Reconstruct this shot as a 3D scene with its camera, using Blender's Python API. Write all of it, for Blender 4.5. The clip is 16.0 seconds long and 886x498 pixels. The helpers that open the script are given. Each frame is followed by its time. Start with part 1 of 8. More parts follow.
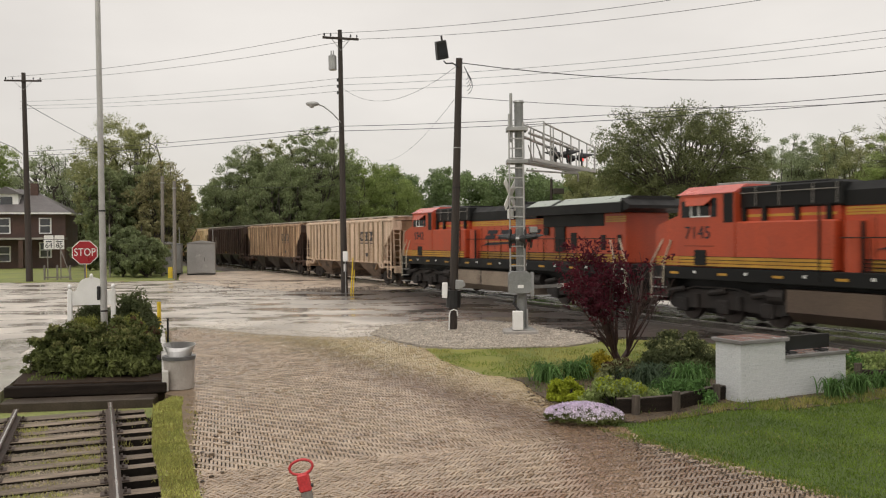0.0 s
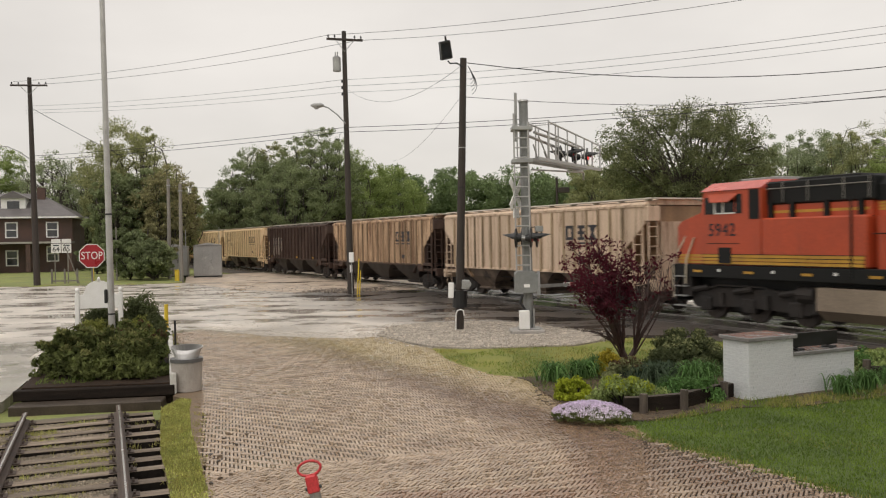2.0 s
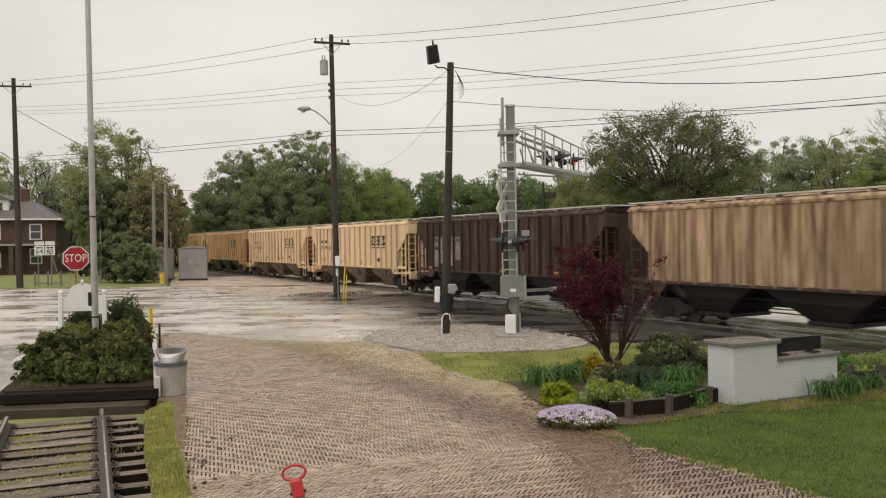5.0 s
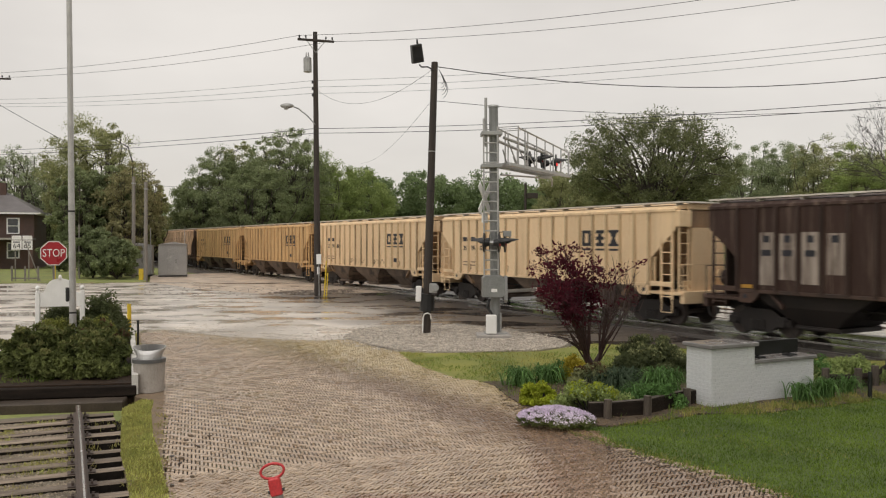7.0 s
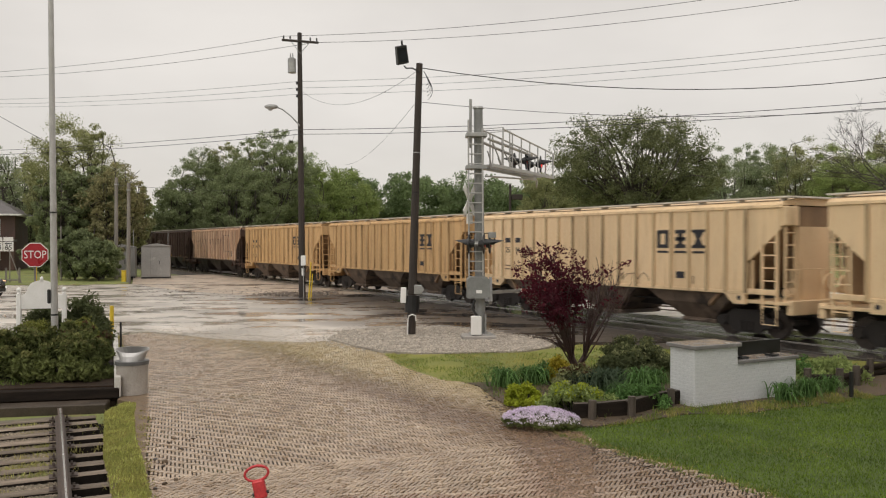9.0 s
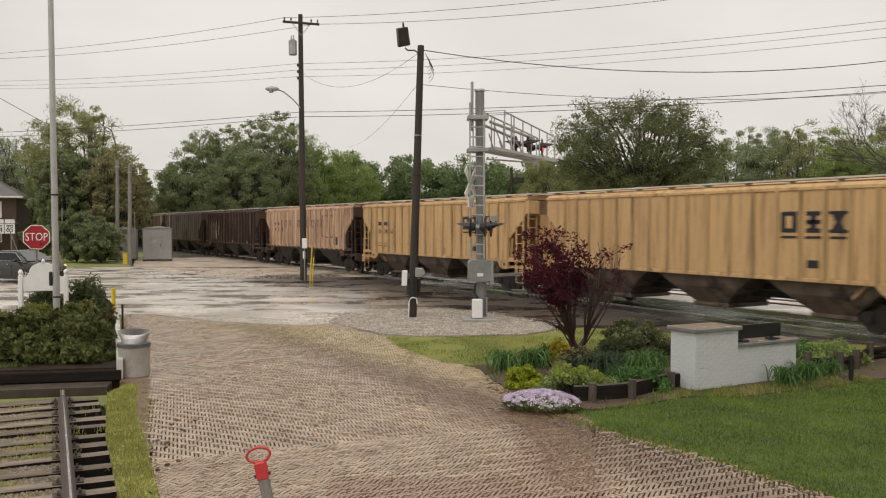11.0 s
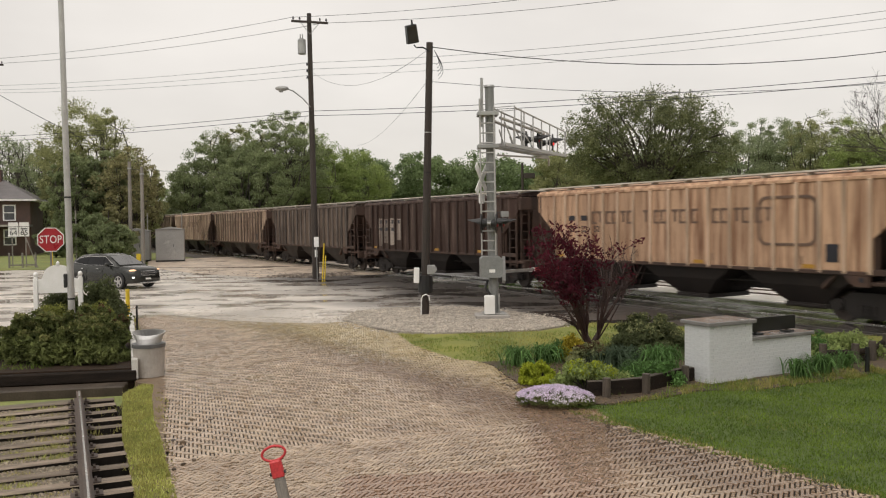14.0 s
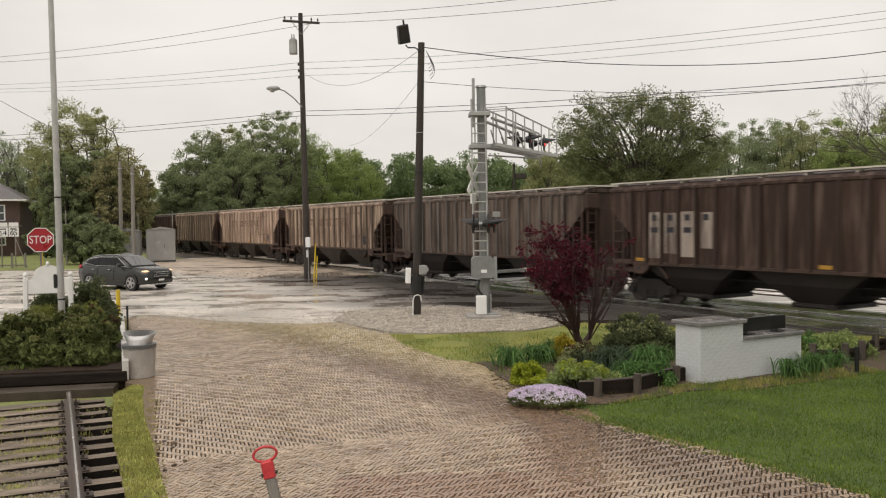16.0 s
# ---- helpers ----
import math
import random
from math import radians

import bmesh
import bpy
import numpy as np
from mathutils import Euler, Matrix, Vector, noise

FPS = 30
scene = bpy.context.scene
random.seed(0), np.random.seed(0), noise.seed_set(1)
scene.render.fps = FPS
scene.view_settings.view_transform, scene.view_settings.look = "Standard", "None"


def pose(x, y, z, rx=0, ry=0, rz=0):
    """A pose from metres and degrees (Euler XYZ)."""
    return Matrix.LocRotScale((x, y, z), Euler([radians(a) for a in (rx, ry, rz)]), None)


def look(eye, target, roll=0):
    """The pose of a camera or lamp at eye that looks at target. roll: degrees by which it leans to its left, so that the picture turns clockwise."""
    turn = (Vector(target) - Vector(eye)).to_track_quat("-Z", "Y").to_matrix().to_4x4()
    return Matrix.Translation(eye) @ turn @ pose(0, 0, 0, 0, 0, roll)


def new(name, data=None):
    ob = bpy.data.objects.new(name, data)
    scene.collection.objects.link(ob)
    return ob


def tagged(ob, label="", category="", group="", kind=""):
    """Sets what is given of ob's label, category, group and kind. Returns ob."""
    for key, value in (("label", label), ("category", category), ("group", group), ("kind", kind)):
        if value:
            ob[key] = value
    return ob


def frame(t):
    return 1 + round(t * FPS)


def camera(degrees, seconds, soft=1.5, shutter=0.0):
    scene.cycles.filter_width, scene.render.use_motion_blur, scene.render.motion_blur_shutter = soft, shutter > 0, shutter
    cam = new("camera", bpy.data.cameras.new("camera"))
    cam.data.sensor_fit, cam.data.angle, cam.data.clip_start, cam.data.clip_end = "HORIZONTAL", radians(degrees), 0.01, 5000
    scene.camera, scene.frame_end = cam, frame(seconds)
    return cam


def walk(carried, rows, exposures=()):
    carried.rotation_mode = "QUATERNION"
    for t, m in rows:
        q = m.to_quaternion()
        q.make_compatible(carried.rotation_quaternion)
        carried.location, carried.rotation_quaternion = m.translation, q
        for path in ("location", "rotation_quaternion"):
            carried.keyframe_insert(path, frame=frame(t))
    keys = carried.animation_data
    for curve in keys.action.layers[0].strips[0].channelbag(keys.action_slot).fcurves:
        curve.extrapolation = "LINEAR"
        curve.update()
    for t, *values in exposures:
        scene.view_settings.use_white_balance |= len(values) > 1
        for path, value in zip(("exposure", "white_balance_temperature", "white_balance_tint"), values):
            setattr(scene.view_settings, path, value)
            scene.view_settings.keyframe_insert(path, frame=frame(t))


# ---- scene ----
cam = camera(56.0, 16.0, soft=1.15, shutter=0.4)
EYE = 3.0
# seconds, yaw, pitch, roll of the hand-held turn; the eye stays in one place
PATH = [
    (0.0, -0.01, -0.76, 0.39),
    (0.5, 0.09, -0.71, 0.83),
    (1.0, -0.11, -0.65, 1.12),
    (1.5, 0.04, -0.65, 1.18),
    (2.0, 0.39, -0.75, 0.94),
    (2.5, 0.41, -0.97, 0.71),
    (3.0, 0.32, -0.71, 0.85),
    (3.5, -0.04, -0.31, 1.03),
    (4.0, -0.36, -0.25, 0.91),
    (6.3, -0.99, -0.82, 0.11),
    (6.5, -1.25, -0.74, 0.03),
    (7.0, -1.79, -0.52, -0.06),
    (7.5, -2.05, -0.43, -0.22),
    (8.0, -1.96, -0.23, -0.18),
    (8.5, -2.32, -0.16, -0.15),
    (9.0, -2.83, -0.43, -0.03),
    (9.5, -2.92, -0.72, -0.17),
    (10.0, -2.87, -1.21, -0.28),
    (12.5, -2.23, -1.72, 0.45),
    (13.0, -1.83, -1.73, 0.49),
    (13.5, -1.79, -1.74, 0.72),
    (14.0, -1.97, -1.81, 0.69),
    (14.5, -2.26, -1.65, 0.68),
    (15.0, -2.50, -1.50, 0.66),
    (15.5, -2.56, -1.58, 0.59),
    (16.0, -2.54, -1.80, 0.68),
]
walk(cam, [(t, pose(0, 0, EYE, 90 + p, r, y)) for t, y, p, r in PATH],
     ((0.0, -0.04), (4.0, -0.03), (6.3, -0.1), (10.0, -0.11), (12.5, 0.0), (16.0, 0.02)))


# ---- light: a wet, overcast afternoon ----
world = bpy.data.worlds.new("overcast_sky")
scene.world = world
world.use_nodes = True
wn, wl = world.node_tree.nodes, world.node_tree.links
wn.clear()
w_out = wn.new("ShaderNodeOutputWorld")
w_bg = wn.new("ShaderNodeBackground")
w_co = wn.new("ShaderNodeTexCoord")
w_map = wn.new("ShaderNodeMapping")
w_map.inputs["Scale"].default_value = (1.0, 1.0, 2.6)
w_noise = wn.new("ShaderNodeTexNoise")
w_noise.inputs["Scale"].default_value = 1.7
w_noise.inputs["Detail"].default_value = 5.0
w_noise.inputs["Roughness"].default_value = 0.5
w_ramp = wn.new("ShaderNodeValToRGB")
w_ramp.color_ramp.elements[0].position, w_ramp.color_ramp.elements[0].color = 0.28, (0.67, 0.622, 0.57, 1)
w_ramp.color_ramp.elements[1].position, w_ramp.color_ramp.elements[1].color = 0.72, (0.96, 0.90, 0.83, 1)
w_sky = wn.new("ShaderNodeTexSky")
w_sky.sky_type = 'NISHITA'
w_sky.sun_disc = False
w_sky.sun_elevation, w_sky.sun_rotation = radians(58), radians(215)
w_scale = wn.new("ShaderNodeVectorMath")
w_scale.operation = 'SCALE'
w_scale.inputs["Scale"].default_value = 0.10
w_mix = wn.new("ShaderNodeMix")
w_mix.data_type = 'RGBA'
w_mix.inputs["Factor"].default_value = 0.9
wl.new(w_co.outputs["Generated"], w_map.inputs["Vector"])
wl.new(w_map.outputs["Vector"], w_noise.inputs["Vector"])
wl.new(w_noise.outputs["Fac"], w_ramp.inputs["Fac"])
wl.new(w_sky.outputs["Color"], w_scale.inputs[0])
wl.new(w_scale.outputs["Vector"], w_mix.inputs["A"])
wl.new(w_ramp.outputs["Color"], w_mix.inputs["B"])
wl.new(w_mix.outputs["Result"], w_bg.inputs["Color"])
w_bg.inputs["Strength"].default_value = 1.0
wl.new(w_bg.outputs["Background"], w_out.inputs["Surface"])

sun = new("sun", bpy.data.lights.new("sun", 'SUN'))
sun.data.energy, sun.data.angle, sun.data.color = 1.5, radians(60), (1.0, 0.96, 0.9)
sun.matrix_world = look((-9, 16, 40), (4, 36, 0))
scene.view_settings.exposure = 0.0

# ---- materials ----
def material(name, color, color2=None, scale=3.0, rough=(0.5, 0.7), metal=0.0, bump=0.2, fine=40.0, spots=None, spot_scale=1.2,
             stretch=(1, 1, 1), island=0.0, objvar=0.0, spec=0.5, bump_dist=0.02, emit=0.0, coords="Object", spot_at=0.55, coat=0.0, spot_soft=0.12):
    """A surface with two scales of colour variation, roughness variation and fine relief."""
    m = bpy.data.materials.new(name)
    m.use_nodes = True
    n, l = m.node_tree.nodes, m.node_tree.links
    b = n["Principled BSDF"]
    co = n.new("ShaderNodeTexCoord")
    mp = n.new("ShaderNodeMapping")
    mp.inputs["Scale"].default_value = stretch
    l.new(co.outputs[coords], mp.inputs["Vector"])
    big = n.new("ShaderNodeTexNoise")
    big.inputs["Scale"].default_value, big.inputs["Detail"].default_value = scale, 6
    small = n.new("ShaderNodeTexNoise")
    small.inputs["Scale"].default_value, small.inputs["Detail"].default_value = fine, 4
    l.new(mp.outputs["Vector"], big.inputs["Vector"])
    l.new(mp.outputs["Vector"], small.inputs["Vector"])
    c2 = color2 or tuple(c * 0.7 for c in color)
    ramp = n.new("ShaderNodeValToRGB")
    ramp.color_ramp.elements[0].position, ramp.color_ramp.elements[0].color = 0.33, (*c2, 1)
    ramp.color_ramp.elements[1].position, ramp.color_ramp.elements[1].color = 0.68, (*color, 1)
    l.new(big.outputs["Fac"], ramp.inputs["Fac"])
    grain = n.new("ShaderNodeMix")
    grain.data_type, grain.blend_type = 'RGBA', 'OVERLAY'
    grain.inputs["Factor"].default_value = 0.45
    l.new(ramp.outputs["Color"], grain.inputs["A"])
    l.new(small.outputs["Fac"], grain.inputs["B"])
    col = grain.outputs["Result"]
    if spots:
        sp = n.new("ShaderNodeTexNoise")
        sp.inputs["Scale"].default_value, sp.inputs["Detail"].default_value = spot_scale, 7
        sp.inputs["Roughness"].default_value = 0.62
        l.new(mp.outputs["Vector"], sp.inputs["Vector"])
        sr = n.new("ShaderNodeValToRGB")
        sr.color_ramp.elements[0].position, sr.color_ramp.elements[1].position = spot_at, spot_at + spot_soft
        l.new(sp.outputs["Fac"], sr.inputs["Fac"])
        sm = n.new("ShaderNodeMix")
        sm.data_type = 'RGBA'
        l.new(sr.outputs["Color"], sm.inputs["Factor"])
        l.new(col, sm.inputs["A"])
        sm.inputs["B"].default_value = (*spots, 1)
        col = sm.outputs["Result"]
    for amount, node, socket in ((island, "ShaderNodeNewGeometry", "Random Per Island"), (objvar, "ShaderNodeObjectInfo", "Random")):
        if amount:
            g = n.new(node)
            mr = n.new("ShaderNodeMapRange")
            mr.inputs["To Min"].default_value, mr.inputs["To Max"].default_value = 1 - amount, 1 + amount
            l.new(g.outputs[socket], mr.inputs["Value"])
            hs = n.new("ShaderNodeHueSaturation")
            l.new(mr.outputs["Result"], hs.inputs["Value"])
            l.new(col, hs.inputs["Color"])
            col = hs.outputs["Color"]
    l.new(col, b.inputs["Base Color"])
    rr = n.new("ShaderNodeMapRange")
    rr.inputs["From Min"].default_value, rr.inputs["From Max"].default_value = 0.3, 0.7
    rr.inputs["To Min"].default_value, rr.inputs["To Max"].default_value = rough
    l.new(big.outputs["Fac"], rr.inputs["Value"])
    l.new(rr.outputs["Result"], b.inputs["Roughness"])
    b.inputs["Metallic"].default_value = metal
    b.inputs["Specular IOR Level"].default_value = spec
    b.inputs["Coat Weight"].default_value = coat
    b.inputs["Coat Roughness"].default_value = 0.15
    if bump:
        bp = n.new("ShaderNodeBump")
        bp.inputs["Strength"].default_value, bp.inputs["Distance"].default_value = bump, bump_dist
        l.new(small.outputs["Fac"], bp.inputs["Height"])
        l.new(bp.outputs["Normal"], b.inputs["Normal"])
    if emit:
        b.inputs["Emission Color"].default_value = (*color, 1)
        b.inputs["Emission Strength"].default_value = emit
    return m


def wet(name, color, color2, scale, rough, bump, fine, spec=0.5, dist=0.01, puddle=0.12, puddle_scale=0.16, puddle_at=0.5, stretch=(1, 1, 1), island=0.0, objvar=0.0):
    """Rain-soaked ground: damp grain with shallow films of standing water between."""
    m = material(name, color, color2, scale, rough, 0.0, bump, fine, bump_dist=dist, spec=spec, island=island, objvar=objvar)
    n, l = m.node_tree.nodes, m.node_tree.links
    b = n["Principled BSDF"]
    co = n.new("ShaderNodeTexCoord")
    mp = n.new("ShaderNodeMapping")
    mp.inputs["Scale"].default_value = stretch
    mp.inputs["Rotation"].default_value = (0, 0, radians(28))
    l.new(co.outputs["Object"], mp.inputs["Vector"])
    pn = n.new("ShaderNodeTexNoise")
    pn.inputs["Scale"].default_value, pn.inputs["Detail"].default_value = puddle_scale, 6
    pn.inputs["Roughness"].default_value = 0.6
    l.new(mp.outputs["Vector"], pn.inputs["Vector"])
    pr = n.new("ShaderNodeMapRange")
    pr.inputs["From Min"].default_value, pr.inputs["From Max"].default_value = puddle_at - 0.05, puddle_at + 0.06
    l.new(pn.outputs["Fac"], pr.inputs["Value"])
    old = b.inputs["Roughness"].links[0].from_socket
    mx = n.new("ShaderNodeMix")
    mx.data_type = 'FLOAT'
    l.new(pr.outputs["Result"], mx.inputs["Factor"])
    l.new(old, mx.inputs["A"])
    mx.inputs["B"].default_value = puddle
    l.new(mx.outputs["Result"], b.inputs["Roughness"])
    for nd in n:
        if nd.type == 'BUMP':
            st = n.new("ShaderNodeMapRange")
            st.inputs["To Min"].default_value, st.inputs["To Max"].default_value = bump, bump * 0.06
            l.new(pr.outputs["Result"], st.inputs["Value"])
            l.new(st.outputs["Result"], nd.inputs["Strength"])
    return m


M_SOIL = material("damp_soil", (0.11, 0.078, 0.048), (0.055, 0.04, 0.025), 2.0, (0.6, 0.9), bump=0.6, fine=25)
M_DIRT = material("bare_brown_earth", (0.23, 0.165, 0.105), (0.14, 0.098, 0.062), 3.0, (0.55, 0.85), bump=0.6, fine=40, spots=(0.09, 0.06, 0.04), spot_scale=7, spot_at=0.58)
M_MULCH = material("dark_planter_mulch", (0.05, 0.033, 0.023), (0.022, 0.015, 0.011), 4.0, (0.6, 0.9), bump=0.7, fine=30, spec=0.15)
M_FIELD = material("rough_grass_ground", (0.27, 0.30, 0.09), (0.16, 0.19, 0.055), 0.35, (0.7, 0.95), bump=0.6, fine=12, bump_dist=0.05, spots=(0.24, 0.19, 0.08), spot_scale=1.1, spot_at=0.54)
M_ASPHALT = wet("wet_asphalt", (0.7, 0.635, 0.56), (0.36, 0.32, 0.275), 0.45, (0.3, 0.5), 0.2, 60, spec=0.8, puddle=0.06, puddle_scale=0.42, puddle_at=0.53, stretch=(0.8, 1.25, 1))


def reflection_towards(m, n_xy, lo, hi, dark, ragged=9.0, scale=0.22, most=1.0):
    """Mixes another colour in towards one side, as a painted reflection with a ragged border."""
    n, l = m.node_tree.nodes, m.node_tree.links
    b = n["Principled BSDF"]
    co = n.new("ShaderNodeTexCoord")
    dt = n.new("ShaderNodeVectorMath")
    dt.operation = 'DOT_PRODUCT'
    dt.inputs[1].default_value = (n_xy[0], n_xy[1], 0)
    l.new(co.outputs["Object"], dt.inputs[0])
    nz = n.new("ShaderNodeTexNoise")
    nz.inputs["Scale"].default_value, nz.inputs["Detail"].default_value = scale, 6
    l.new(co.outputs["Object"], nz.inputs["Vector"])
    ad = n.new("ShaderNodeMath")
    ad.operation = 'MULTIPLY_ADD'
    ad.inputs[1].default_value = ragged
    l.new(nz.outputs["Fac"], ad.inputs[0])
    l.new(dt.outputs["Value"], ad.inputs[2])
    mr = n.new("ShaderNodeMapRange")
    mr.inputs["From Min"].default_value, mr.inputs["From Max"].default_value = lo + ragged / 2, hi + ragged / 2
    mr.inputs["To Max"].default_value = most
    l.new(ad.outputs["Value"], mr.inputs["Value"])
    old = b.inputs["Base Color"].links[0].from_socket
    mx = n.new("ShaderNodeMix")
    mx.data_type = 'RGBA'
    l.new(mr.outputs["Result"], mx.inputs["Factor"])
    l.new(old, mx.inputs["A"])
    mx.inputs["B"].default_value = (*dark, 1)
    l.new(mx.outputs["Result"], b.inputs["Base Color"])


def stain_band(m, n_xy, centre, half, colour, most):
    """A washed-out stain in a ragged band."""
    n, l = m.node_tree.nodes, m.node_tree.links
    b = n["Principled BSDF"]
    co, dt, nz, ad, ab, mr, mx = (n.new("ShaderNode" + k) for k in ("TexCoord", "VectorMath", "TexNoise", "Math", "Math", "MapRange", "Mix"))
    dt.operation, ad.operation, ab.operation = 'DOT_PRODUCT', 'MULTIPLY_ADD', 'ABSOLUTE'
    dt.inputs[1].default_value = (n_xy[0], n_xy[1], 0)
    nz.inputs["Scale"].default_value, nz.inputs["Detail"].default_value = 1.1, 6
    ad.inputs[1].default_value = 1.1
    sub_ = n.new("ShaderNodeMath")
    sub_.operation = 'SUBTRACT'
    sub_.inputs[1].default_value = centre + 0.55
    l.new(co.outputs["Object"], dt.inputs[0])
    l.new(co.outputs["Object"], nz.inputs["Vector"])
    l.new(nz.outputs["Fac"], ad.inputs[0])
    l.new(dt.outputs["Value"], ad.inputs[2])
    l.new(ad.outputs["Value"], sub_.inputs[0])
    l.new(sub_.outputs["Value"], ab.inputs[0])
    mr.inputs["From Min"].default_value, mr.inputs["From Max"].default_value = half, half * 0.25
    mr.inputs["To Max"].default_value = most
    l.new(ab.outputs["Value"], mr.inputs["Value"])
    mx.data_type = 'RGBA'
    l.new(mr.outputs["Result"], mx.inputs["Factor"])
    l.new(b.inputs["Base Color"].links[0].from_socket, mx.inputs["A"])
    mx.inputs["B"].default_value = (*colour, 1)
    l.new(mx.outputs["Result"], b.inputs["Base Color"])


# the train's dark reflection, painted into the asphalt colour beside the line
reflection_towards(M_ASPHALT, (0.884, 0.467), 11.5, 16.5, (0.06, 0.051, 0.045))
# wet road whose near-white base colour stands for reflected sky
M_SKYSHEEN = wet("sky_sheen_wet_road", (0.8, 0.76, 0.7), (0.62, 0.58, 0.53), 0.5, (0.3, 0.45), 0.1, 60, spec=1.0, puddle=0.22, puddle_scale=0.3, puddle_at=0.44, stretch=(0.3, 1.5, 1))
M_APRON = wet("dark_wet_asphalt", (0.085, 0.074, 0.066), (0.045, 0.04, 0.036), 0.5, (0.14, 0.3), 0.14, 60, puddle=0.05, puddle_scale=0.2, puddle_at=0.5, stretch=(0.4, 1.4, 1))
M_LOT = wet("wet_gravelly_lot", (0.62, 0.51, 0.4), (0.29, 0.225, 0.175), 0.9, (0.4, 0.65), 0.8, 24, puddle=0.08, puddle_scale=0.3, puddle_at=0.56, stretch=(0.5, 1.3, 1))
M_GRAVEL = material("pale_wet_gravel", (0.52, 0.46, 0.385), (0.34, 0.3, 0.25), 1.5, (0.45, 0.75), bump=0.9, fine=28, bump_dist=0.04, spots=(0.14, 0.12, 0.1), spot_scale=14, spot_at=0.56)
M_STONE = material("loose_stone", (0.54, 0.48, 0.41), (0.34, 0.3, 0.25), 3, (0.4, 0.7), bump=0.3, fine=60, island=0.45)
M_BALLAST = material("dark_track_ballast", (0.13, 0.11, 0.095), (0.06, 0.052, 0.045), 2.2, (0.45, 0.8), bump=1.0, fine=16, bump_dist=0.06, spots=(0.24, 0.21, 0.18), spot_scale=9, spot_at=0.6)
M_BRICK = wet("wet_paving_brick", (0.43, 0.325, 0.225), (0.31, 0.22, 0.148), 1.6, (0.1, 0.28), 0.4, 45, spec=0.8, dist=0.008, puddle=0.1, puddle_scale=0.5, puddle_at=0.58, island=0.17)
M_BRICK_PIECE = wet("wet_paving_brick_piece", (0.43, 0.325, 0.225), (0.31, 0.22, 0.148), 1.6, (0.1, 0.28), 0.4, 45, spec=0.8, dist=0.008, puddle=0.1, puddle_scale=0.5, puddle_at=0.58, objvar=0.17)
for m_ in (M_BRICK, M_BRICK_PIECE):
    stain_band(m_, (1.0, -0.18), 0.1, 0.75, (0.2, 0.085, 0.05), 0.5)
    stain_band(m_, (0.889, 0.457), 7.5, 1.0, (0.12, 0.062, 0.032), 0.7)
    stain_band(m_, (0.8, 0.6), 12.4, 2.8, (0.42, 0.34, 0.12), 0.45)
M_JOINT = material("mossy_joint_sand", (0.026, 0.017, 0.011), (0.013, 0.009, 0.006), 0.6, (0.7, 0.95), bump=0.6, fine=40, spots=(0.08, 0.085, 0.03), spot_scale=0.5)
M_LAWN = material("lawn_soil", (0.09, 0.13, 0.026), (0.055, 0.085, 0.018), 0.9, (0.7, 0.9), bump=0.7, fine=30, spots=(0.13, 0.13, 0.035), spot_scale=0.8, spot_at=0.6)
M_BACKTURF = material("yellow_green_turf", (0.25, 0.245, 0.05), (0.14, 0.17, 0.035), 0.7, (0.7, 0.9), bump=0.7, fine=30, spots=(0.3, 0.24, 0.09), spot_scale=1.2, spot_at=0.6)
M_BLADE = material("lawn_blades", (0.19, 0.275, 0.035), (0.085, 0.14, 0.017), 1.0, (0.4, 0.6), bump=0, fine=30, island=0.4, spots=(0.22, 0.22, 0.06), spot_scale=1.3, spot_at=0.64)
M_BLADE_DRY = material("yellowed_grass_blades", (0.42, 0.37, 0.12), (0.25, 0.25, 0.065), 1.2, (0.5, 0.7), bump=0, fine=30, island=0.35)
M_BLADE_PALE = material("pale_strip_blades", (0.5, 0.5, 0.14), (0.3, 0.33, 0.08), 1.6, (0.5, 0.7), bump=0, fine=30, island=0.4)
M_POLE = material("weathered_creosote_pole", (0.052, 0.039, 0.031), (0.024, 0.018, 0.015), 1.2, (0.55, 0.8), bump=0.6, fine=12, stretch=(6, 6, 0.5))
M_POLE_GREY = material("grey_weathered_pole", (0.26, 0.24, 0.21), (0.17, 0.155, 0.14), 1.2, (0.55, 0.8), bump=0.5, fine=12, stretch=(6, 6, 0.5))
M_GALV = material("galvanised_steel", (0.42, 0.42, 0.41), (0.3, 0.3, 0.295), 2.5, (0.35, 0.55), metal=0.55, bump=0.08, fine=60)
M_ALU = material("dull_aluminium", (0.5, 0.49, 0.48), (0.4, 0.39, 0.38), 3, (0.35, 0.5), metal=0.5, bump=0.05, fine=80)
M_BLACK = material("black_painted_metal", (0.018, 0.018, 0.019), (0.01, 0.01, 0.01), 4, (0.3, 0.5), bump=0.1, fine=60)
M_RUBBER = material("black_rubber", (0.02, 0.02, 0.021), (0.012, 0.012, 0.012), 5, (0.55, 0.75), bump=0.2, fine=60)
M_WIRE = material("wire_sheath", (0.05, 0.05, 0.05), (0.03, 0.03, 0.03), 5, (0.5, 0.7), bump=0)
M_WHITE = material("white_paint", (0.87, 0.86, 0.84), (0.78, 0.77, 0.74), 2.5, (0.4, 0.6), bump=0.1, fine=40)
M_WHITEBRICK = material("white_painted_brick", (0.66, 0.675, 0.68), (0.56, 0.57, 0.57), 2.2, (0.45, 0.65), bump=0.35, fine=35, bump_dist=0.006, objvar=0.025, spots=(0.55, 0.54, 0.51), spot_scale=2.5, spot_at=0.68)
M_CONC = material("grey_concrete", (0.42, 0.39, 0.36), (0.31, 0.29, 0.265), 2.5, (0.5, 0.75), bump=0.4, fine=50, bump_dist=0.006, spots=(0.26, 0.24, 0.21), spot_scale=3, spot_at=0.6)
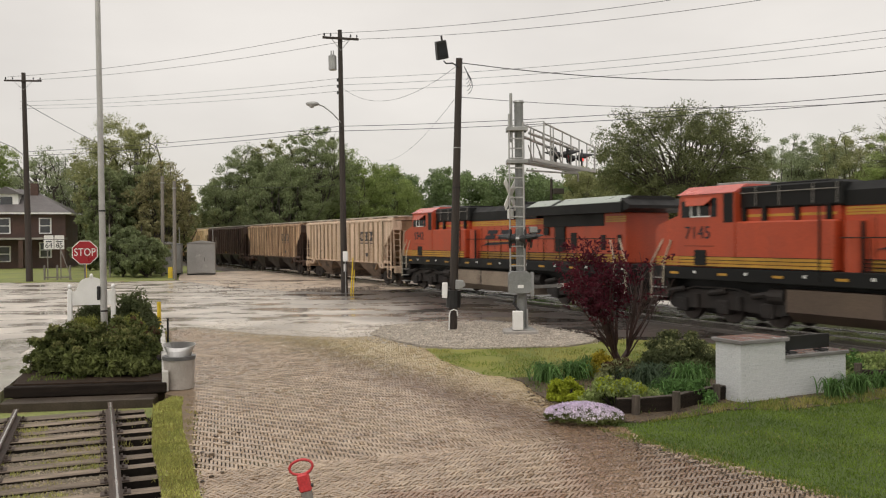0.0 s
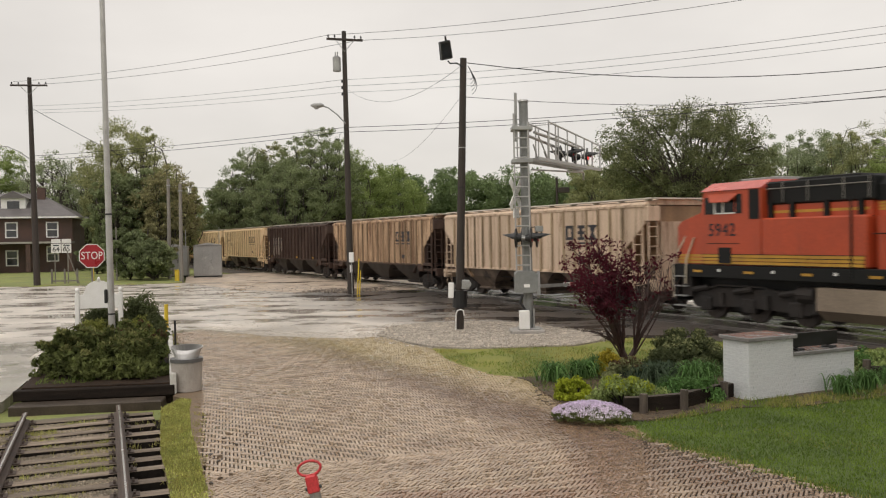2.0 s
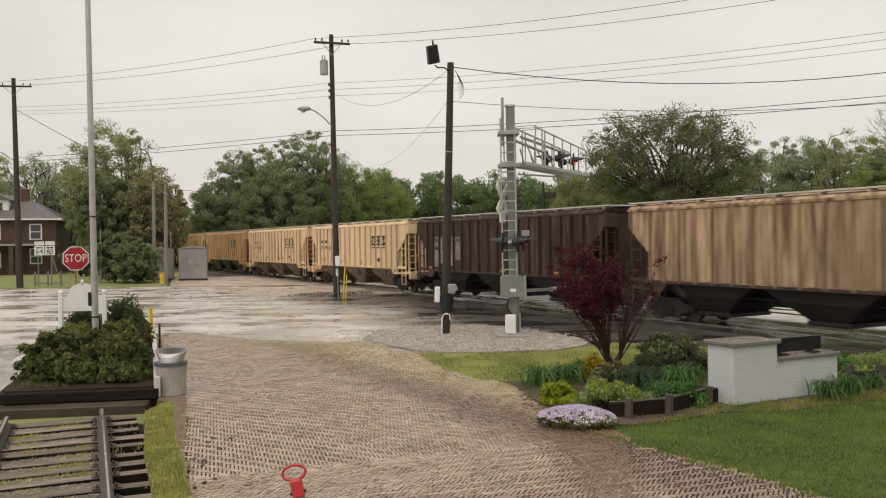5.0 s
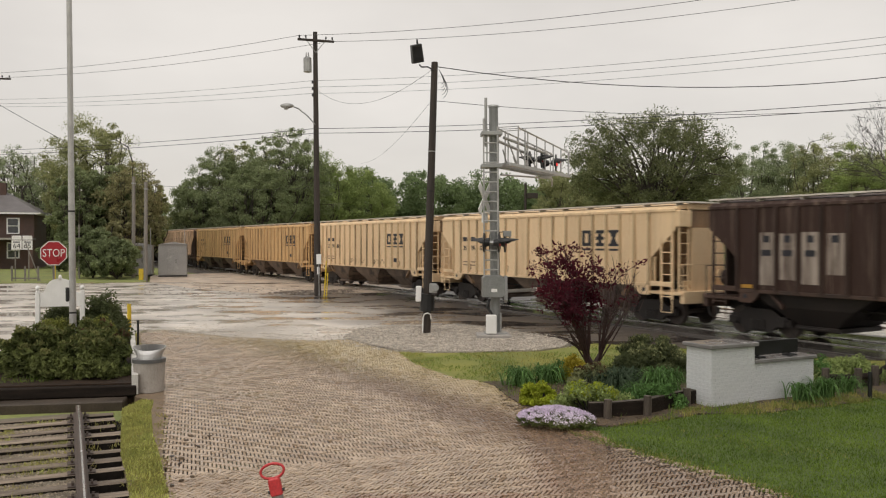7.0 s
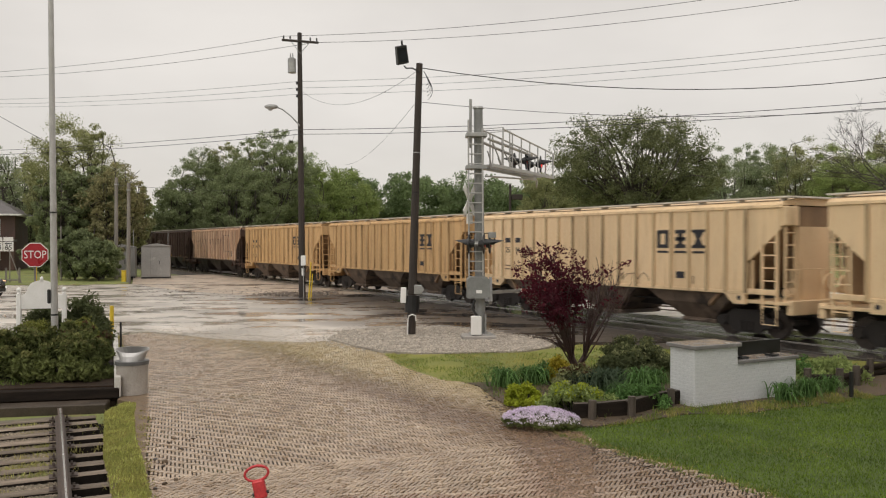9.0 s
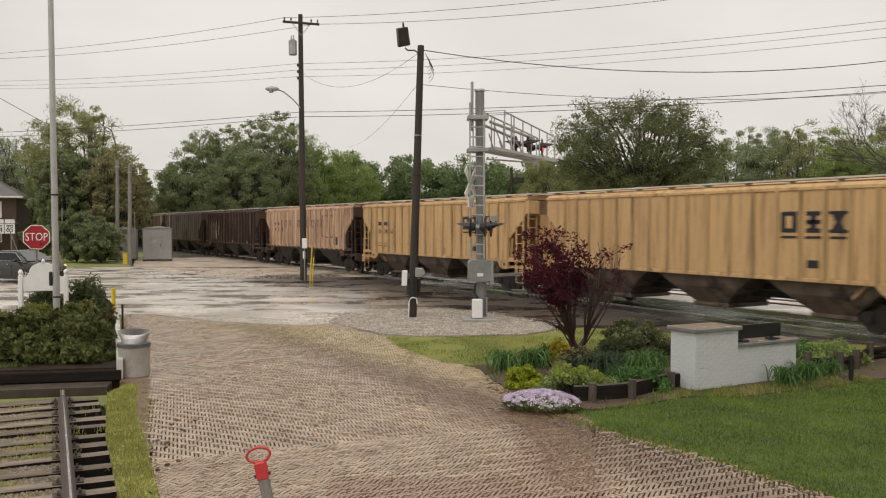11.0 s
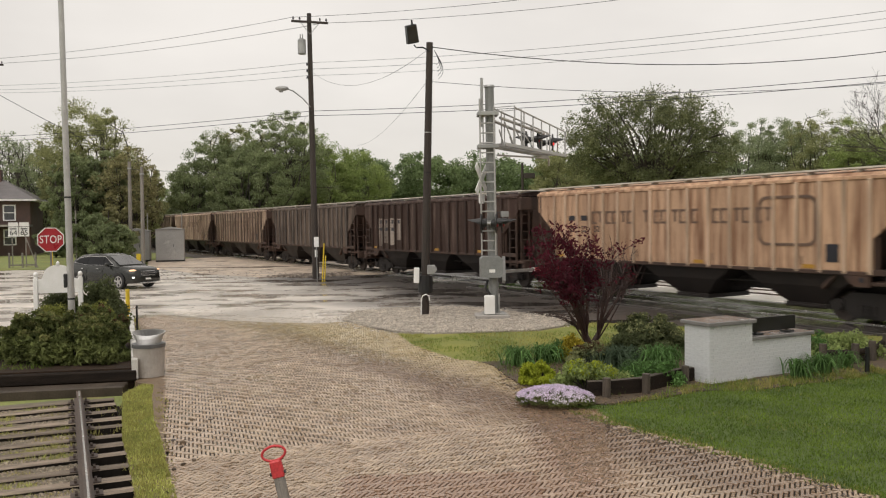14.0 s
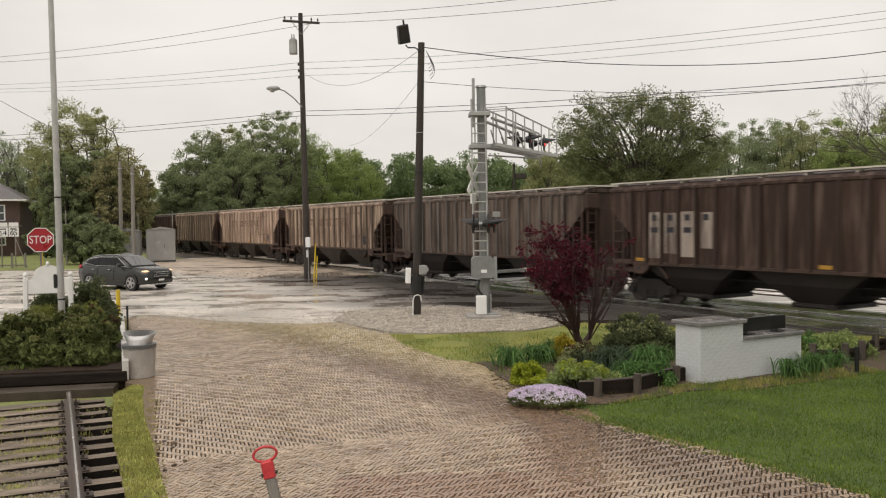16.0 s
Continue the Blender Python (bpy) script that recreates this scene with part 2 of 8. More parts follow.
M_AGGREGATE = material("exposed_aggregate_concrete", (0.46, 0.42, 0.38), (0.33, 0.3, 0.27), 3, (0.5, 0.75), bump=0.6, fine=70, bump_dist=0.006, spots=(0.3, 0.27, 0.24), spot_scale=40, spot_at=0.55)
M_CAP = material("wet_stone_cap", (0.235, 0.225, 0.22), (0.15, 0.145, 0.14), 2.5, (0.12, 0.3), bump=0.2, fine=50, bump_dist=0.005)
M_TIMBER = material("dark_wet_timber", (0.03, 0.022, 0.017), (0.013, 0.01, 0.008), 1.5, (0.45, 0.75), bump=0.6, fine=14, stretch=(1, 8, 8), spec=0.1)
M_TIE = material("weathered_tie", (0.34, 0.275, 0.215), (0.14, 0.11, 0.083), 1.6, (0.55, 0.85), spec=0.25, bump=0.7, fine=12, stretch=(8, 1, 8), objvar=0.3)
M_RAIL = material("rusty_rail", (0.12, 0.09, 0.074), (0.06, 0.045, 0.038), 3, (0.55, 0.75), spec=0.3, bump=0.2, fine=50)
M_RAILSHINE = material("polished_rail_head", (0.55, 0.53, 0.5), (0.42, 0.4, 0.38), 3, (0.15, 0.3), metal=0.9, bump=0.05)
M_RED = material("red_enamel", (0.40, 0.016, 0.026), (0.32, 0.012, 0.02), 3, (0.25, 0.4), bump=0.05)
M_REDPAINT = material("worn_red_paint", (0.62, 0.05, 0.055), (0.45, 0.035, 0.04), 6, (0.3, 0.5), bump=0.2, fine=50, spots=(0.3, 0.05, 0.04), spot_scale=8, spot_at=0.66)
M_YELLOW = material("yellow_paint", (0.75, 0.55, 0.04), (0.6, 0.42, 0.03), 3, (0.35, 0.5), bump=0.1)
M_LAMPRED = material("lit_red_lamp", (1.0, 0.05, 0.04), (0.9, 0.03, 0.03), 3, (0.2, 0.3), bump=0, emit=1.2)
M_CARGLASS = material("tinted_car_glass", (0.012, 0.013, 0.014), (0.008, 0.009, 0.01), 2, (0.02, 0.04), bump=0, spec=1.0, coat=1.0)
M_CABGLASS = material("dark_cab_window", (0.012, 0.013, 0.014), (0.007, 0.007, 0.008), 2, (0.1, 0.2), bump=0, spec=0.25)
M_GLASS = material("dark_glass", (0.03, 0.035, 0.04), (0.02, 0.022, 0.025), 2, (0.04, 0.08), bump=0, spec=0.8)

# rolling stock
M_ORANGE = material("orange_loco_paint", (0.46, 0.072, 0.027), (0.37, 0.056, 0.021), 0.9, (0.3, 0.5), bump=0.06, fine=30, spots=(0.27, 0.06, 0.03), spot_scale=1.0, spot_at=0.57, spot_soft=0.2, stretch=(1.4, 1, 0.5))
M_LBLACK = material("black_loco_paint", (0.009, 0.0095, 0.0095), (0.005, 0.005, 0.005), 1.2, (0.4, 0.65), bump=0.1, fine=30, spec=0.3)
M_LYELLOW = material("yellow_loco_stripe", (0.53, 0.285, 0.035), (0.38, 0.2, 0.025), 1.5, (0.35, 0.5), bump=0.05, spots=(0.4, 0.2, 0.03), spot_scale=2.5, spot_at=0.64)
M_GRIME = material("road_grime", (0.027, 0.021, 0.018), (0.012, 0.0095, 0.0085), 1.4, (0.5, 0.8), bump=0.4, fine=25)
M_TANK = material("dusty_fuel_tank", (0.13, 0.092, 0.066), (0.085, 0.06, 0.044), 0.8, (0.5, 0.75), bump=0.15, fine=25, spots=(0.12, 0.085, 0.065), spot_scale=1.2, spot_at=0.6)
M_WHEEL = material("wheel_steel", (0.11, 0.09, 0.08), (0.06, 0.05, 0.045), 4, (0.4, 0.65), metal=0.4, bump=0.2)
M_ROOFPALE = material("pale_roof_edge", (0.72, 0.68, 0.6), (0.5, 0.45, 0.38), 1.0, (0.4, 0.6), bump=0.1)


def car_paint(name, color, grime, amount, streak=0.25, vary=0.06):
    """Old freight-car paint with rust and grime in upright streaks."""
    m = material(name, color, tuple(c * 0.78 for c in color), 0.7, (0.5, 0.7), bump=0.04, fine=70, spots=grime, spot_scale=1.1, spot_at=0.66 - amount, objvar=vary, spec=0.3,
                 stretch=(1.6, 1.0, streak * 1.6), spot_soft=0.25)
    n, l = m.node_tree.nodes, m.node_tree.links
    b = n["Principled BSDF"]
    co, mp, nz, rp, mx = (n.new("ShaderNode" + k) for k in ("TexCoord", "Mapping", "TexNoise", "ValToRGB", "Mix"))
    mp.inputs["Scale"].default_value = (3.0, 1.0, 0.16)
    oi, sh = n.new("ShaderNodeObjectInfo"), n.new("ShaderNodeVectorMath")
    sh.operation = 'MULTIPLY'
    sh.inputs[1].default_value = (61, 17, 37)
    l.new(oi.outputs["Random"], sh.inputs[0])
    l.new(sh.outputs["Vector"], mp.inputs["Location"])
    nz.inputs["Scale"].default_value, nz.inputs["Detail"].default_value, nz.inputs["Roughness"].default_value = 2.0, 6, 0.65
    rp.color_ramp.elements[0].position, rp.color_ramp.elements[1].position = 0.61 - amount, 0.8 - amount
    mx.data_type = 'RGBA'
    l.new(co.outputs["Object"], mp.inputs["Vector"])
    l.new(mp.outputs["Vector"], nz.inputs["Vector"])
    l.new(nz.outputs["Fac"], rp.inputs["Fac"])
    l.new(rp.outputs["Color"], mx.inputs["Factor"])
    l.new(b.inputs["Base Color"].links[0].from_socket, mx.inputs["A"])
    mx.inputs["B"].default_value = (*(c * 0.8 for c in grime), 1)
    l.new(mx.outputs["Result"], b.inputs["Base Color"])
    return m


M_CARS = {
    "tan": car_paint("tan_car_paint", (0.85, 0.63, 0.39), (0.47, 0.285, 0.15), 0.04),
    "tan_dirty": car_paint("soiled_tan_car_paint", (0.68, 0.44, 0.215), (0.27, 0.14, 0.068), 0.09),
    "pale": car_paint("pale_grey_car_paint", (0.66, 0.505, 0.375), (0.27, 0.165, 0.1), 0.11, vary=0.14),
    "rusty": car_paint("rust_streaked_pale_paint", (0.68, 0.52, 0.405), (0.17, 0.085, 0.058), 0.18, vary=0.14),
    "brown": car_paint("dark_brown_car_paint", (0.047, 0.024, 0.018), (0.19, 0.135, 0.108), 0.1, vary=0.14),
    "sooty": car_paint("sooty_grey_car_paint", (0.17, 0.125, 0.098), (0.032, 0.022, 0.017), 0.18, vary=0.14),
    "rust_panel": car_paint("rusted_panel_paint", (0.6, 0.39, 0.255), (0.24, 0.115, 0.065), 0.15, vary=0.14),
    "rust_tan": car_paint("rust_tan_car_paint", (0.62, 0.43, 0.275), (0.17, 0.085, 0.045), 0.17, vary=0.14),
    "weathered": car_paint("weathered_brown_grey_paint", (0.5, 0.375, 0.28), (0.1, 0.058, 0.04), 0.19, vary=0.14),
}
# rib paints; f darkens them for rusty edges and the ribs' shadow lines
M_RIBS = {k: car_paint(k + "_rib_paint_shade", tuple(c * f for c in col), tuple(c * f * 0.4 for c in col), 0.14) for k, col, f in (
    ("tan", (0.78, 0.57, 0.34), 0.8), ("tan_dirty", (0.66, 0.44, 0.22), 0.85), ("pale", (0.62, 0.46, 0.29), 0.66), ("rusty", (0.72, 0.54, 0.41), 0.6),
    ("rust_tan", (0.6, 0.42, 0.27), 0.6), ("rust_panel", (0.76, 0.56, 0.41), 0.95), ("brown", (0.085, 0.052, 0.042), 0.7), ("sooty", (0.2, 0.17, 0.15), 0.9), ("weathered", (0.36, 0.27, 0.21), 0.5))}
# tan of the end slopes, browned in colour for the shade under the roof end
M_TANEND_SHADED = material("brown_shaded_tan", (0.34, 0.22, 0.125), (0.17, 0.105, 0.06), 1.3, (0.6, 0.8), bump=0.1, fine=30, stretch=(1, 1, 0.4))
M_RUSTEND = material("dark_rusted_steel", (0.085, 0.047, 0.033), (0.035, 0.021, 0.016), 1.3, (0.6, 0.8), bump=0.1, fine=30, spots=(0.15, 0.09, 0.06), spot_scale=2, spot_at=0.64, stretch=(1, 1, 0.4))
M_LETTER = material("dark_blue_lettering", (0.02, 0.02, 0.03), (0.014, 0.014, 0.02), 2, (0.5, 0.6), bump=0)
M_PATCH = car_paint("chalky_repaint_patch", (0.40, 0.335, 0.285), (0.07, 0.042, 0.032), 0.13)
M_CREOSOTE_SHADE = material("shade_black_creosote", (0.022, 0.018, 0.015), (0.012, 0.01, 0.008), 3, (0.7, 0.95), bump=0.4, fine=20, spec=0.1)
M_MACHINE = material("grey_machine_paint", (0.27, 0.275, 0.27), (0.2, 0.205, 0.2), 2.5, (0.35, 0.55), metal=0.2, bump=0.1, fine=40)


def see_through(m, amount):
    """Thin leaves let part of the light through."""
    n, l = m.node_tree.nodes, m.node_tree.links
    b, out = n["Principled BSDF"], n["Material Output"]
    t = n.new("ShaderNodeBsdfTranslucent")
    l.new(b.inputs["Base Color"].links[0].from_socket, t.inputs["Color"])
    mx = n.new("ShaderNodeMixShader")
    mx.inputs["Fac"].default_value = amount
    l.new(b.outputs["BSDF"], mx.inputs[1])
    l.new(t.outputs["BSDF"], mx.inputs[2])
    l.new(mx.outputs["Shader"], out.inputs["Surface"])
    return m


see_through(M_BLADE, 0.35)
see_through(M_BLADE_DRY, 0.35)


# ---- building helpers ----
def finish(name, bm, mat, smooth=False):
    me = bpy.data.meshes.new(name)
    bm.to_mesh(me)
    bm.free()
    me.materials.append(mat)
    if smooth:
        me.polygons.foreach_set("use_smooth", [True] * len(me.polygons))
    return me


def part(name, bm, mat, parent=None, label="", smooth=False):
    me = bm if isinstance(bm, bpy.types.Mesh) else finish(name, bm, mat, smooth)
    ob = new(name, me)
    ob.parent = parent
    return tagged(ob, label)


def thing(name, label, category, m, group="", kind=""):
    ob = new(name)
    ob.empty_display_size = 0.2
    ob.matrix_basis = m
    return tagged(ob, label, category, group, kind)


def solo(name, bm, mat, label, category, m=None, group="", kind="", smooth=False):
    ob = part(name, bm, mat, None, "", smooth)
    if m is not None:
        ob.matrix_basis = m
    return tagged(ob, label, category, group, kind)


def setting(name, bm, mat, label="", category=""):
    return tagged(part(name, bm, mat), label, category, "", "structure")


def box(bm, x0, x1, y0, y1, z0, z1, bevel=0.0, m=None):
    r = bmesh.ops.create_cube(bm, size=1.0)
    vs = r["verts"]
    bmesh.ops.scale(bm, vec=(x1 - x0, y1 - y0, z1 - z0), verts=vs)
    bmesh.ops.translate(bm, vec=((x0 + x1) / 2, (y0 + y1) / 2, (z0 + z1) / 2), verts=vs)
    if bevel:
        es = list({e for v in vs for e in v.link_edges})
        r = bmesh.ops.bevel(bm, geom=es, offset=bevel, segments=1, affect='EDGES', profile=0.5)
        vs = list({v for f in r["faces"] for v in f.verts} | {v for v in vs if v.is_valid})
    if m is not None:
        bmesh.ops.transform(bm, matrix=m, verts=vs)
    return bm


def rod(bm, p0, p1, r0, r1=None, n=8):
    p0, p1 = Vector(p0), Vector(p1)
    d = p1 - p0
    r = bmesh.ops.create_cone(bm, cap_ends=True, segments=n, radius1=r0, radius2=r0 if r1 is None else r1, depth=d.length)
    bmesh.ops.transform(bm, matrix=Matrix.Translation((p0 + p1) / 2) @ d.to_track_quat('Z', 'Y').to_matrix().to_4x4(), verts=r["verts"])
    return bm


def pipe(bm, pts, r, n=6):
    """One continuous bent tube through the points."""
    p = [Vector(q) for q in pts]
    rings = []
    for i, q in enumerate(p):
        d = (p[min(i + 1, len(p) - 1)] - p[max(i - 1, 0)]).normalized()
        rot = d.to_track_quat('Z', 'Y').to_matrix()
        rings.append([bm.verts.new(q + rot @ Vector((r * math.cos(2 * math.pi * k / n), r * math.sin(2 * math.pi * k / n), 0))) for k in range(n)])
    fs = []
    for i in range(len(rings) - 1):
        r0, r1 = rings[i], rings[i + 1]
        turn = min(range(n), key=lambda s: sum((r0[k].co - r1[(k + s) % n].co).length for k in range(n)))
        fs += [bm.faces.new((r0[k], r0[(k + 1) % n], r1[(k + 1 + turn) % n], r1[(k + turn) % n])) for k in range(n)]
        rings[i + 1] = r1[turn:] + r1[:turn]
    fs.append(bm.faces.new(rings[0][::-1]))
    fs.append(bm.faces.new(rings[-1]))
    bmesh.ops.recalc_face_normals(bm, faces=fs)
    return bm


def prism(bm, outline, axis, a, b):
    """A solid from an outline in the plane across an axis: 'x' takes (y, z), 'y' takes (x, z), 'z' takes (x, y)."""
    def at(p, q):
        return {'x': (q, p[0], p[1]), 'y': (p[0], q, p[1]), 'z': (p[0], p[1], q)}[axis]
    lo, hi = [bm.verts.new(at(p, a)) for p in outline], [bm.verts.new(at(p, b)) for p in outline]
    n = len(outline)
    fs = [bm.faces.new(lo[::-1]), bm.faces.new(hi)]
    fs += [bm.faces.new((lo[i], lo[(i + 1) % n], hi[(i + 1) % n], hi[i])) for i in range(n)]
    bmesh.ops.recalc_face_normals(bm, faces=fs)
    return bm


def ball(bm, c, r, squash=(1, 1, 1), seg=12):
    v = bmesh.ops.create_uvsphere(bm, u_segments=seg, v_segments=max(6, seg // 2), radius=r)["verts"]
    bmesh.ops.transform(bm, matrix=Matrix.Translation(c) @ Matrix.Diagonal((*squash, 1)), verts=v)
    return bm


def B():
    return bmesh.new()


def quick(name, verts, faces, mat, smooth=False):
    me = bpy.data.meshes.new(name)
    me.from_pydata(verts.tolist() if hasattr(verts, "tolist") else verts, [], faces.tolist() if hasattr(faces, "tolist") else faces)
    me.materials.append(mat)
    if smooth:
        me.polygons.foreach_set("use_smooth", [True] * len(me.polygons))
    return me


def text_mesh(name, words, size, mat, depth=0.008):
    """Lettering in the built-in font as a mesh, standing in the xz plane and facing -y."""
    cu = bpy.data.curves.new(name, 'FONT')
    cu.body, cu.size, cu.extrude, cu.align_x, cu.align_y = words, size, depth, 'CENTER', 'CENTER'
    cu.resolution_u = 3
    tmp = bpy.data.objects.new(name, cu)
    scene.collection.objects.link(tmp)
    me = bpy.data.meshes.new_from_object(tmp.evaluated_get(bpy.context.evaluated_depsgraph_get()))
    bpy.data.objects.remove(tmp)
    me.transform(pose(0, 0, 0, 90, 0, 0))
    me.materials.clear()
    me.materials.append(mat)
    return me


rng = np.random.default_rng(7)

# ---- ground, road, tracks ----
TA = 0.48572                                   # the main line's angle
TN, TU = (math.cos(TA), math.sin(TA)), (-math.sin(TA), math.cos(TA))
TD, RAIL_Z = 22.27, 0.08


def on_line(s, off=0.0):
    """Plan point s metres along the main line, off metres beyond its centre."""
    return TN[0] * (TD + off) + TU[0] * s, TN[1] * (TD + off) + TU[1] * s


def slab(name, outline, z0, z1, mat, label="", category=""):
    return setting(name, prism(B(), outline, 'z', z0, z1), mat, label, category)


b = B()
prism(b, [(-900, -300), (900, -300), (900, 1800), (-900, 1800)], 'z', -0.6, -0.2)
setting("ground", b, M_FIELD, "rough grassy ground reaching to the distance", "ground")

road_edge = [(-60, 12), (-9.4, 14.2), (-9.2, 28.6), (-8.3, 28.4), (-5.9, 26.4), (-4.4, 25.7), (-3.0, 25.3), (-2.1, 25.7), (-1.0, 27.2), (1.5, 28.0), (5.0, 24.6), (12.1, 20.6), (30, 10.5), (60, -7)]
far_edge = [(60, 14), (34, 28), (20, 34), (14, 62), (-2, 70), (-19.6, 61.7), (-23.5, 60.5), (-33, 60), (-60, 67), (-140, 90)]
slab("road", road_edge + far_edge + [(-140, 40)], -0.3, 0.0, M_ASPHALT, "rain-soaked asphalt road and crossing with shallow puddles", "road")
slab("lot", [(-19.6, 61.7), (-23.4, 74), (-14, 84), (-9, 78), (1, 56), (-1.5, 49), (-9, 48), (-14, 53)], -0.3, 0.006, M_LOT, "muddy gravel lot beside the tracks, wet", "lot")
gravel_edge = [(-2.3, 25.9), (-2.0, 28.4), (-0.7, 29.3), (1.35, 29.4), (2.6, 28.6), (3.6, 26.8), (4.6, 24.8), (4.2, 23.6), (3.4, 22.75), (1.8, 22.55), (0.4, 22.45), (-0.5, 22.9), (-1.2, 23.85)]
slab("gravel_patch", gravel_edge, -0.3, 0.03, M_GRAVEL, "pale gravel patch round the signal mast", "gravel")

# main line
b = B()
prof = [(-3.1, -0.28), (3.1, -0.28), (2.1, -0.05), (-2.1, -0.05)]
prism(b, prof, 'x', -60, 420)
setting("ballast", b, M_BALLAST, "dark wet ballast bed of the main line", "ballast").matrix_basis = pose(*on_line(0), 0, 0, 0, math.degrees(TA) + 90)
main_track = thing("railway_track", "main line of two steel rails on ties in ballast", "track", pose(*on_line(0), 0, 0, 0, math.degrees(TA) + 90), kind="structure")
rail_prof = [(-0.075, -0.15), (0.075, -0.15), (0.075, -0.13), (0.012, -0.11), (0.012, -0.04), (0.036, -0.03), (0.036, 0), (-0.036, 0), (-0.036, -0.03), (-0.012, -0.04), (-0.012, -0.11), (-0.075, -0.13)]
for side in (-0.7535, 0.7535):
    part("rail", prism(B(), [(side + y, RAIL_Z + z) for y, z in rail_prof], 'x', -60, 420), M_RAILSHINE, main_track)
tie_mesh = finish("tie", box(B(), -0.11, 0.11, -1.3, 1.3, -0.14, -0.035, 0.012), M_TIE)
for i in range(220):
    part("tie", tie_mesh, M_TIE, main_track).matrix_basis = pose(-10 + i * 0.6, 0, 0.0, 0, 0, rng.normal(0, 0.6))

# crossing panels between and beside the rails where the road goes over
b = B()
for y0, y1 in ((-2.2, -0.86), (-0.66, 0.66), (0.86, 2.2)):
    box(b, 8, 33, y0, y1, -0.2, 0.055, 0.01)
setting("crossing_panels", b, M_APRON, "wet asphalt crossing panels between the rails", "crossing").matrix_basis = main_track.matrix_basis.copy()
# added bank: covers bright ground below the cars, where deep shade belongs
b = B()
prism(b, [(2.6, -0.28), (9.5, -0.28), (8.6, 0.3), (3.4, 0.3)], 'x', 40, 330)
setting("ballast_beyond", b, M_BALLAST, "dark bank added beyond the main line to blacken the gap under the cars", "ballast").matrix_basis = pose(*on_line(0), 0, 0, 0, math.degrees(TA) + 90) @ pose(0, 0, 0, 180, 0, 0) @ Matrix.Diagonal((1, 1, -1, 1))
# second line's wet hardstanding past the train, whitened to paint the sky's sheen
slab("road_beyond", [on_line(-60, 3.0), on_line(34, 3.0), on_line(40, 12.0), on_line(34, 30.0), on_line(-60, 30.0)], -0.3, 0.004, M_SKYSHEEN, "wet asphalt road beyond the crossing", "road")
yard_track = thing("yard_track", "second line of rails set in wet hardstanding", "track", main_track.matrix_basis.copy(), kind="structure")
for off in (5.2, 6.7, 9.6, 11.1, 14.5, 16.0):
    part("rail", box(B(), -60, 36, -off - 0.09, -off + 0.09, -0.1, 0.05), M_RAIL, yard_track)

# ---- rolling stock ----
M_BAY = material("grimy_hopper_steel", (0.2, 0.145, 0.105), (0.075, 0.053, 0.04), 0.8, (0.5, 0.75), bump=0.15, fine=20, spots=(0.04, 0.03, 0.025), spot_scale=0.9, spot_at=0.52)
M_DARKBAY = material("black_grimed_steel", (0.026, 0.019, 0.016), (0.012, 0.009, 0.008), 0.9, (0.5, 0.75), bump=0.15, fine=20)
WHEELS = []          # (wheelset, car, radius), keyed in motions()
CAR_L, LOCO_L = 17.42, 21.33
mesh_store = {}


def stored(key, build):
    if key not in mesh_store:
        mesh_store[key] = build()
    return mesh_store[key]


def wheelset_mesh(r):
    b = B()
    for y in (-0.72, 0.72):
        rod(b, (0, y - 0.065, 0), (0, y + 0.065, 0), r, r, 24)
        rod(b, (0, y - 0.085 if y > 0 else y + 0.055, 0), (0, y - 0.055 if y > 0 else y + 0.085, 0), r + 0.03, r + 0.03, 24)
        rod(b, (0, y - 0.09, 0), (0, y + 0.09, 0), r * 0.35, r * 0.35, 12)
        for k in range(6):
            a = k * math.pi / 3
            rod(b, (0.2 * math.cos(a), y - 0.08, 0.2 * math.sin(a)), (0.2 * math.cos(a), y + 0.08, 0.2 * math.sin(a)), 0.035, 0.035, 6)
    rod(b, (0, -1.05, 0), (0, 1.05, 0), 0.085, 0.085, 10)
    return finish("wheelset", b, M_WHEEL, False)


def side_frame_mesh(base):
    """The cast side of a freight truck, with its window for the springs."""
    b = B()
    h = base / 2
    prism(b, [(-h - 0.28, 0.35), (-h + 0.2, 0.35), (-0.45, 0.16), (0.45, 0.16), (h - 0.2, 0.35), (h + 0.28, 0.35), (h + 0.28, 0.58), (h - 0.05, 0.62), (0.5, 0.86), (-0.5, 0.86), (-h + 0.05, 0.62), (-h - 0.28, 0.58)], 'y', -0.07, 0.07)
    for x in (-0.17, 0, 0.17):
        rod(b, (x, -0.1, 0.24), (x, -0.1, 0.52), 0.07, 0.07, 8)
    for x in (-h, h):
        rod(b, (x, -0.16, 0.46), (x, 0.02, 0.46), 0.13, 0.13, 12)
        box(b, x - 0.16, x + 0.16, -0.12, 0.1, 0.4, 0.66, 0.02)
    return finish("side_frame", b, M_GRIME)


def hopper_side(b):
    X1, X2 = 7.95, 6.8
    prism(b, [(-X2, 1.44), (X2, 1.44), (X2, 2.35), (X1, 3.33), (X1, 4.0), (-X1, 4.0), (-X1, 3.33), (-X2, 2.35)], 'y', -0.03, 0.03)


RIB_X = [-6.8, -6.1, -5.38, -4.63, -3.86, -3.05, -2.23, -1.38, -0.52, 0.34, 1.22, 2.09, 2.93, 3.72, 4.5, 5.25, 6.0, 6.75]
OLD_PAINT = ("rusty", "rust_tan", "rust_panel", "weathered", "brown", "sooty")


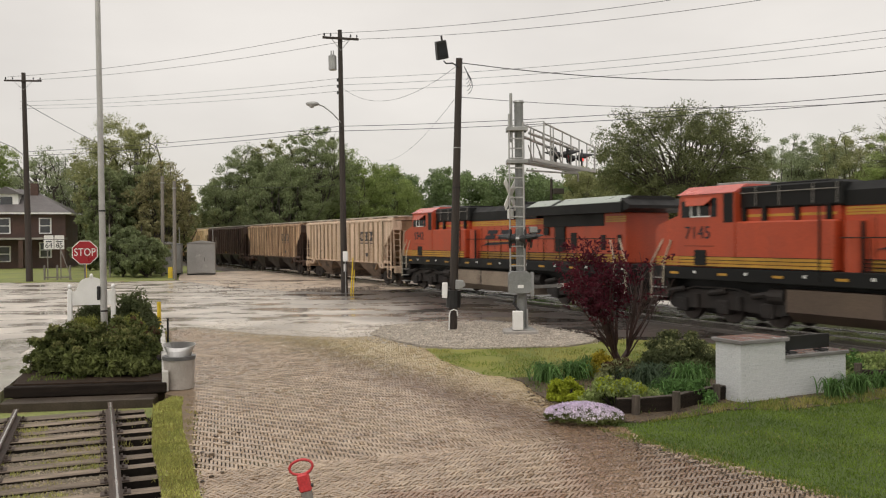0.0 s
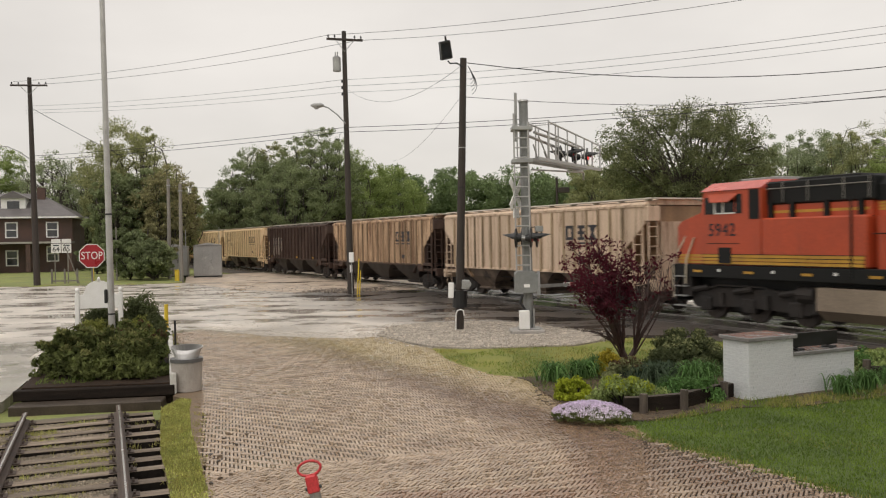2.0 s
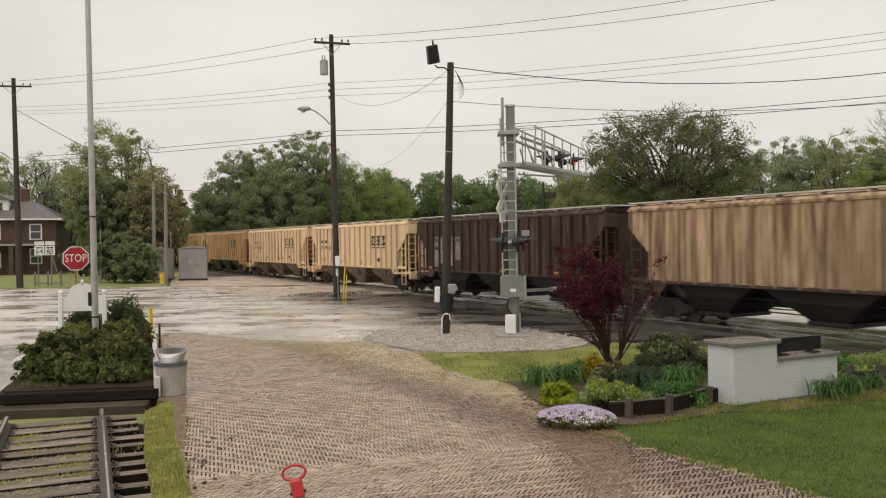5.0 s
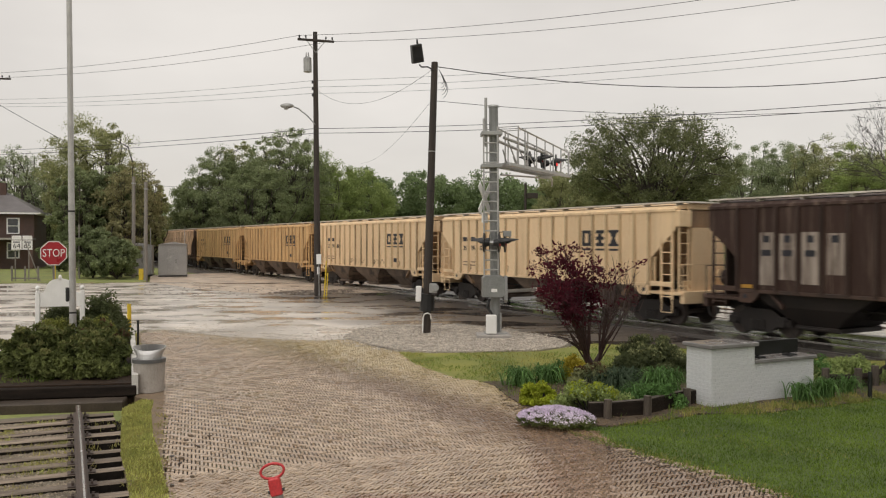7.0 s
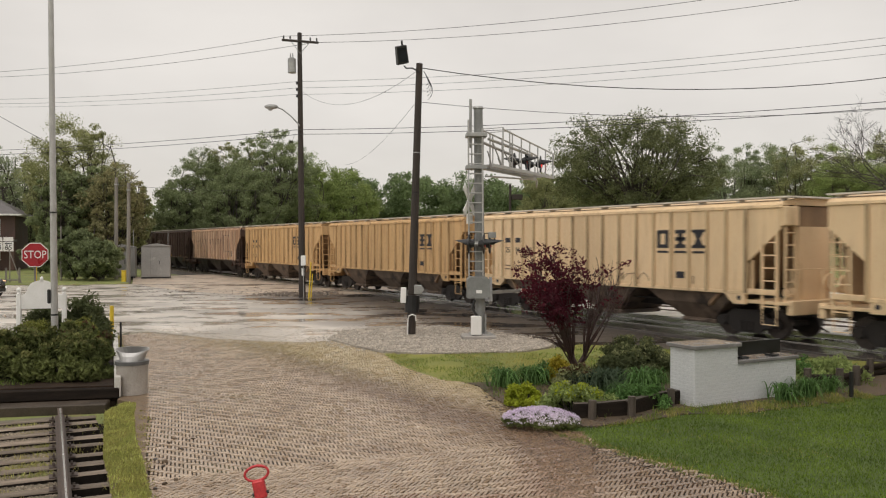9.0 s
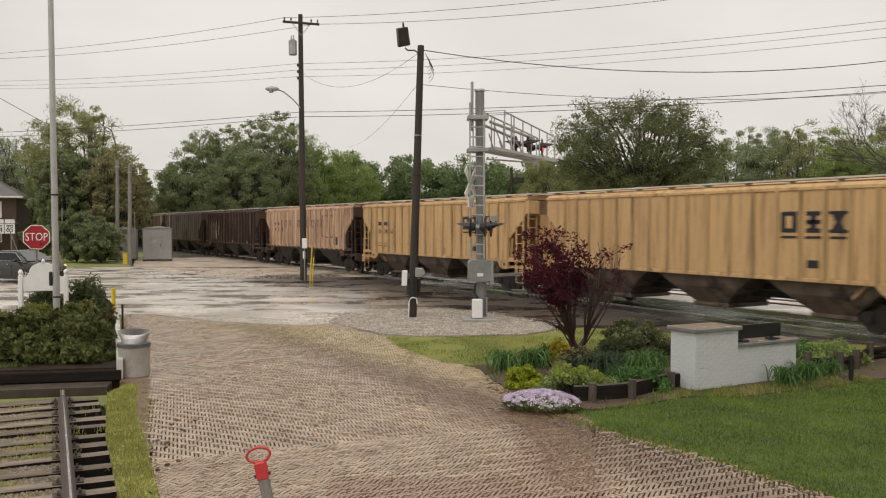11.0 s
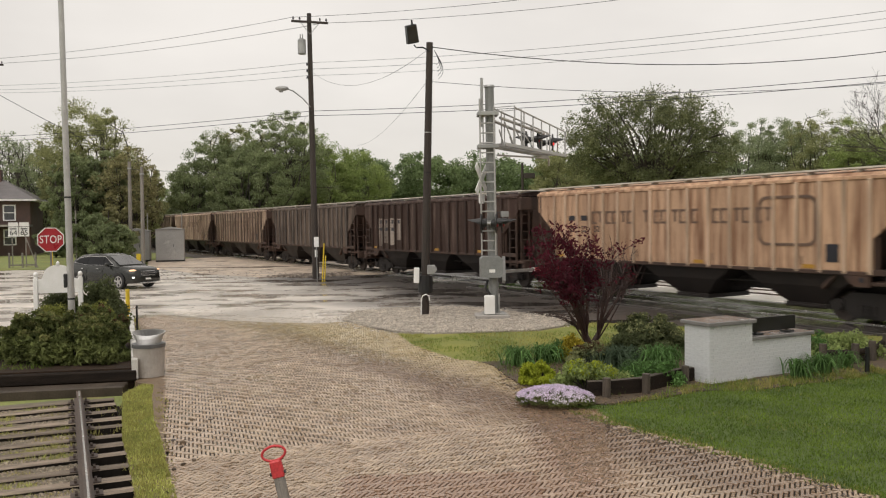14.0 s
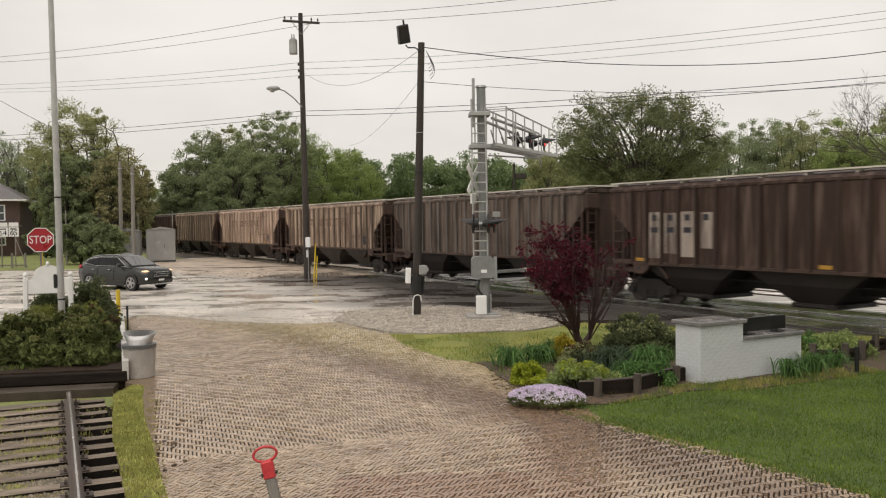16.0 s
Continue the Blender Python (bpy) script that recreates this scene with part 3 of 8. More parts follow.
def hopper_meshes(key, mat):
    """Body panels of a three-bay covered hopper, once for each paint."""
    old = key in OLD_PAINT
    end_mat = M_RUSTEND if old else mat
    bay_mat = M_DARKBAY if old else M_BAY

    def side():
        b = B()
        hopper_side(b)
        return finish("side_panel", b, mat)

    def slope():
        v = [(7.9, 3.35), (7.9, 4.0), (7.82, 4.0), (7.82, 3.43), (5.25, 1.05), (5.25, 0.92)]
        return finish("end_slope", prism(B(), v, 'y', -1.46, 1.46), M_RUSTEND if old else M_TANEND_SHADED)

    def top_rail():
        b = B()
        box(b, -7.98, 7.98, -0.06, 0.05, 3.94, 4.05, 0.015)
        return finish("top_rail", b, mat)

    def side_sill():
        b = B()
        box(b, -6.85, 6.85, -0.06, 0.06, 1.36, 1.47, 0.012)
        for s in (-1, 1):
            box(b, min(s * 6.8, s * 7.85), max(s * 6.8, s * 7.85), -0.05, 0.05, 1.38, 1.54, 0.012)
        return finish("side_sill", b, end_mat)

    def roof():
        b = B()
        prism(b, [(-1.5, 4.03), (1.5, 4.03), (1.44, 4.13), (0.55, 4.27), (-0.55, 4.27), (-1.44, 4.13)], 'x', -7.98, 7.98)
        return finish("roof", b, mat)

    def rib():
        b = B()
        box(b, -0.045, 0.045, -0.085 if not old else -0.1, 0.0, 1.45, 3.96, 0.022)
        box(b, -0.06, 0.06, -0.06, 0.0, 1.40, 1.5, 0.01)
        return finish("rib", b, M_RIBS[key])

    def bay():
        b = B()
        t = [(-2.1, -1.44), (2.1, -1.44), (2.1, 1.44), (-2.1, 1.44)]
        k = [(-1.35, -1.3), (1.35, -1.3), (1.35, 1.3), (-1.35, 1.3)]
        o = [(-0.6, -0.95), (0.6, -0.95), (0.6, 0.95), (-0.6, 0.95)]
        rings = [[b.verts.new((x, y, z)) for x, y in q] for q, z in ((t, 1.44), (k, 0.98), (o, 0.44))]
        for r0, r1 in zip(rings, rings[1:]):
            for i in range(4):
                b.faces.new((r0[i], r0[(i + 1) % 4], r1[(i + 1) % 4], r1[i]))
        b.faces.new(rings[2])
        b.faces.new(rings[0][::-1])
        bmesh.ops.recalc_face_normals(b, faces=b.faces)
        box(b, -0.72, 0.72, -1.0, 1.0, 0.32, 0.46, 0.02)
        rod(b, (-0.5, -1.15, 0.4), (0.5, -1.15, 0.4), 0.035, 0.035, 6)
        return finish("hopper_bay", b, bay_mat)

    def ladder():
        """Side ladder on the corner, its outer stile running up to the roof."""
        b = B()
        box(b, 7.77, 7.84, -0.035, 0.035, 0.95, 4.0)
        box(b, 7.27, 7.33, -0.03, 0.03, 0.95, 3.02)
        for k in range(6):
            box(b, 7.3, 7.8, -0.018, 0.018, 1.02 + k * 0.38, 1.055 + k * 0.38)
        pipe(b, [(7.3, 0, 0.97), (7.3, 0, 0.5), (7.8, 0, 0.5), (7.8, 0, 0.97)], 0.02, 5)
        return finish("ladder", b, end_mat)

    def end_ladder():
        b = B()
        for y in (-1.4, -0.98):
            box(b, 8.0, 8.05, y - 0.03, y + 0.03, 1.2, 4.1)
        for k in range(8):
            box(b, 8.01, 8.04, -1.4, -0.98, 1.4 + k * 0.36, 1.435 + k * 0.36)
        box(b, 7.9, 8.12, -1.5, -0.9, 3.42, 3.98, 0.02)
        return finish("end_ladder", b, end_mat)

    def bolster_pad():
        """Bracket over the truck with its jacking hole."""
        b = B()
        prism(b, [(5.9, 1.44), (6.72, 1.44), (6.72, 1.06), (6.3, 1.06), (6.12, 1.18)], 'y', -0.06, 0.06)
        return finish("bolster_pad", b, end_mat)

    def end_frame():
        b = B()
        for y in (-1.42, 1.42):
            box(b, 6.85, 6.93, y - 0.04, y + 0.04, 1.5, 2.4, 0.01)
        box(b, 6.6, 8.25, -1.5, 1.5, 1.1, 1.2, 0.015)
        box(b, 8.1, 8.3, -1.45, 1.45, 0.82, 1.24, 0.02)
        box(b, 7.9, 7.98, -0.75, 0.75, 1.2, 3.4, 0.01)
        pipe(b, [(8.2, -1.4, 1.24), (8.2, -1.4, 2.15), (8.2, 1.4, 2.15), (8.2, 1.4, 1.24)], 0.02)
        rod(b, (8.05, 0.55, 1.75), (8.15, 0.55, 1.75), 0.26, 0.26, 14)
        rod(b, (7.3, -0.4, 1.4), (7.3, 0.6, 1.4), 0.14, 0.14, 10)
        return finish("end_frame", b, end_mat)

    return {n: stored((key, n), f) for n, f in (("side_panel", side), ("end_slope", slope), ("top_rail", top_rail), ("side_sill", side_sill), ("roof", roof), ("rib", rib), ("hopper_bay", bay),
                                                ("ladder", ladder), ("end_ladder", end_ladder), ("bolster_pad", bolster_pad), ("end_frame", end_frame))}


def hatch_run(mat):
    b = B()
    box(b, -7.6, 7.6, -0.42, 0.42, 4.24, 4.29, 0.02)
    for i in range(8):
        box(b, -7.3 + i * 1.85, -5.7 + i * 1.85, -0.36, 0.36, 4.27, 4.31, 0.015)
    return finish("hatch_run", b, mat)


def running_board():
    """Grated walkways over the roof edges, held off the roof on brackets."""
    b = B()
    for y in (-1.2, 1.2):
        box(b, -8.1, 8.1, y - 0.2, y + 0.2, 4.24, 4.29)
        for i in range(11):
            box(b, -7.8 + i * 1.56, -7.75 + i * 1.56, y - 0.16, y + 0.16, 4.02, 4.25)
    for x in (-8.0, 8.0):
        box(b, x - 0.16, x + 0.16, -1.2, 1.2, 4.24, 4.29)
    return finish("running_board", b, M_ROOFPALE)


def sill_mesh():
    b = B()
    box(b, -8.2, 8.2, -0.3, 0.3, 0.72, 1.12, 0.02)
    pipe(b, [(-6.2, -1.0, 1.0), (6.2, -1.0, 1.0)], 0.03)
    return finish("centre_sill", b, M_GRIME)


def coupler_mesh():
    b = B()
    box(b, 8.2, 8.5, -0.12, 0.12, 0.78, 1.02, 0.02)
    box(b, 8.45, 8.72, -0.2, 0.1, 0.74, 1.06, 0.04)
    pipe(b, [(8.3, -0.35, 0.8), (8.45, -0.38, 0.45), (8.65, -0.3, 0.32)], 0.03)
    return finish("coupler", b, M_GRIME)


def mark_shape(i):
    """Plain shapes for the owner's mark: a hollow block, a slotted block and an hourglass."""
    b, y0, y1 = B(), -1.549, -1.534
    if i == 0:
        for row in ((-0.26, 0.26, 3.23, 3.35), (-0.26, 0.26, 2.75, 2.87), (-0.26, -0.11, 2.86, 3.24), (0.11, 0.26, 2.86, 3.24)):
            box(b, row[0], row[1], y0, y1, row[2], row[3])
    elif i == 1:
        for z in (2.75, 2.99, 3.23):
            box(b, -0.23, 0.23, y0, y1, z, z + 0.12)
        box(b, -0.09, 0.09, y0, y1, 2.86, 3.24)
    else:
        box(b, -0.28, 0.28, y0, y1, 3.26, 3.35)
        box(b, -0.28, 0.28, y0, y1, 2.75, 2.84)
        prism(b, [(-0.2, 2.83), (0.2, 2.83), (0.07, 3.05), (0.2, 3.27), (-0.2, 3.27), (-0.07, 3.05)], 'y', y0, y1)
    return finish("owner_mark", b, M_LETTER)


M_FADED = material("faded_brown_lettering", (0.19, 0.115, 0.08), (0.12, 0.075, 0.055), 2, (0.5, 0.7), bump=0)


def faded_block(kind):
    b, y0, y1 = B(), -1.549, -1.534
    box(b, 0, 0.28, y0, y1, 3.2, 3.28)
    box(b, (0, 0.1, 0)[kind], (0.09, 0.19, 0.09)[kind], y0, y1, 2.86, 3.21)
    if kind != 1:
        box(b, 0, 0.28, y0, y1, 2.8, 2.87)
    return finish("faded_letter", b, M_FADED)


def emblem_ring():
    """Rounded square outline of a faded emblem."""
    b, o, r = B(), [], 0.28
    for cx, cz, a0 in ((0.72, 0.45, 0), (-0.72, 0.45, 90), (-0.72, -0.45, 180), (0.72, -0.45, 270)):
        o += [(cx + r * math.cos(radians(a0 + k * 22.5)), cz + r * math.sin(radians(a0 + k * 22.5))) for k in range(5)]
    q = [(x * 0.92, z * 0.89) for x, z in o]
    for i in range(len(o)):
        j = (i + 1) % len(o)
        prism(b, [o[i], o[j], q[j], q[i]], 'y', -1.56, -1.536)
    return finish("emblem_ring", b, M_FADED)


def bar(name, w, h, mat):
    return finish(name, box(B(), -w / 2, w / 2, -1.549, -1.534, -h / 2, h / 2), mat)


def hopper_car(key, label, mark=True, number="", patch=None, doors=False):
    mat = M_CARS[key]
    car = thing("covered_hopper_car", label, "railcar", pose(0, 0, 0), "train of hopper cars")
    ms = hopper_meshes(key, mat)
    mids = [(a + c) / 2 for a, c in zip(RIB_X, RIB_X[1:])]
    for y in (-1.5, 1.5):
        for nm in ("side_panel", "top_rail", "side_sill"):
            part(nm, ms[nm], mat, car).matrix_basis = pose(0, y * (1.0 if nm == "side_panel" else 1.007), 0)
    for turn in (0, 180):
        part("end_slope", ms["end_slope"], mat, car).matrix_basis = pose(0, 0, 0, 0, 0, turn)
    part("roof", ms["roof"], mat, car)
    part("hatch_run", stored((key, "hatch_run"), lambda: hatch_run(mat)), mat, car)
    part("running_board", stored("running_board", running_board), M_ROOFPALE, car)
    part("centre_sill", stored("sill", sill_mesh), M_GRIME, car)
    for i, (a, c) in enumerate(zip(RIB_X, RIB_X[1:])):
        w = (c - a) / 2 - 0.055
        panel = stored((key, "panel", i), lambda: finish("panel", box(B(), -w, w, -0.006, 0.0, 1.49, 3.93), mat))
        part("panel", panel, mat, car).matrix_basis = pose((a + c) / 2, -1.531, 0)
    for x in RIB_X:
        part("rib", ms["rib"], mat, car).matrix_basis = pose(x, -1.53, 0)
    for x in (-4.4, 0, 4.4):
        part("hopper_bay", ms["hopper_bay"], M_BAY, car).matrix_basis = pose(x, 0, 0)
    for s in (0, 180):
        part("end_frame", ms["end_frame"], mat, car).matrix_basis = pose(0, 0, 0, 0, 0, s)
        part("end_ladder", ms["end_ladder"], mat, car).matrix_basis = pose(0, 0, 0, 0, 0, s)
        part("coupler", stored("coupler", coupler_mesh), M_GRIME, car).matrix_basis = pose(0, 0, 0, 0, 0, s)
        for y in (-1.5, 1.5):
            m = pose(0, y, 0, 0, 0, s)
            part("ladder", ms["ladder"], mat, car).matrix_basis = m
            pad = part("bolster_pad", ms["bolster_pad"], mat, car)
            pad.matrix_basis = m
            part("jacking_hole", stored("jacking_hole", lambda: finish("jacking_hole", rod(B(), (6.5, -0.07, 1.25), (6.5, 0.07, 1.25), 0.075, 0.075, 10), M_LETTER)), M_LETTER, pad)
    for x in (-6.4, 6.4):
        truck = new("truck")
        truck.parent = car
        truck.matrix_basis = pose(x, 0, 0)
        for y in (-1.0, 1.0):
            part("side_frame", stored("side_frame", lambda: side_frame_mesh(1.78)), M_GRIME, truck).matrix_basis = pose(0, y, 0, 0, 0, 0 if y < 0 else 180)
        for dx in (-0.89, 0.89):
            w = part("wheelset", stored("wheelset", lambda: wheelset_mesh(0.43)), M_WHEEL, truck)
            WHEELS.append((w, (dx, 0, 0.46), 0.46))
    if mark:
        for i in range(3):
            x = mids[12 + i]
            part("owner_mark", stored(("mark", i), lambda: mark_shape(i)), M_LETTER, car, "dark block of an owner's mark").matrix_basis = pose(x, 0, 0)
            part("mark_underline", stored("underline", lambda: bar("mark_underline", 0.5, 0.07, M_LETTER)), M_LETTER, car).matrix_basis = pose(x, 0, 2.62)
        part("stencil", stored("stencil", lambda: bar("stencil", 0.36, 0.22, M_LETTER)), M_LETTER, car).matrix_basis = pose(mids[13], 0, 1.87)
    if number:
        for i in range(2):
            part("reporting_mark", stored("rm", lambda: bar("reporting_mark", 0.36, 0.2, M_LETTER)), M_LETTER, car).matrix_basis = pose(mids[1 + i], 0, 3.03)
        for i in range(3):
            part("car_number", text_mesh("car_number", number[2 * i:2 * i + 2], 0.32, M_LETTER), M_LETTER, car).matrix_basis = pose(mids[1 + i], -1.543, 2.6)
        for i in range(2):
            for z in (1.95, 1.8):
                part("small_print", stored("sp", lambda: bar("small_print", 0.36, 0.045, M_FADED)), M_FADED, car).matrix_basis = pose(mids[1 + i], 0, z)
        for i in range(4):
            part("tack_board", stored("tack", lambda: bar("tack_board", 0.04, 0.26, M_FADED)), M_FADED, car).matrix_basis = pose(RIB_X[2 + 4 * i] + 0.16, 0, 1.72)
    if number == "259488":
        # looped scrawl along the lower panels
        for x0 in (-2.1, -0.9, 1.1, 1.9):
            b = B()
            pts = [(x0 + 0.17 * k + 0.1 * math.sin(k * 2.1), -1.542, 1.75 + 0.15 * math.sin(k * 1.9 + x0)) for k in range(6)]
            part("spray_mark", pipe(b, pts, 0.014, 4), M_FADED, car)
    if patch:
        for i in range(4):
            x = mids[1 + i]
            p = part("repaint_patch", box(B(), x - (0.24, 0.27, 0.28, 0.24)[i], x + 0.27, -1.542, -1.533, (1.62, 1.8, 1.7, 2.0)[i], 3.2 - 0.04 * (i % 2)), M_PATCH, car, "chalky pale patch under lettering")
            part("faded_letter", box(B(), x - 0.11, x + 0.11, -1.549, -1.541, 2.9, 3.1), M_LETTER, p)
            if i < 3:
                part("faded_letter", box(B(), x - 0.17, x + 0.17, -1.549, -1.541, 2.5, 2.68), M_LETTER, p)
    if doors:
        for i in range(20):
            if i in (6, 13):
                continue
            x = mids[3 + i // 2] + (-0.3 if i % 2 == 0 else 0.03)
            part("faded_letter", stored(("faded", i % 3), lambda: faded_block(i % 3)), M_FADED, car, "faded brown lettering block").matrix_basis = pose(x, 0, 0)
        part("emblem_ring", stored("emblem", emblem_ring), M_FADED, car, "faded rounded square outline").matrix_basis = pose(4.15, 0, 2.86)
        part("stencil", stored("stencil_pale", lambda: bar("stencil", 0.38, 0.5, M_LETTER)), M_LETTER, car).matrix_basis = pose(5.63, 0, 1.95)
    if key in ("rusty", "rust_panel", "brown"):
        for i in (0, 9, 14):
            part("reflector", stored("car_reflector", lambda: bar("reflector", 0.4, 0.11, M_LYELLOW)), M_LYELLOW, car).matrix_basis = pose(mids[i], 0, 1.56)
    return car


def locomotive(number, label, tank_mat):
    """Six-axle diesel with its cab at the trailing end; +x is the way it runs."""
    L = thing("diesel_locomotive", label, "locomotive", pose(0, 0, 0), "locomotives")

    def both(name, mat, parent, x0, x1, y0, y1, z0, z1, bevel=0.0, tag=""):
        """The same box on both flanks, y counted outwards."""
        for s in (-1, 1):
            part(name, box(B(), x0, x1, min(s * y0, s * y1), max(s * y0, s * y1), z0, z1, bevel), mat, parent, tag)

    b = B()
    box(b, -9.85, 9.85, -1.5, 1.5, 1.45, 1.88, 0.02)
    box(b, -10.1, -9.8, -1.5, 1.5, 0.6, 1.88, 0.03)
    box(b, 9.8, 10.1, -1.5, 1.5, 0.6, 1.88, 0.03)
    box(b, -9.7, 9.7, -0.9, 0.9, 1.0, 1.46, 0.02)
    part("underframe", b, M_LBLACK, L)
    # nose and cab
    b = B()
    prism(b, [(-9.86, 1.88), (-8.55, 1.88), (-8.55, 3.72), (-8.62, 3.68), (-9.72, 3.34), (-9.86, 3.18)], 'y', -1.42, 1.42)
    bmesh.ops.bevel(b, geom=b.edges[:], offset=0.05, segments=2, affect='EDGES')
    part("nose", b, M_ORANGE, L)
    b = B()
    prism(b, [(-8.62, 1.88), (-6.1, 1.88), (-6.1, 4.34), (-8.52, 4.34), (-8.64, 3.68)], 'y', -1.5, 1.5)
    bmesh.ops.bevel(b, geom=b.edges[:], offset=0.03, segments=1, affect='EDGES')
    cab = part("cab", b, M_ORANGE, L)
    part("cab_roof", prism(B(), [(-1.53, 4.33), (1.53, 4.33), (0.95, 4.62), (-0.95, 4.62)], 'x', -8.62, -6.1), M_CABROOF, cab, "wet orange-red cab roof")
    part("roof_unit", box(B(), -7.7, -6.2, -0.6, 0.6, 4.6, 4.72, 0.02), M_GALV, cab)
    for s in (-1, 1):
        for x0, x1, z0, z1 in ((-8.44, -8.04, 3.56, 4.12), (-7.98, -7.16, 3.58, 4.0), (-7.1, -6.84, 3.56, 4.18)):
            part("cab_window", box(B(), x0, x1, min(s * 1.49, s * 1.512), max(s * 1.49, s * 1.512), z0, z1), M_CABGLASS, cab)
        b = B()
        v = [(-8.3, 1.51, 4.2), (-6.98, 1.51, 4.2), (-7.2, 1.74, 3.93), (-8.0, 1.74, 3.93)]
        lo, hi = [b.verts.new((x, s * y, z)) for x, y, z in v], [b.verts.new((x, s * y, z + 0.025)) for x, y, z in v]
        b.faces.new(lo)
        b.faces.new(hi[::-1])
        for i in range(4):
            b.faces.new((lo[i], lo[(i + 1) % 4], hi[(i + 1) % 4], hi[i]))
        bmesh.ops.recalc_face_normals(b, faces=b.faces)
        part("sunshade", b, M_ORANGE, cab, "orange awning over the cab window")
        b = B()
        for x0, x1, z0, z1 in ((-8.0, -7.14, 3.555, 3.6), (-7.66, -7.6, 3.58, 3.98), (-8.02, -7.95, 3.58, 3.98)):
            box(b, x0, x1, min(s * 1.505, s * 1.525), max(s * 1.505, s * 1.525), z0, z1)
        part("window_bar", b, M_WHITE, cab)
        # flat black panel, painting the shade inside the door opening
        part("cab_door_recess", box(B(), -6.56, -6.14, min(s * 1.48, s * 1.508), max(s * 1.48, s * 1.508), 3.36, 4.3), M_LBLACK, cab)
        part("number_rule", box(B(), -8.35, -6.95, min(s * 1.498, s * 1.507), max(s * 1.498, s * 1.507), 2.58, 2.6), M_LBLACK, cab)
        part("battery_door", box(B(), -7.84, -7.3, min(s * 1.5, s * 1.53), max(s * 1.5, s * 1.53), 1.94, 2.46, 0.01), M_LBLACK, cab, "black louvred door under the cab")
    part("road_number", text_mesh("road_number", number, 0.6, M_LETTER), M_LETTER, cab, "black road number on the cab side").matrix_basis = pose(-7.7, -1.508, 3.02)
    # wide equipment cabinet with the black blower housing over it
    part("equipment_cabinet", box(B(), -6.1, -2.5, -1.48, 1.48, 1.88, 3.38, 0.05), M_ORANGE, L)
    part("cabinet_shoulder", box(B(), -6.1, -2.5, -1.2, 1.2, 3.36, 3.78), M_ORANGE, L)
    b = B()
    box(b, -6.1, -2.4, -1.26, 1.26, 3.78, 4.5, 0.05)
    box(b, -5.4, -3.2, -0.7, 0.7, 4.48, 4.6, 0.03)
    housing = part("blower_housing", b, M_LBLACK, L)
    both("shoulder_stripe", M_LYELLOW, L, -6.05, -2.6, 1.19, 1.206, 3.52, 3.6)
    for x in (-5.9, -5.1, -3.9, -2.8):
        both("housing_bracket", M_LBLACK, L, x - 0.07, x + 0.07, 1.18, 1.32, 3.38, 3.86)
    b = B()
    for s in (-1, 1):
        pipe(b, [(-6.0, s * 1.33, 4.28), (-2.45, s * 1.33, 4.28)], 0.016, 5)
        for x in (-5.4, -4.5, -3.3, -2.5):
            rod(b, (x, s * 1.33, 3.86), (x, s * 1.33, 4.46), 0.016, 0.016, 5)
    part("housing_rail", b, M_POLE_GREY, housing)
    for s in (-1, 1):
        part("filter_drum", rod(B(), (-2.1, s * 1.02, 1.88), (-2.1, s * 1.02, 3.34), 0.34, 0.34, 16), M_ORANGE, L)
        part("drain_pipe", rod(B(), (-2.95, s * 1.5, 1.6), (-2.95, s * 1.5, 3.9), 0.035, 0.035, 6), M_LBLACK, L)
        part("drain_pipe", rod(B(), (-1.7, s * 1.3, 1.6), (-1.7, s * 1.3, 3.3), 0.05, 0.05, 6), M_LBLACK, L)
    # engine hood
    hood = part("engine_hood", box(B(), -2.5, 6.3, -1.05, 1.05, 1.88, 3.78, 0.03), M_ORANGE, L)
    b = B()
    prism(b, [(-1.08, 3.77), (1.08, 3.77), (1.08, 4.2), (0.8, 4.45), (-0.8, 4.45), (-1.08, 4.2)], 'x', -2.5, 3.4)
    box(b, 0.6, 1.5, -0.5, 0.5, 4.44, 4.62, 0.03)
    box(b, 1.9, 2.9, -0.6, 0.6, 4.44, 4.56, 0.03)
    part("hood_top", b, M_LBLACK, hood)
    rad = part("radiator_cabin", box(B(), 6.3, 9.5, -1.1, 1.1, 1.88, 3.88, 0.04), M_ORANGE, L)
    b = B()
    prism(b, [(-1.55, 3.86), (1.55, 3.86), (1.55, 4.22), (0.95, 4.5), (-0.95, 4.5), (-1.55, 4.22)], 'x', 3.3, 9.75)
    prism(b, [(9.7, 3.86), (10.15, 4.0), (10.15, 4.12), (9.7, 4.4)], 'y', -1.5, 1.5)
    wing = part("radiator_wing", b, M_LBLACK, rad, "black overhanging radiator wing")
    for x0, x1 in ((3.35, 5.1), (5.45, 9.6)):
        for s in (-1, 1):
            part("radiator_screen", prism(B(), [(s * 1.53, 4.245), (s * 0.95, 4.515), (s * 0.95, 4.535), (s * 1.53, 4.262)], 'x', x0, x1), M_SCREEN, wing, "pale wet radiator screen")
    both("intake_grille", M_LBLACK, rad, 4.0, 8.2, 1.0, 1.125, 3.36, 3.86, 0.01, "black radiator intake grille")
    for x0, x1, z0, z1 in ((4.86, 5.56, 2.3, 3.36), (4.0, 4.36, 3.0, 3.34), (6.0, 6.4, 2.5, 3.1), (8.0, 8.3, 2.4, 3.0), (9.0, 9.25, 2.4, 3.0)):
        both("louvre_door", M_LBLACK, rad, x0, x1, 1.04, 1.13, z0, z1, 0.01)
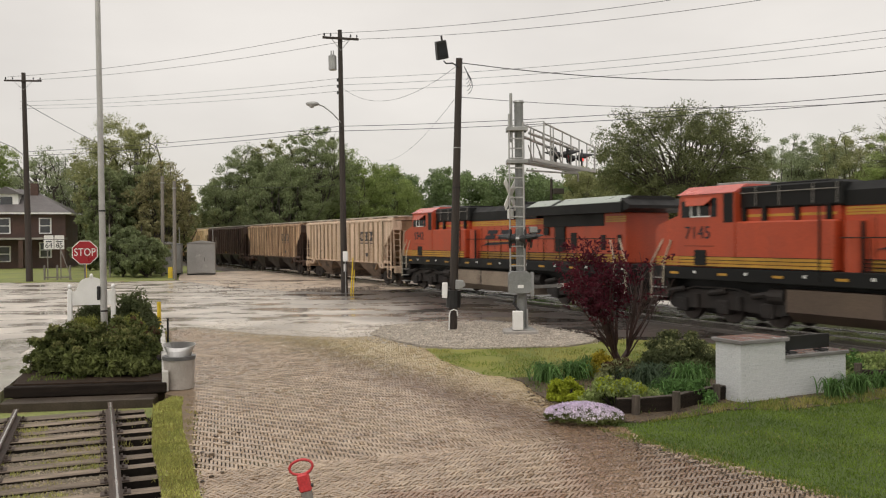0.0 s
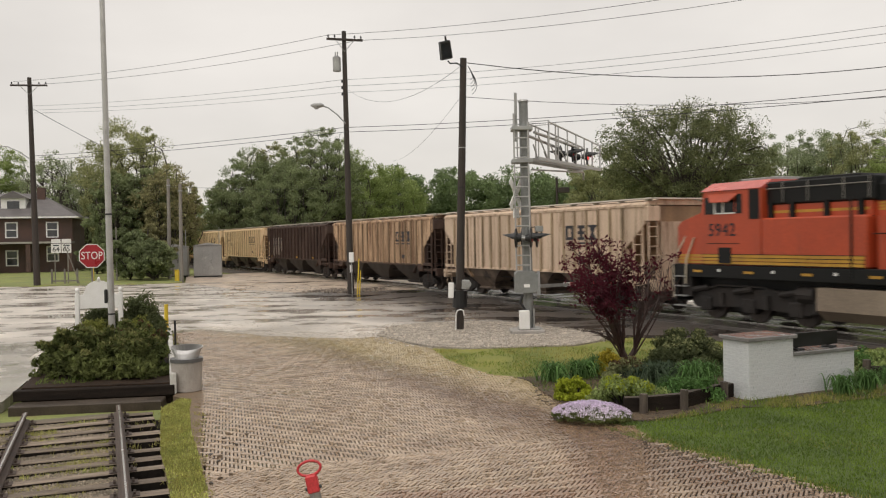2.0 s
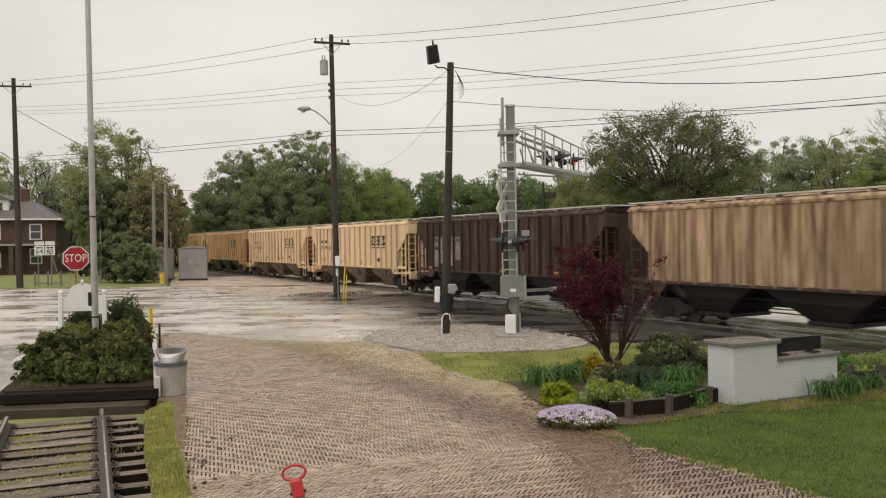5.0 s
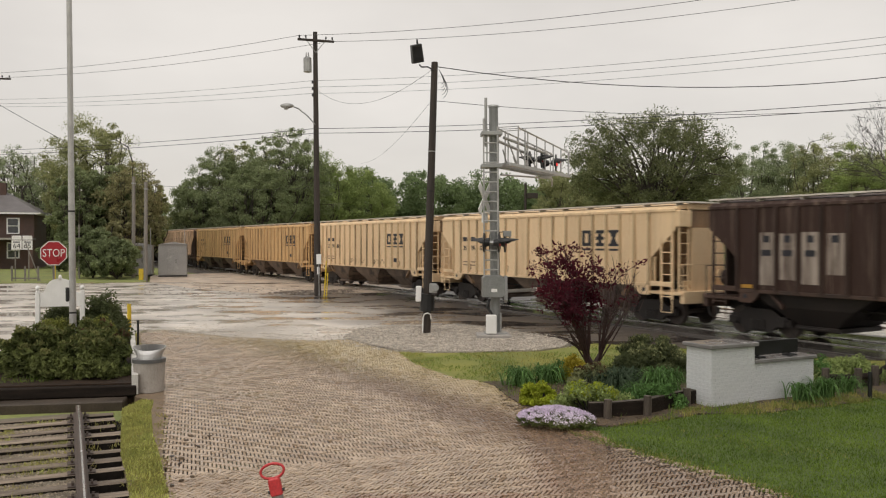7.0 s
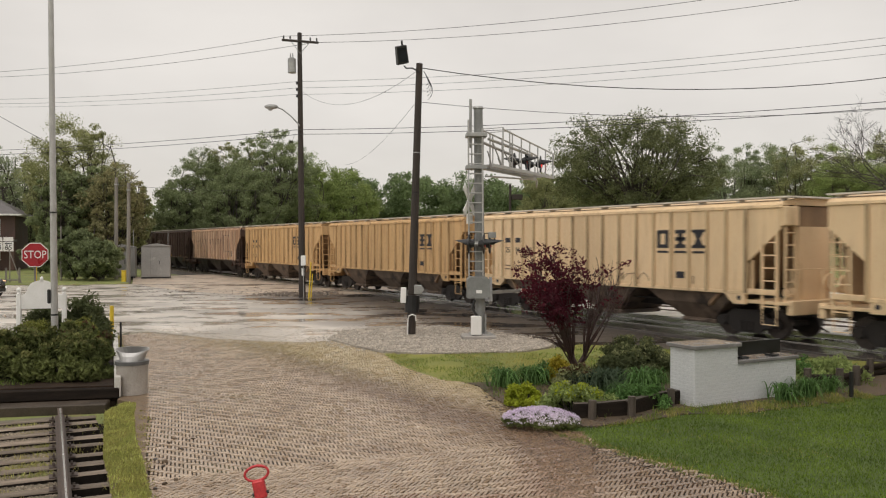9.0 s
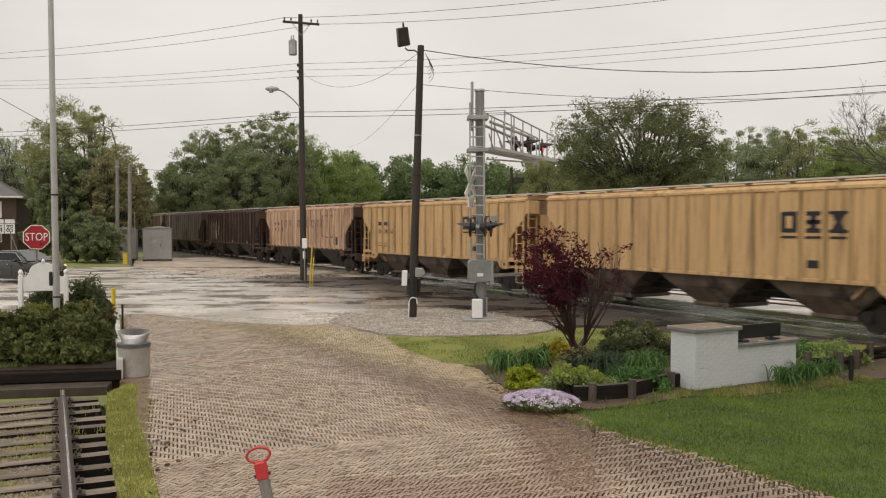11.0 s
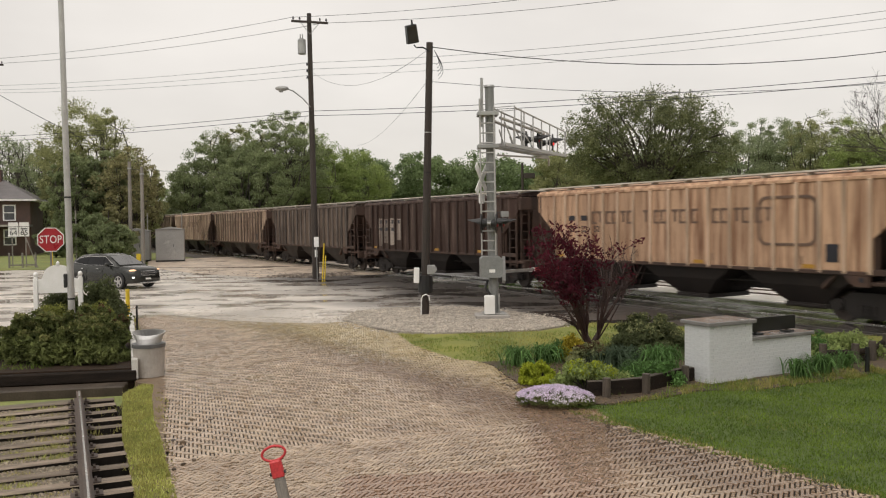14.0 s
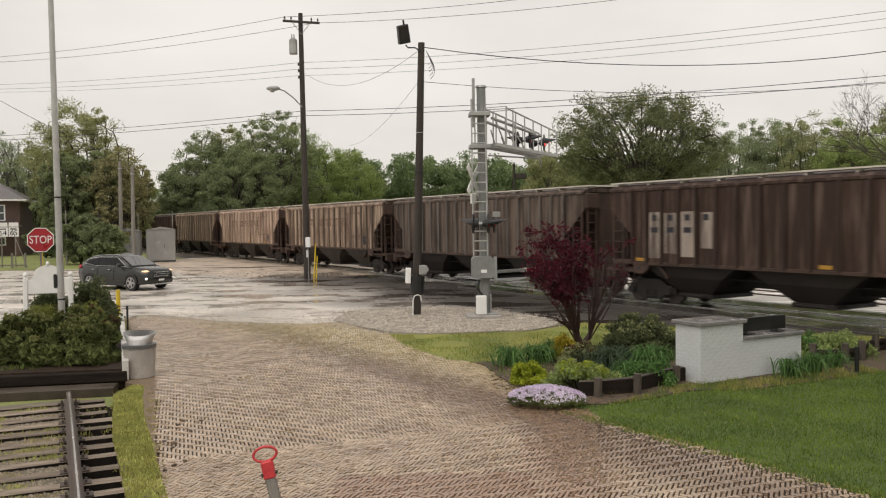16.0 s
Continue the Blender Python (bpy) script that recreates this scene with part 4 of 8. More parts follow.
    for k in range(3):
        z = 3.5 + k * 0.085
        both("hood_stripe", M_LYELLOW, L, -2.4, 4.0, 1.04, 1.062, z, z + 0.062)
        both("hood_stripe", M_LYELLOW, L, 8.3, 9.5, 1.09, 1.112, z, z + 0.062)
        z = 1.92 + k * 0.11
        both("sill_stripe", M_LYELLOW, L, -8.55, -2.55, 1.49, 1.507, z, z + 0.085)
        both("sill_stripe", M_LYELLOW, L, -9.8, -8.6, 1.41, 1.428, z, z + 0.085)
        both("sill_stripe", M_LYELLOW, L, -1.6, 6.3, 1.04, 1.062, z, z + 0.085)
        both("sill_stripe", M_LYELLOW, L, 6.3, 9.5, 1.09, 1.112, z, z + 0.085)
    for z in (1.895, 2.0, 2.115, 2.225):
        both("sill_line", M_LBLACK, L, -8.6, -2.52, 1.488, 1.504, z, z + 0.022)
        both("sill_line", M_LBLACK, L, -2.4, 9.5, 1.038, 1.058 + 0.05, z, z + 0.022)
    for i in range(12):
        both("hood_door_seam", M_LBLACK, hood, -1.5 + i * 0.62, -1.48 + i * 0.62, 1.04, 1.056, 2.3, 3.48)
    # plain shapes for the company mark: four slanted dark blocks over a long swoosh
    for i in range(4):
        x = -1.15 + i * 1.22
        b = B()
        for z0, z1, a0, a1 in ((2.85, 3.03, 0.0, 0.9), (3.03, 3.11, 0.3, 0.65), (3.11, 3.28, 0.08, 0.95)):
            k = (z0 - 2.85) * 0.7
            prism(b, [(x + a0 + k, z0), (x + a1 + k, z0), (x + a1 + 0.1 + k, z1), (x + a0 + 0.1 + k, z1)], 'y', -1.075, -1.052)
        part("mark_block", b, M_LETTER, hood, "slanted black block of a company mark")
    part("mark_swoosh", prism(B(), [(-1.45, 2.52), (2.9, 2.7), (2.95, 2.76), (-0.9, 2.66)], 'y', -1.075, -1.052), M_LETTER, hood)
    part("mark_swoosh_edge", prism(B(), [(-0.9, 2.69), (2.95, 2.77), (2.9, 2.79), (-1.3, 2.72)], 'y', -1.075, -1.052), M_LYELLOW, hood)
    # handrails, steps and sill details
    for y in (-1.46, 1.46):
        part("handrail", pipe(B(), [(-2.3, y, 2.85), (9.3, y, 2.85)], 0.02), M_LBLACK, L)
        for i in range(10):
            part("stanchion", stored("stanchion", lambda: finish("stanchion", rod(B(), (0, 0, 1.88), (0, 0, 2.85), 0.022, 0.022, 6), M_LBLACK)), M_LBLACK, L).matrix_basis = pose(-1.4 + i * 1.18, y, 0)
    for x, s in ((-9.95, -1), (9.95, 1)):
        for y in (-1, 1):
            part("grab_rail", pipe(B(), [(x, y * 1.52, 0.7), (x, y * 1.52, 2.0), (x - s * 0.5, y * 1.4, 2.85)], 0.028), M_PALERAIL, L, "white step handrail")
            part("grab_rail", pipe(B(), [(x - s * 0.6, y * 1.54, 1.2), (x - s * 0.65, y * 1.54, 2.05), (x - s * 0.95, y * 1.46, 2.8)], 0.028), M_PALERAIL, L, "white step handrail")
        for k in range(4):
            part("step", box(B(), min(x, x - s * 0.6), max(x, x - s * 0.6), -1.53, -1.2, 0.42 + k * 0.34, 0.46 + k * 0.34), M_GALV, L)
    for i in range(9):
        both("reflector", M_LYELLOW, L, -9.0 + i * 2.2, -8.62 + i * 2.2, 1.49, 1.512, 1.62, 1.7)
        both("jack_pad", M_WHITE, L, -7.9 + i * 2.2, -7.8 + i * 2.2, 1.49, 1.51, 1.66, 1.75)
    b = B()
    prism(b, [(-1.42, 0.62), (-1.05, 0.32), (1.05, 0.32), (1.42, 0.62), (1.42, 1.3), (-1.42, 1.3)], 'x', -4.16, 3.3)
    tank = part("fuel_tank", b, tank_mat, L, "dusty fuel tank slung under the frame")
    both("tank_strap", M_GRIME, tank, -1.0, -0.94, 1.41, 1.432, 0.62, 1.3)
    for x0, x1 in ((3.4, 4.1), (-4.9, -4.3)):
        part("air_reservoir", rod(B(), (x0, -1.2, 1.05), (x1, -1.2, 1.05), 0.24, 0.24, 12), M_GRIME, L)
    for x in (-9.5, 9.5):
        part("sand_box", box(B(), x - 0.25, x + 0.25, -1.35, 1.35, 0.75, 1.46, 0.03), M_GRIME, L)
    for x in (-6.85, 6.85):
        truck = new("truck")
        truck.parent = L
        truck.matrix_basis = pose(x, 0, 0)
        # dark box in the motors' place, added to block light through the truck
        part("traction_gear", box(B(), -2.4, 2.4, -0.62, 0.62, 0.25, 1.3, 0.05), M_GRIME, truck)
        for y in (-1.1, 1.1):
            b = B()
            prism(b, [(-2.5, 0.55), (-2.3, 0.42), (-0.6, 0.5), (0.6, 0.5), (2.3, 0.42), (2.5, 0.55), (2.5, 0.95), (1.3, 1.12), (-1.3, 1.12), (-2.5, 0.95)], 'y', y - 0.1, y + 0.1)
            o = math.copysign(0.18, y)
            for dx in (-1.85, 0, 1.85):
                box(b, dx - 0.24, dx + 0.24, y - 0.2, y + 0.2, 0.32, 0.8, 0.04)
                rod(b, (dx, y + o * 1.2, 0.52), (dx, y, 0.52), 0.15, 0.15, 10)
                rod(b, (dx + 0.75, y + o, 0.5), (dx + 0.75, y + o, 0.95), 0.09, 0.09, 8)
                rod(b, (dx - 0.55, y + o, 1.0), (dx + 0.2, y + o, 1.12), 0.1, 0.1, 8)
            pipe(b, [(-2.4, y + o, 0.9), (-1.2, y + o, 1.2), (0.6, y + o, 1.2), (2.3, y + o, 0.85)], 0.03, 5)
            part("truck_frame", b, M_GRIME, truck)
        for dx in (-1.85, 0, 1.85):
            w = part("wheelset", stored("loco_wheels", lambda: wheelset_mesh(0.51)), M_WHEEL, truck)
            WHEELS.append((w, (dx, 0, 0.54), 0.54))
    for s in (0, 180):
        part("coupler", stored("loco_coupler", lambda: finish("coupler", box(box(B(), 10.05, 10.4, -0.12, 0.12, 0.78, 1.02, 0.02), 10.35, 10.7, -0.2, 0.12, 0.74, 1.06, 0.04), M_GRIME)), M_GRIME, L).matrix_basis = pose(0, 0, 0, 0, 0, s)
    return L


M_CABROOF = material("pale_red_roof", (0.62, 0.13, 0.1), (0.5, 0.1, 0.08), 2, (0.15, 0.3), bump=0.05)
M_SCREEN = material("wet_screen", (0.42, 0.47, 0.42), (0.32, 0.36, 0.32), 3, (0.25, 0.4), metal=0.2, bump=0.1, fine=60)
M_PALERAIL = material("pale_worn_handrail", (0.62, 0.55, 0.42), (0.45, 0.38, 0.28), 3, (0.4, 0.6), bump=0.05)
M_TANKPALE = material("pale_dusty_fuel_tank", (0.3, 0.24, 0.18), (0.2, 0.155, 0.115), 0.8, (0.5, 0.75), bump=0.15, fine=25, spots=(0.14, 0.1, 0.075), spot_scale=1.2, spot_at=0.6)
LOCOS = [locomotive("7145", "orange and black diesel locomotive with yellow stripes, running", M_TANK),
         locomotive("5942", "dusty orange and black diesel locomotive with yellow stripes", M_TANKPALE)]
HOPPERS = [hopper_car(*row) for row in (
    ("pale", "pale grey-tan covered hopper car with weathered ribs", True, "", None),
    ("rust_tan", "rust-brown weathered covered hopper car with dark streaks", True, "", None),
    ("brown", "dark brown covered hopper car with chalky patches", False, "", True),
    ("tan", "tan covered hopper car with dark owner's mark", True, "259802", None),
    ("tan", "tan covered hopper car with number and dark owner's mark", True, "259488", None),
    ("tan_dirty", "soiled tan covered hopper car with dark mark blocks", True, "", None),
    ("tan_dirty", "soiled tan covered hopper car with number, ribbed sides", True, "252423", None),
    ("rust_panel", "rust-streaked tan covered hopper car with pale ribs, faded emblem", False, "252252", None, True),
    ("brown", "dark brown covered hopper car with faded patches", False, "", True),
    ("sooty", "sooty dark grey covered hopper car", False, "", None),
    ("weathered", "rust-streaked covered hopper car with faded emblem", False, "", None, True),
    ("rusty", "pale rust-streaked covered hopper car with faded emblem", False, "", None, True),
    ("weathered", "weathered brown-grey covered hopper car", False, "", None),
    ("brown", "dark brown covered hopper car", False, "", None),
    ("sooty", "dark sooty covered hopper car", False, "", None),
    ("brown", "plain dark brown covered hopper car", False, "", None),
    ("sooty", "dark grey weathered covered hopper car", False, "", None),
)]

# ---- brick yard, lawns, beds ----
YARD = [(-8.6, 28.3), (-5.9, 26.4), (-4.4, 25.7), (-3.0, 25.3), (-2.1, 25.6), (-1.2, 23.7), (-0.5, 22.7), (-0.11, 20.6), (0.36, 19.4), (0.83, 18.3), (1.4, 17.8), (1.62, 17.3), (1.75, 16.1), (2.0, 15.0), (1.75, 14.0), (2.1, 13.2), (2.8, 13.05), (3.03, 12.05), (3.31, 11.56), (3.82, 10.9), (4.25, 10.0), (4.4, 9.7), (5.2, 8.2), (6.4, 5.6), (-1.6, 5.6), (-2.45, 8.2), (-2.96, 9.9), (-3.37, 11.15), (-3.79, 12.41), (-4.3, 14.2), (-4.91, 16.4), (-5.9, 19.0), (-8.2, 25.0), (-9.0, 27.4)]
LAWN = [(2.1, 13.4), (2.8, 13.05), (3.03, 12.05), (3.31, 11.56), (3.82, 10.9), (4.25, 10.0), (4.4, 9.7), (5.2, 8.2), (6.4, 5.6), (16, 5.6), (19, 14.0), (12, 17.2), (9.0, 15.7), (7.6, 15.0), (5.9, 14.3), (4.9, 14.3), (4.0, 13.7), (3.1, 13.4)]
BACKLAWN = [(-0.5, 22.7), (-0.11, 20.6), (0.36, 19.4), (0.83, 18.3), (1.4, 17.8), (2.3, 17.9), (4.4, 19.5), (7.0, 19.8), (9.8, 19.6), (14, 17.6), (19, 14.2), (30, 8.5), (30, 10.2), (12.1, 20.4), (5.3, 24.4), (4.3, 23.6), (3.4, 22.7), (1.8, 22.5), (0.4, 22.4)]
BED = [(1.4, 17.75), (1.62, 17.3), (1.75, 16.1), (2.0, 15.0), (1.75, 14.0), (2.1, 13.45), (3.1, 13.45), (4.0, 13.75), (4.9, 14.35), (5.9, 14.3), (7.6, 15.0), (9.0, 15.7), (12, 17.2), (14, 17.6), (9.8, 19.6), (7.0, 19.8), (4.4, 19.5), (2.3, 17.9)]
STRIP = [(-5.25, 15.0), (-4.64, 13.2), (-4.15, 11.8), (-3.68, 10.66), (-3.15, 9.3), (-2.8, 8.2), (-2.42, 8.2), (-2.68, 9.27), (-3.1, 10.37), (-3.6, 11.76), (-4.14, 13.16), (-4.72, 14.94), (-4.95, 15.8), (-5.2, 15.9)]
slab("pavement_bed", YARD, -0.3, -0.017, M_JOINT, "sandy joints under the brick paving, mossy", "pavement")
slab("lawn", LAWN, -0.3, -0.005, M_LAWN, "short green lawn", "lawn")
slab("back_lawn", BACKLAWN, -0.3, -0.004, M_BACKTURF, "yellow-green strip of lawn by the gravel", "lawn")
slab("garden_bed", BED, -0.3, 0.01, M_SOIL, "damp mulched garden bed", "garden bed")
slab("planter_margin", [(-4.9, 16.1), (-5.9, 19.0), (-8.2, 25.0), (-9.0, 27.4), (-9.5, 27.4), (-8.7, 25.3), (-5.45, 16.3)], -0.3, -0.014, M_DIRT, "damp earth margin between planter and bricks", "margin")
slab("grass_strip", STRIP, -0.3, -0.012, M_DIRT, "narrow grass strip between siding and bricks", "lawn")
slab("verge", [(-60, 66.8), (-33, 59.8), (-23.5, 60.3), (-19.8, 61.5), (-23.6, 74), (-40, 120), (-140, 140), (-140, 90)], -0.3, 0.05, M_FIELD, "grass verge across the road", "verge")


def inside(p, poly):
    """Which of the points p lie in the outline."""
    x, y = p[:, 0], p[:, 1]
    ok = np.zeros(len(p), bool)
    for (x0, y0), (x1, y1) in zip(poly, poly[1:] + poly[:1]):
        cut = (y0 > y) != (y1 > y)
        with np.errstate(divide='ignore', invalid='ignore'):
            ok ^= cut & (x < (x1 - x0) * (y - y0) / (y1 - y0) + x0)
    return ok


def scatter(poly, n):
    q = np.array(poly)
    lo, hi = q.min(0), q.max(0)
    p = rng.uniform(lo, hi, (n, 2))
    return p[inside(p, poly)]


def grass(name, poly, n, mat, label, height=0.06, z=0.0, keep=None):
    """Blades as single bent slips, past counting."""
    p = scatter(poly, n)
    if keep is not None:
        p = p[keep(p)]
    k = len(p)
    a, h = rng.uniform(0, 2 * np.pi, k), height * rng.uniform(0.5, 1.3, k)
    w, lean = 0.007, rng.normal(0, 0.45, (k, 2)) * h[:, None]
    v = np.empty((k, 3, 3))
    d = np.stack([np.cos(a), np.sin(a)], 1) * w
    v[:, 0, :2], v[:, 1, :2], v[:, 2, :2] = p - d, p + d, p + lean
    v[:, 0, 2] = v[:, 1, 2] = z - 0.01
    v[:, 2, 2] = z + h
    f = np.arange(k * 3).reshape(k, 3)
    return tagged(part(name, quick(name, v.reshape(-1, 3), f, mat), mat), label, "grass", "", "stuff")


def patchy(scale, level, seed):
    def keep(p):
        return np.array([noise.noise((x * scale, y * scale, seed)) > level for x, y in p])
    return keep


grass("lawn_grass", LAWN, 330000, M_BLADE, "short wet green lawn grass", 0.03)
grass("lawn_dry_grass", LAWN, 30000, M_BLADE_DRY, "yellowed blades in the lawn", 0.03, 0.0, patchy(0.9, 0.3, 3.0))
grass("back_lawn_grass", BACKLAWN, 150000, M_BLADE, "yellow-green grass strip by the gravel", 0.05, 0.0, patchy(0.9, -0.02, 19.0))
grass("back_lawn_dry_grass", BACKLAWN, 150000, M_BLADE_DRY, "yellowed grass along the gravel", 0.045, 0.0, patchy(0.6, -0.12, 5.0))
slab("dirt_margin", [(-2.42, 8.2), (-2.68, 9.27), (-3.1, 10.37), (-3.6, 11.76), (-4.14, 13.16), (-4.72, 14.94), (-4.95, 15.8), (-5.45, 16.25), (-5.5, 17.3), (-5.2, 17.3), (-4.88, 16.4), (-4.27, 14.2), (-3.76, 12.41), (-3.34, 11.15), (-2.93, 9.9), (-2.4, 8.2)], -0.3, -0.009, M_DIRT, "bare brown earth along the edge of the bricks", "earth")
grass("strip_grass", STRIP, 70000, M_BLADE_PALE, "grass strip beside the old siding", 0.035)
grass("strip_dry_grass", STRIP, 70000, M_BLADE_DRY, "dry yellow grass beside the old siding", 0.03, 0.0, patchy(2.6, -0.1, 8.0))
grass("margin_straw", [(-2.42, 8.2), (-2.66, 9.27), (-3.08, 10.37), (-3.58, 11.76), (-4.12, 13.16), (-4.72, 15.2), (-4.5, 15.0), (-4.2, 14.2), (-3.7, 12.41), (-3.26, 11.15), (-2.85, 9.9), (-2.3, 8.2)], 16000, M_BLADE_DRY, "straw-coloured grass straggling over the earth", 0.025, -0.005, patchy(3.0, 0.0, 71.0))
FOOT = [(3.2, 13.3), (4.0, 13.95), (4.85, 14.75), (5.3, 14.85), (7.4, 15.6), (9.1, 16.4), (9.2, 15.7), (7.6, 14.95), (5.9, 14.25), (4.9, 14.25), (4.0, 13.68)]
grass("foot_grass", FOOT, 16000, M_BLADE, "grass growing up to the log edging", 0.06, 0.01, patchy(1.8, -0.05, 41.0))
grass("foot_dry_grass", FOOT, 15000, M_BLADE_DRY, "brownish dry grass along the bed foot", 0.07, 0.01, patchy(1.8, -0.1, 43.0))
grass("margin_weeds", [(-5.75, 18.2), (-8.15, 24.8), (-9.0, 27.2), (-9.4, 27.4), (-8.55, 25.2), (-5.9, 17.8)], 26000, M_BLADE_PALE, "weeds in the margin by the planter", 0.06, -0.01, patchy(1.3, -0.1, 51.0))
grass("bed_edge_grass", [(5.3, 14.3), (5.5, 14.75), (7.6, 15.5), (9.2, 16.2), (9.3, 15.7), (7.6, 14.9), (6, 14.2)], 9000, M_BLADE_DRY, "straw-yellow grass at the foot of the wall", 0.1, 0.0, patchy(2.2, 0.12, 6.0))
grass("yard_edge_turf", [(2.3, 13.2), (2.75, 12.95), (3.35, 11.8), (4.45, 9.95), (5.3, 8.35), (5.0, 8.2), (4.15, 9.8), (3.08, 11.6), (2.5, 12.6)], 26000, M_BLADE, "ragged turf creeping over the brick edge", 0.035, -0.005, patchy(2.4, -0.05, 31.0))
grass("yard_edge_grass", [(2.3, 13.2), (2.75, 12.9), (3.35, 11.75), (4.45, 9.9), (5.3, 8.3), (5.1, 8.2), (4.25, 9.8), (3.15, 11.6), (2.6, 12.6)], 9000, M_BLADE_DRY, "ragged dry grass along the brick edge", 0.05, -0.01)
grass("moss_in_joints", [(-3.0, 25.2), (-1.2, 23.6), (0.3, 19.8), (1.3, 17.2), (0.2, 16.6), (-1.8, 19.5)], 26000, M_BLADE, "moss and grass in the brick joints", 0.02, -0.02, patchy(1.3, 0.0, 1.0))


def herring(angle, origin, region):
    """Centres and turns of bricks laid in herringbone over a region."""
    w = 0.053
    ca, sa = math.cos(angle), math.sin(angle)
    q = []
    i, j = np.meshgrid(np.arange(-460, 461), np.arange(-180, 181))
    i, j = i.ravel(), j.ravel()
    bx, by = (i + 3 * j) * w, (-i + 3 * j) * w
    for dx, dy, turn in ((1.5, 0.5, 0.0), (3.5, 1.5, math.pi / 2)):
        x, y = bx + dx * w, by + dy * w
        p = np.stack([origin[0] + ca * x - sa * y, origin[1] + sa * x + ca * y], 1)
        ok = inside(p, YARD) & region(p)
        q.append(np.column_stack([p[ok], np.full(ok.sum(), angle + turn)]))
    return np.concatenate(q)


def above_seam(p):
    return p[:, 1] > 11.7 + 0.33 * p[:, 0]


laid = np.concatenate([herring(radians(15), (-1, 16), lambda p: above_seam(p) & (p[:, 1] > 7.6)),
                       herring(radians(64), (0, 10), lambda p: (p[:, 1] < 11.76 + 0.33 * p[:, 0]) & (p[:, 1] > 7.6))])
# worn gaps along the edges and where earth has washed over
gone = np.array([noise.noise((x * 1.1, y * 1.1, 4.0)) + 0.6 * noise.noise((x * 5, y * 5, 2.0)) for x, y, a in laid])
left = (laid[:, 0] + 2.98 + 0.3 * (laid[:, 1] - 9.9) + 0.09 * np.maximum(0, laid[:, 1] - 16.4)) * 0.958
edge_dirt = (gone > 0.95) | (left + 0.06 * gone < 0.0)
laid = laid[~edge_dirt]
bz = rng.normal(0, 0.0018, len(laid)) + 0.003 * np.array([noise.noise((x * 0.5, y * 0.5, 9.0)) for x, y, a in laid])
tilt = rng.normal(0, 0.06, (len(laid), 2))


def brick_block(mat):
    hx, hy, c = 0.0715, 0.0188, 0.005
    v = [(-hx, -hy, -0.05), (hx, -hy, -0.05), (hx, hy, -0.05), (-hx, hy, -0.05), (-hx, -hy, -c), (hx, -hy, -c), (hx, hy, -c), (-hx, hy, -c),
         (-hx + c, -hy + c, 0), (hx - c, -hy + c, 0), (hx - c, hy - c, 0), (-hx + c, hy - c, 0)]
    f = [(8, 9, 10, 11), (4, 5, 9, 8), (5, 6, 10, 9), (6, 7, 11, 10), (7, 4, 8, 11), (0, 1, 5, 4), (1, 2, 6, 5), (2, 3, 7, 6), (3, 0, 4, 7)]
    return v, f


near = np.nonzero((laid[:, 1] < 9.9) & (laid[:, 0] > -0.9) & (laid[:, 0] < 1.4) & (laid[:, 1] > 8.9))[0][:300]
singles = set(near.tolist())
bv, bf = brick_block(M_BRICK)
bv, bf = np.array(bv), np.array(bf)
rest = np.array([k for k in range(len(laid)) if k not in singles])
ca, sa = np.cos(laid[rest, 2])[:, None], np.sin(laid[rest, 2])[:, None]
lx, ly, lz = bv[None, :, 0], bv[None, :, 1], bv[None, :, 2]
wz = lz + bz[rest][:, None] + tilt[rest, 0][:, None] * lx + tilt[rest, 1][:, None] * ly
allv = np.stack([laid[rest, 0][:, None] + ca * lx - sa * ly, laid[rest, 1][:, None] + sa * lx + ca * ly, wz], 2).reshape(-1, 3)
allf = (np.arange(len(rest))[:, None, None] * len(bv) + bf[None]).reshape(-1, 4)
paving = thing("brick_paving", "wet brown paving bricks laid in herringbone", "paving", pose(0, 0, 0), kind="structure")
tagged(part("laid_bricks", quick("laid_bricks", allv, allf, M_BRICK), M_BRICK, paving), "", "", "", "stuff")

# ---- old siding in front of the planter ----
SA = radians(22.5)
SN, SU = (math.cos(SA), math.sin(SA)), (-math.sin(SA), math.cos(SA))


def on_siding(s, off=0.0):
    return SN[0] * (-0.57 + off) + SU[0] * s, SN[1] * (-0.57 + off) + SU[1] * s


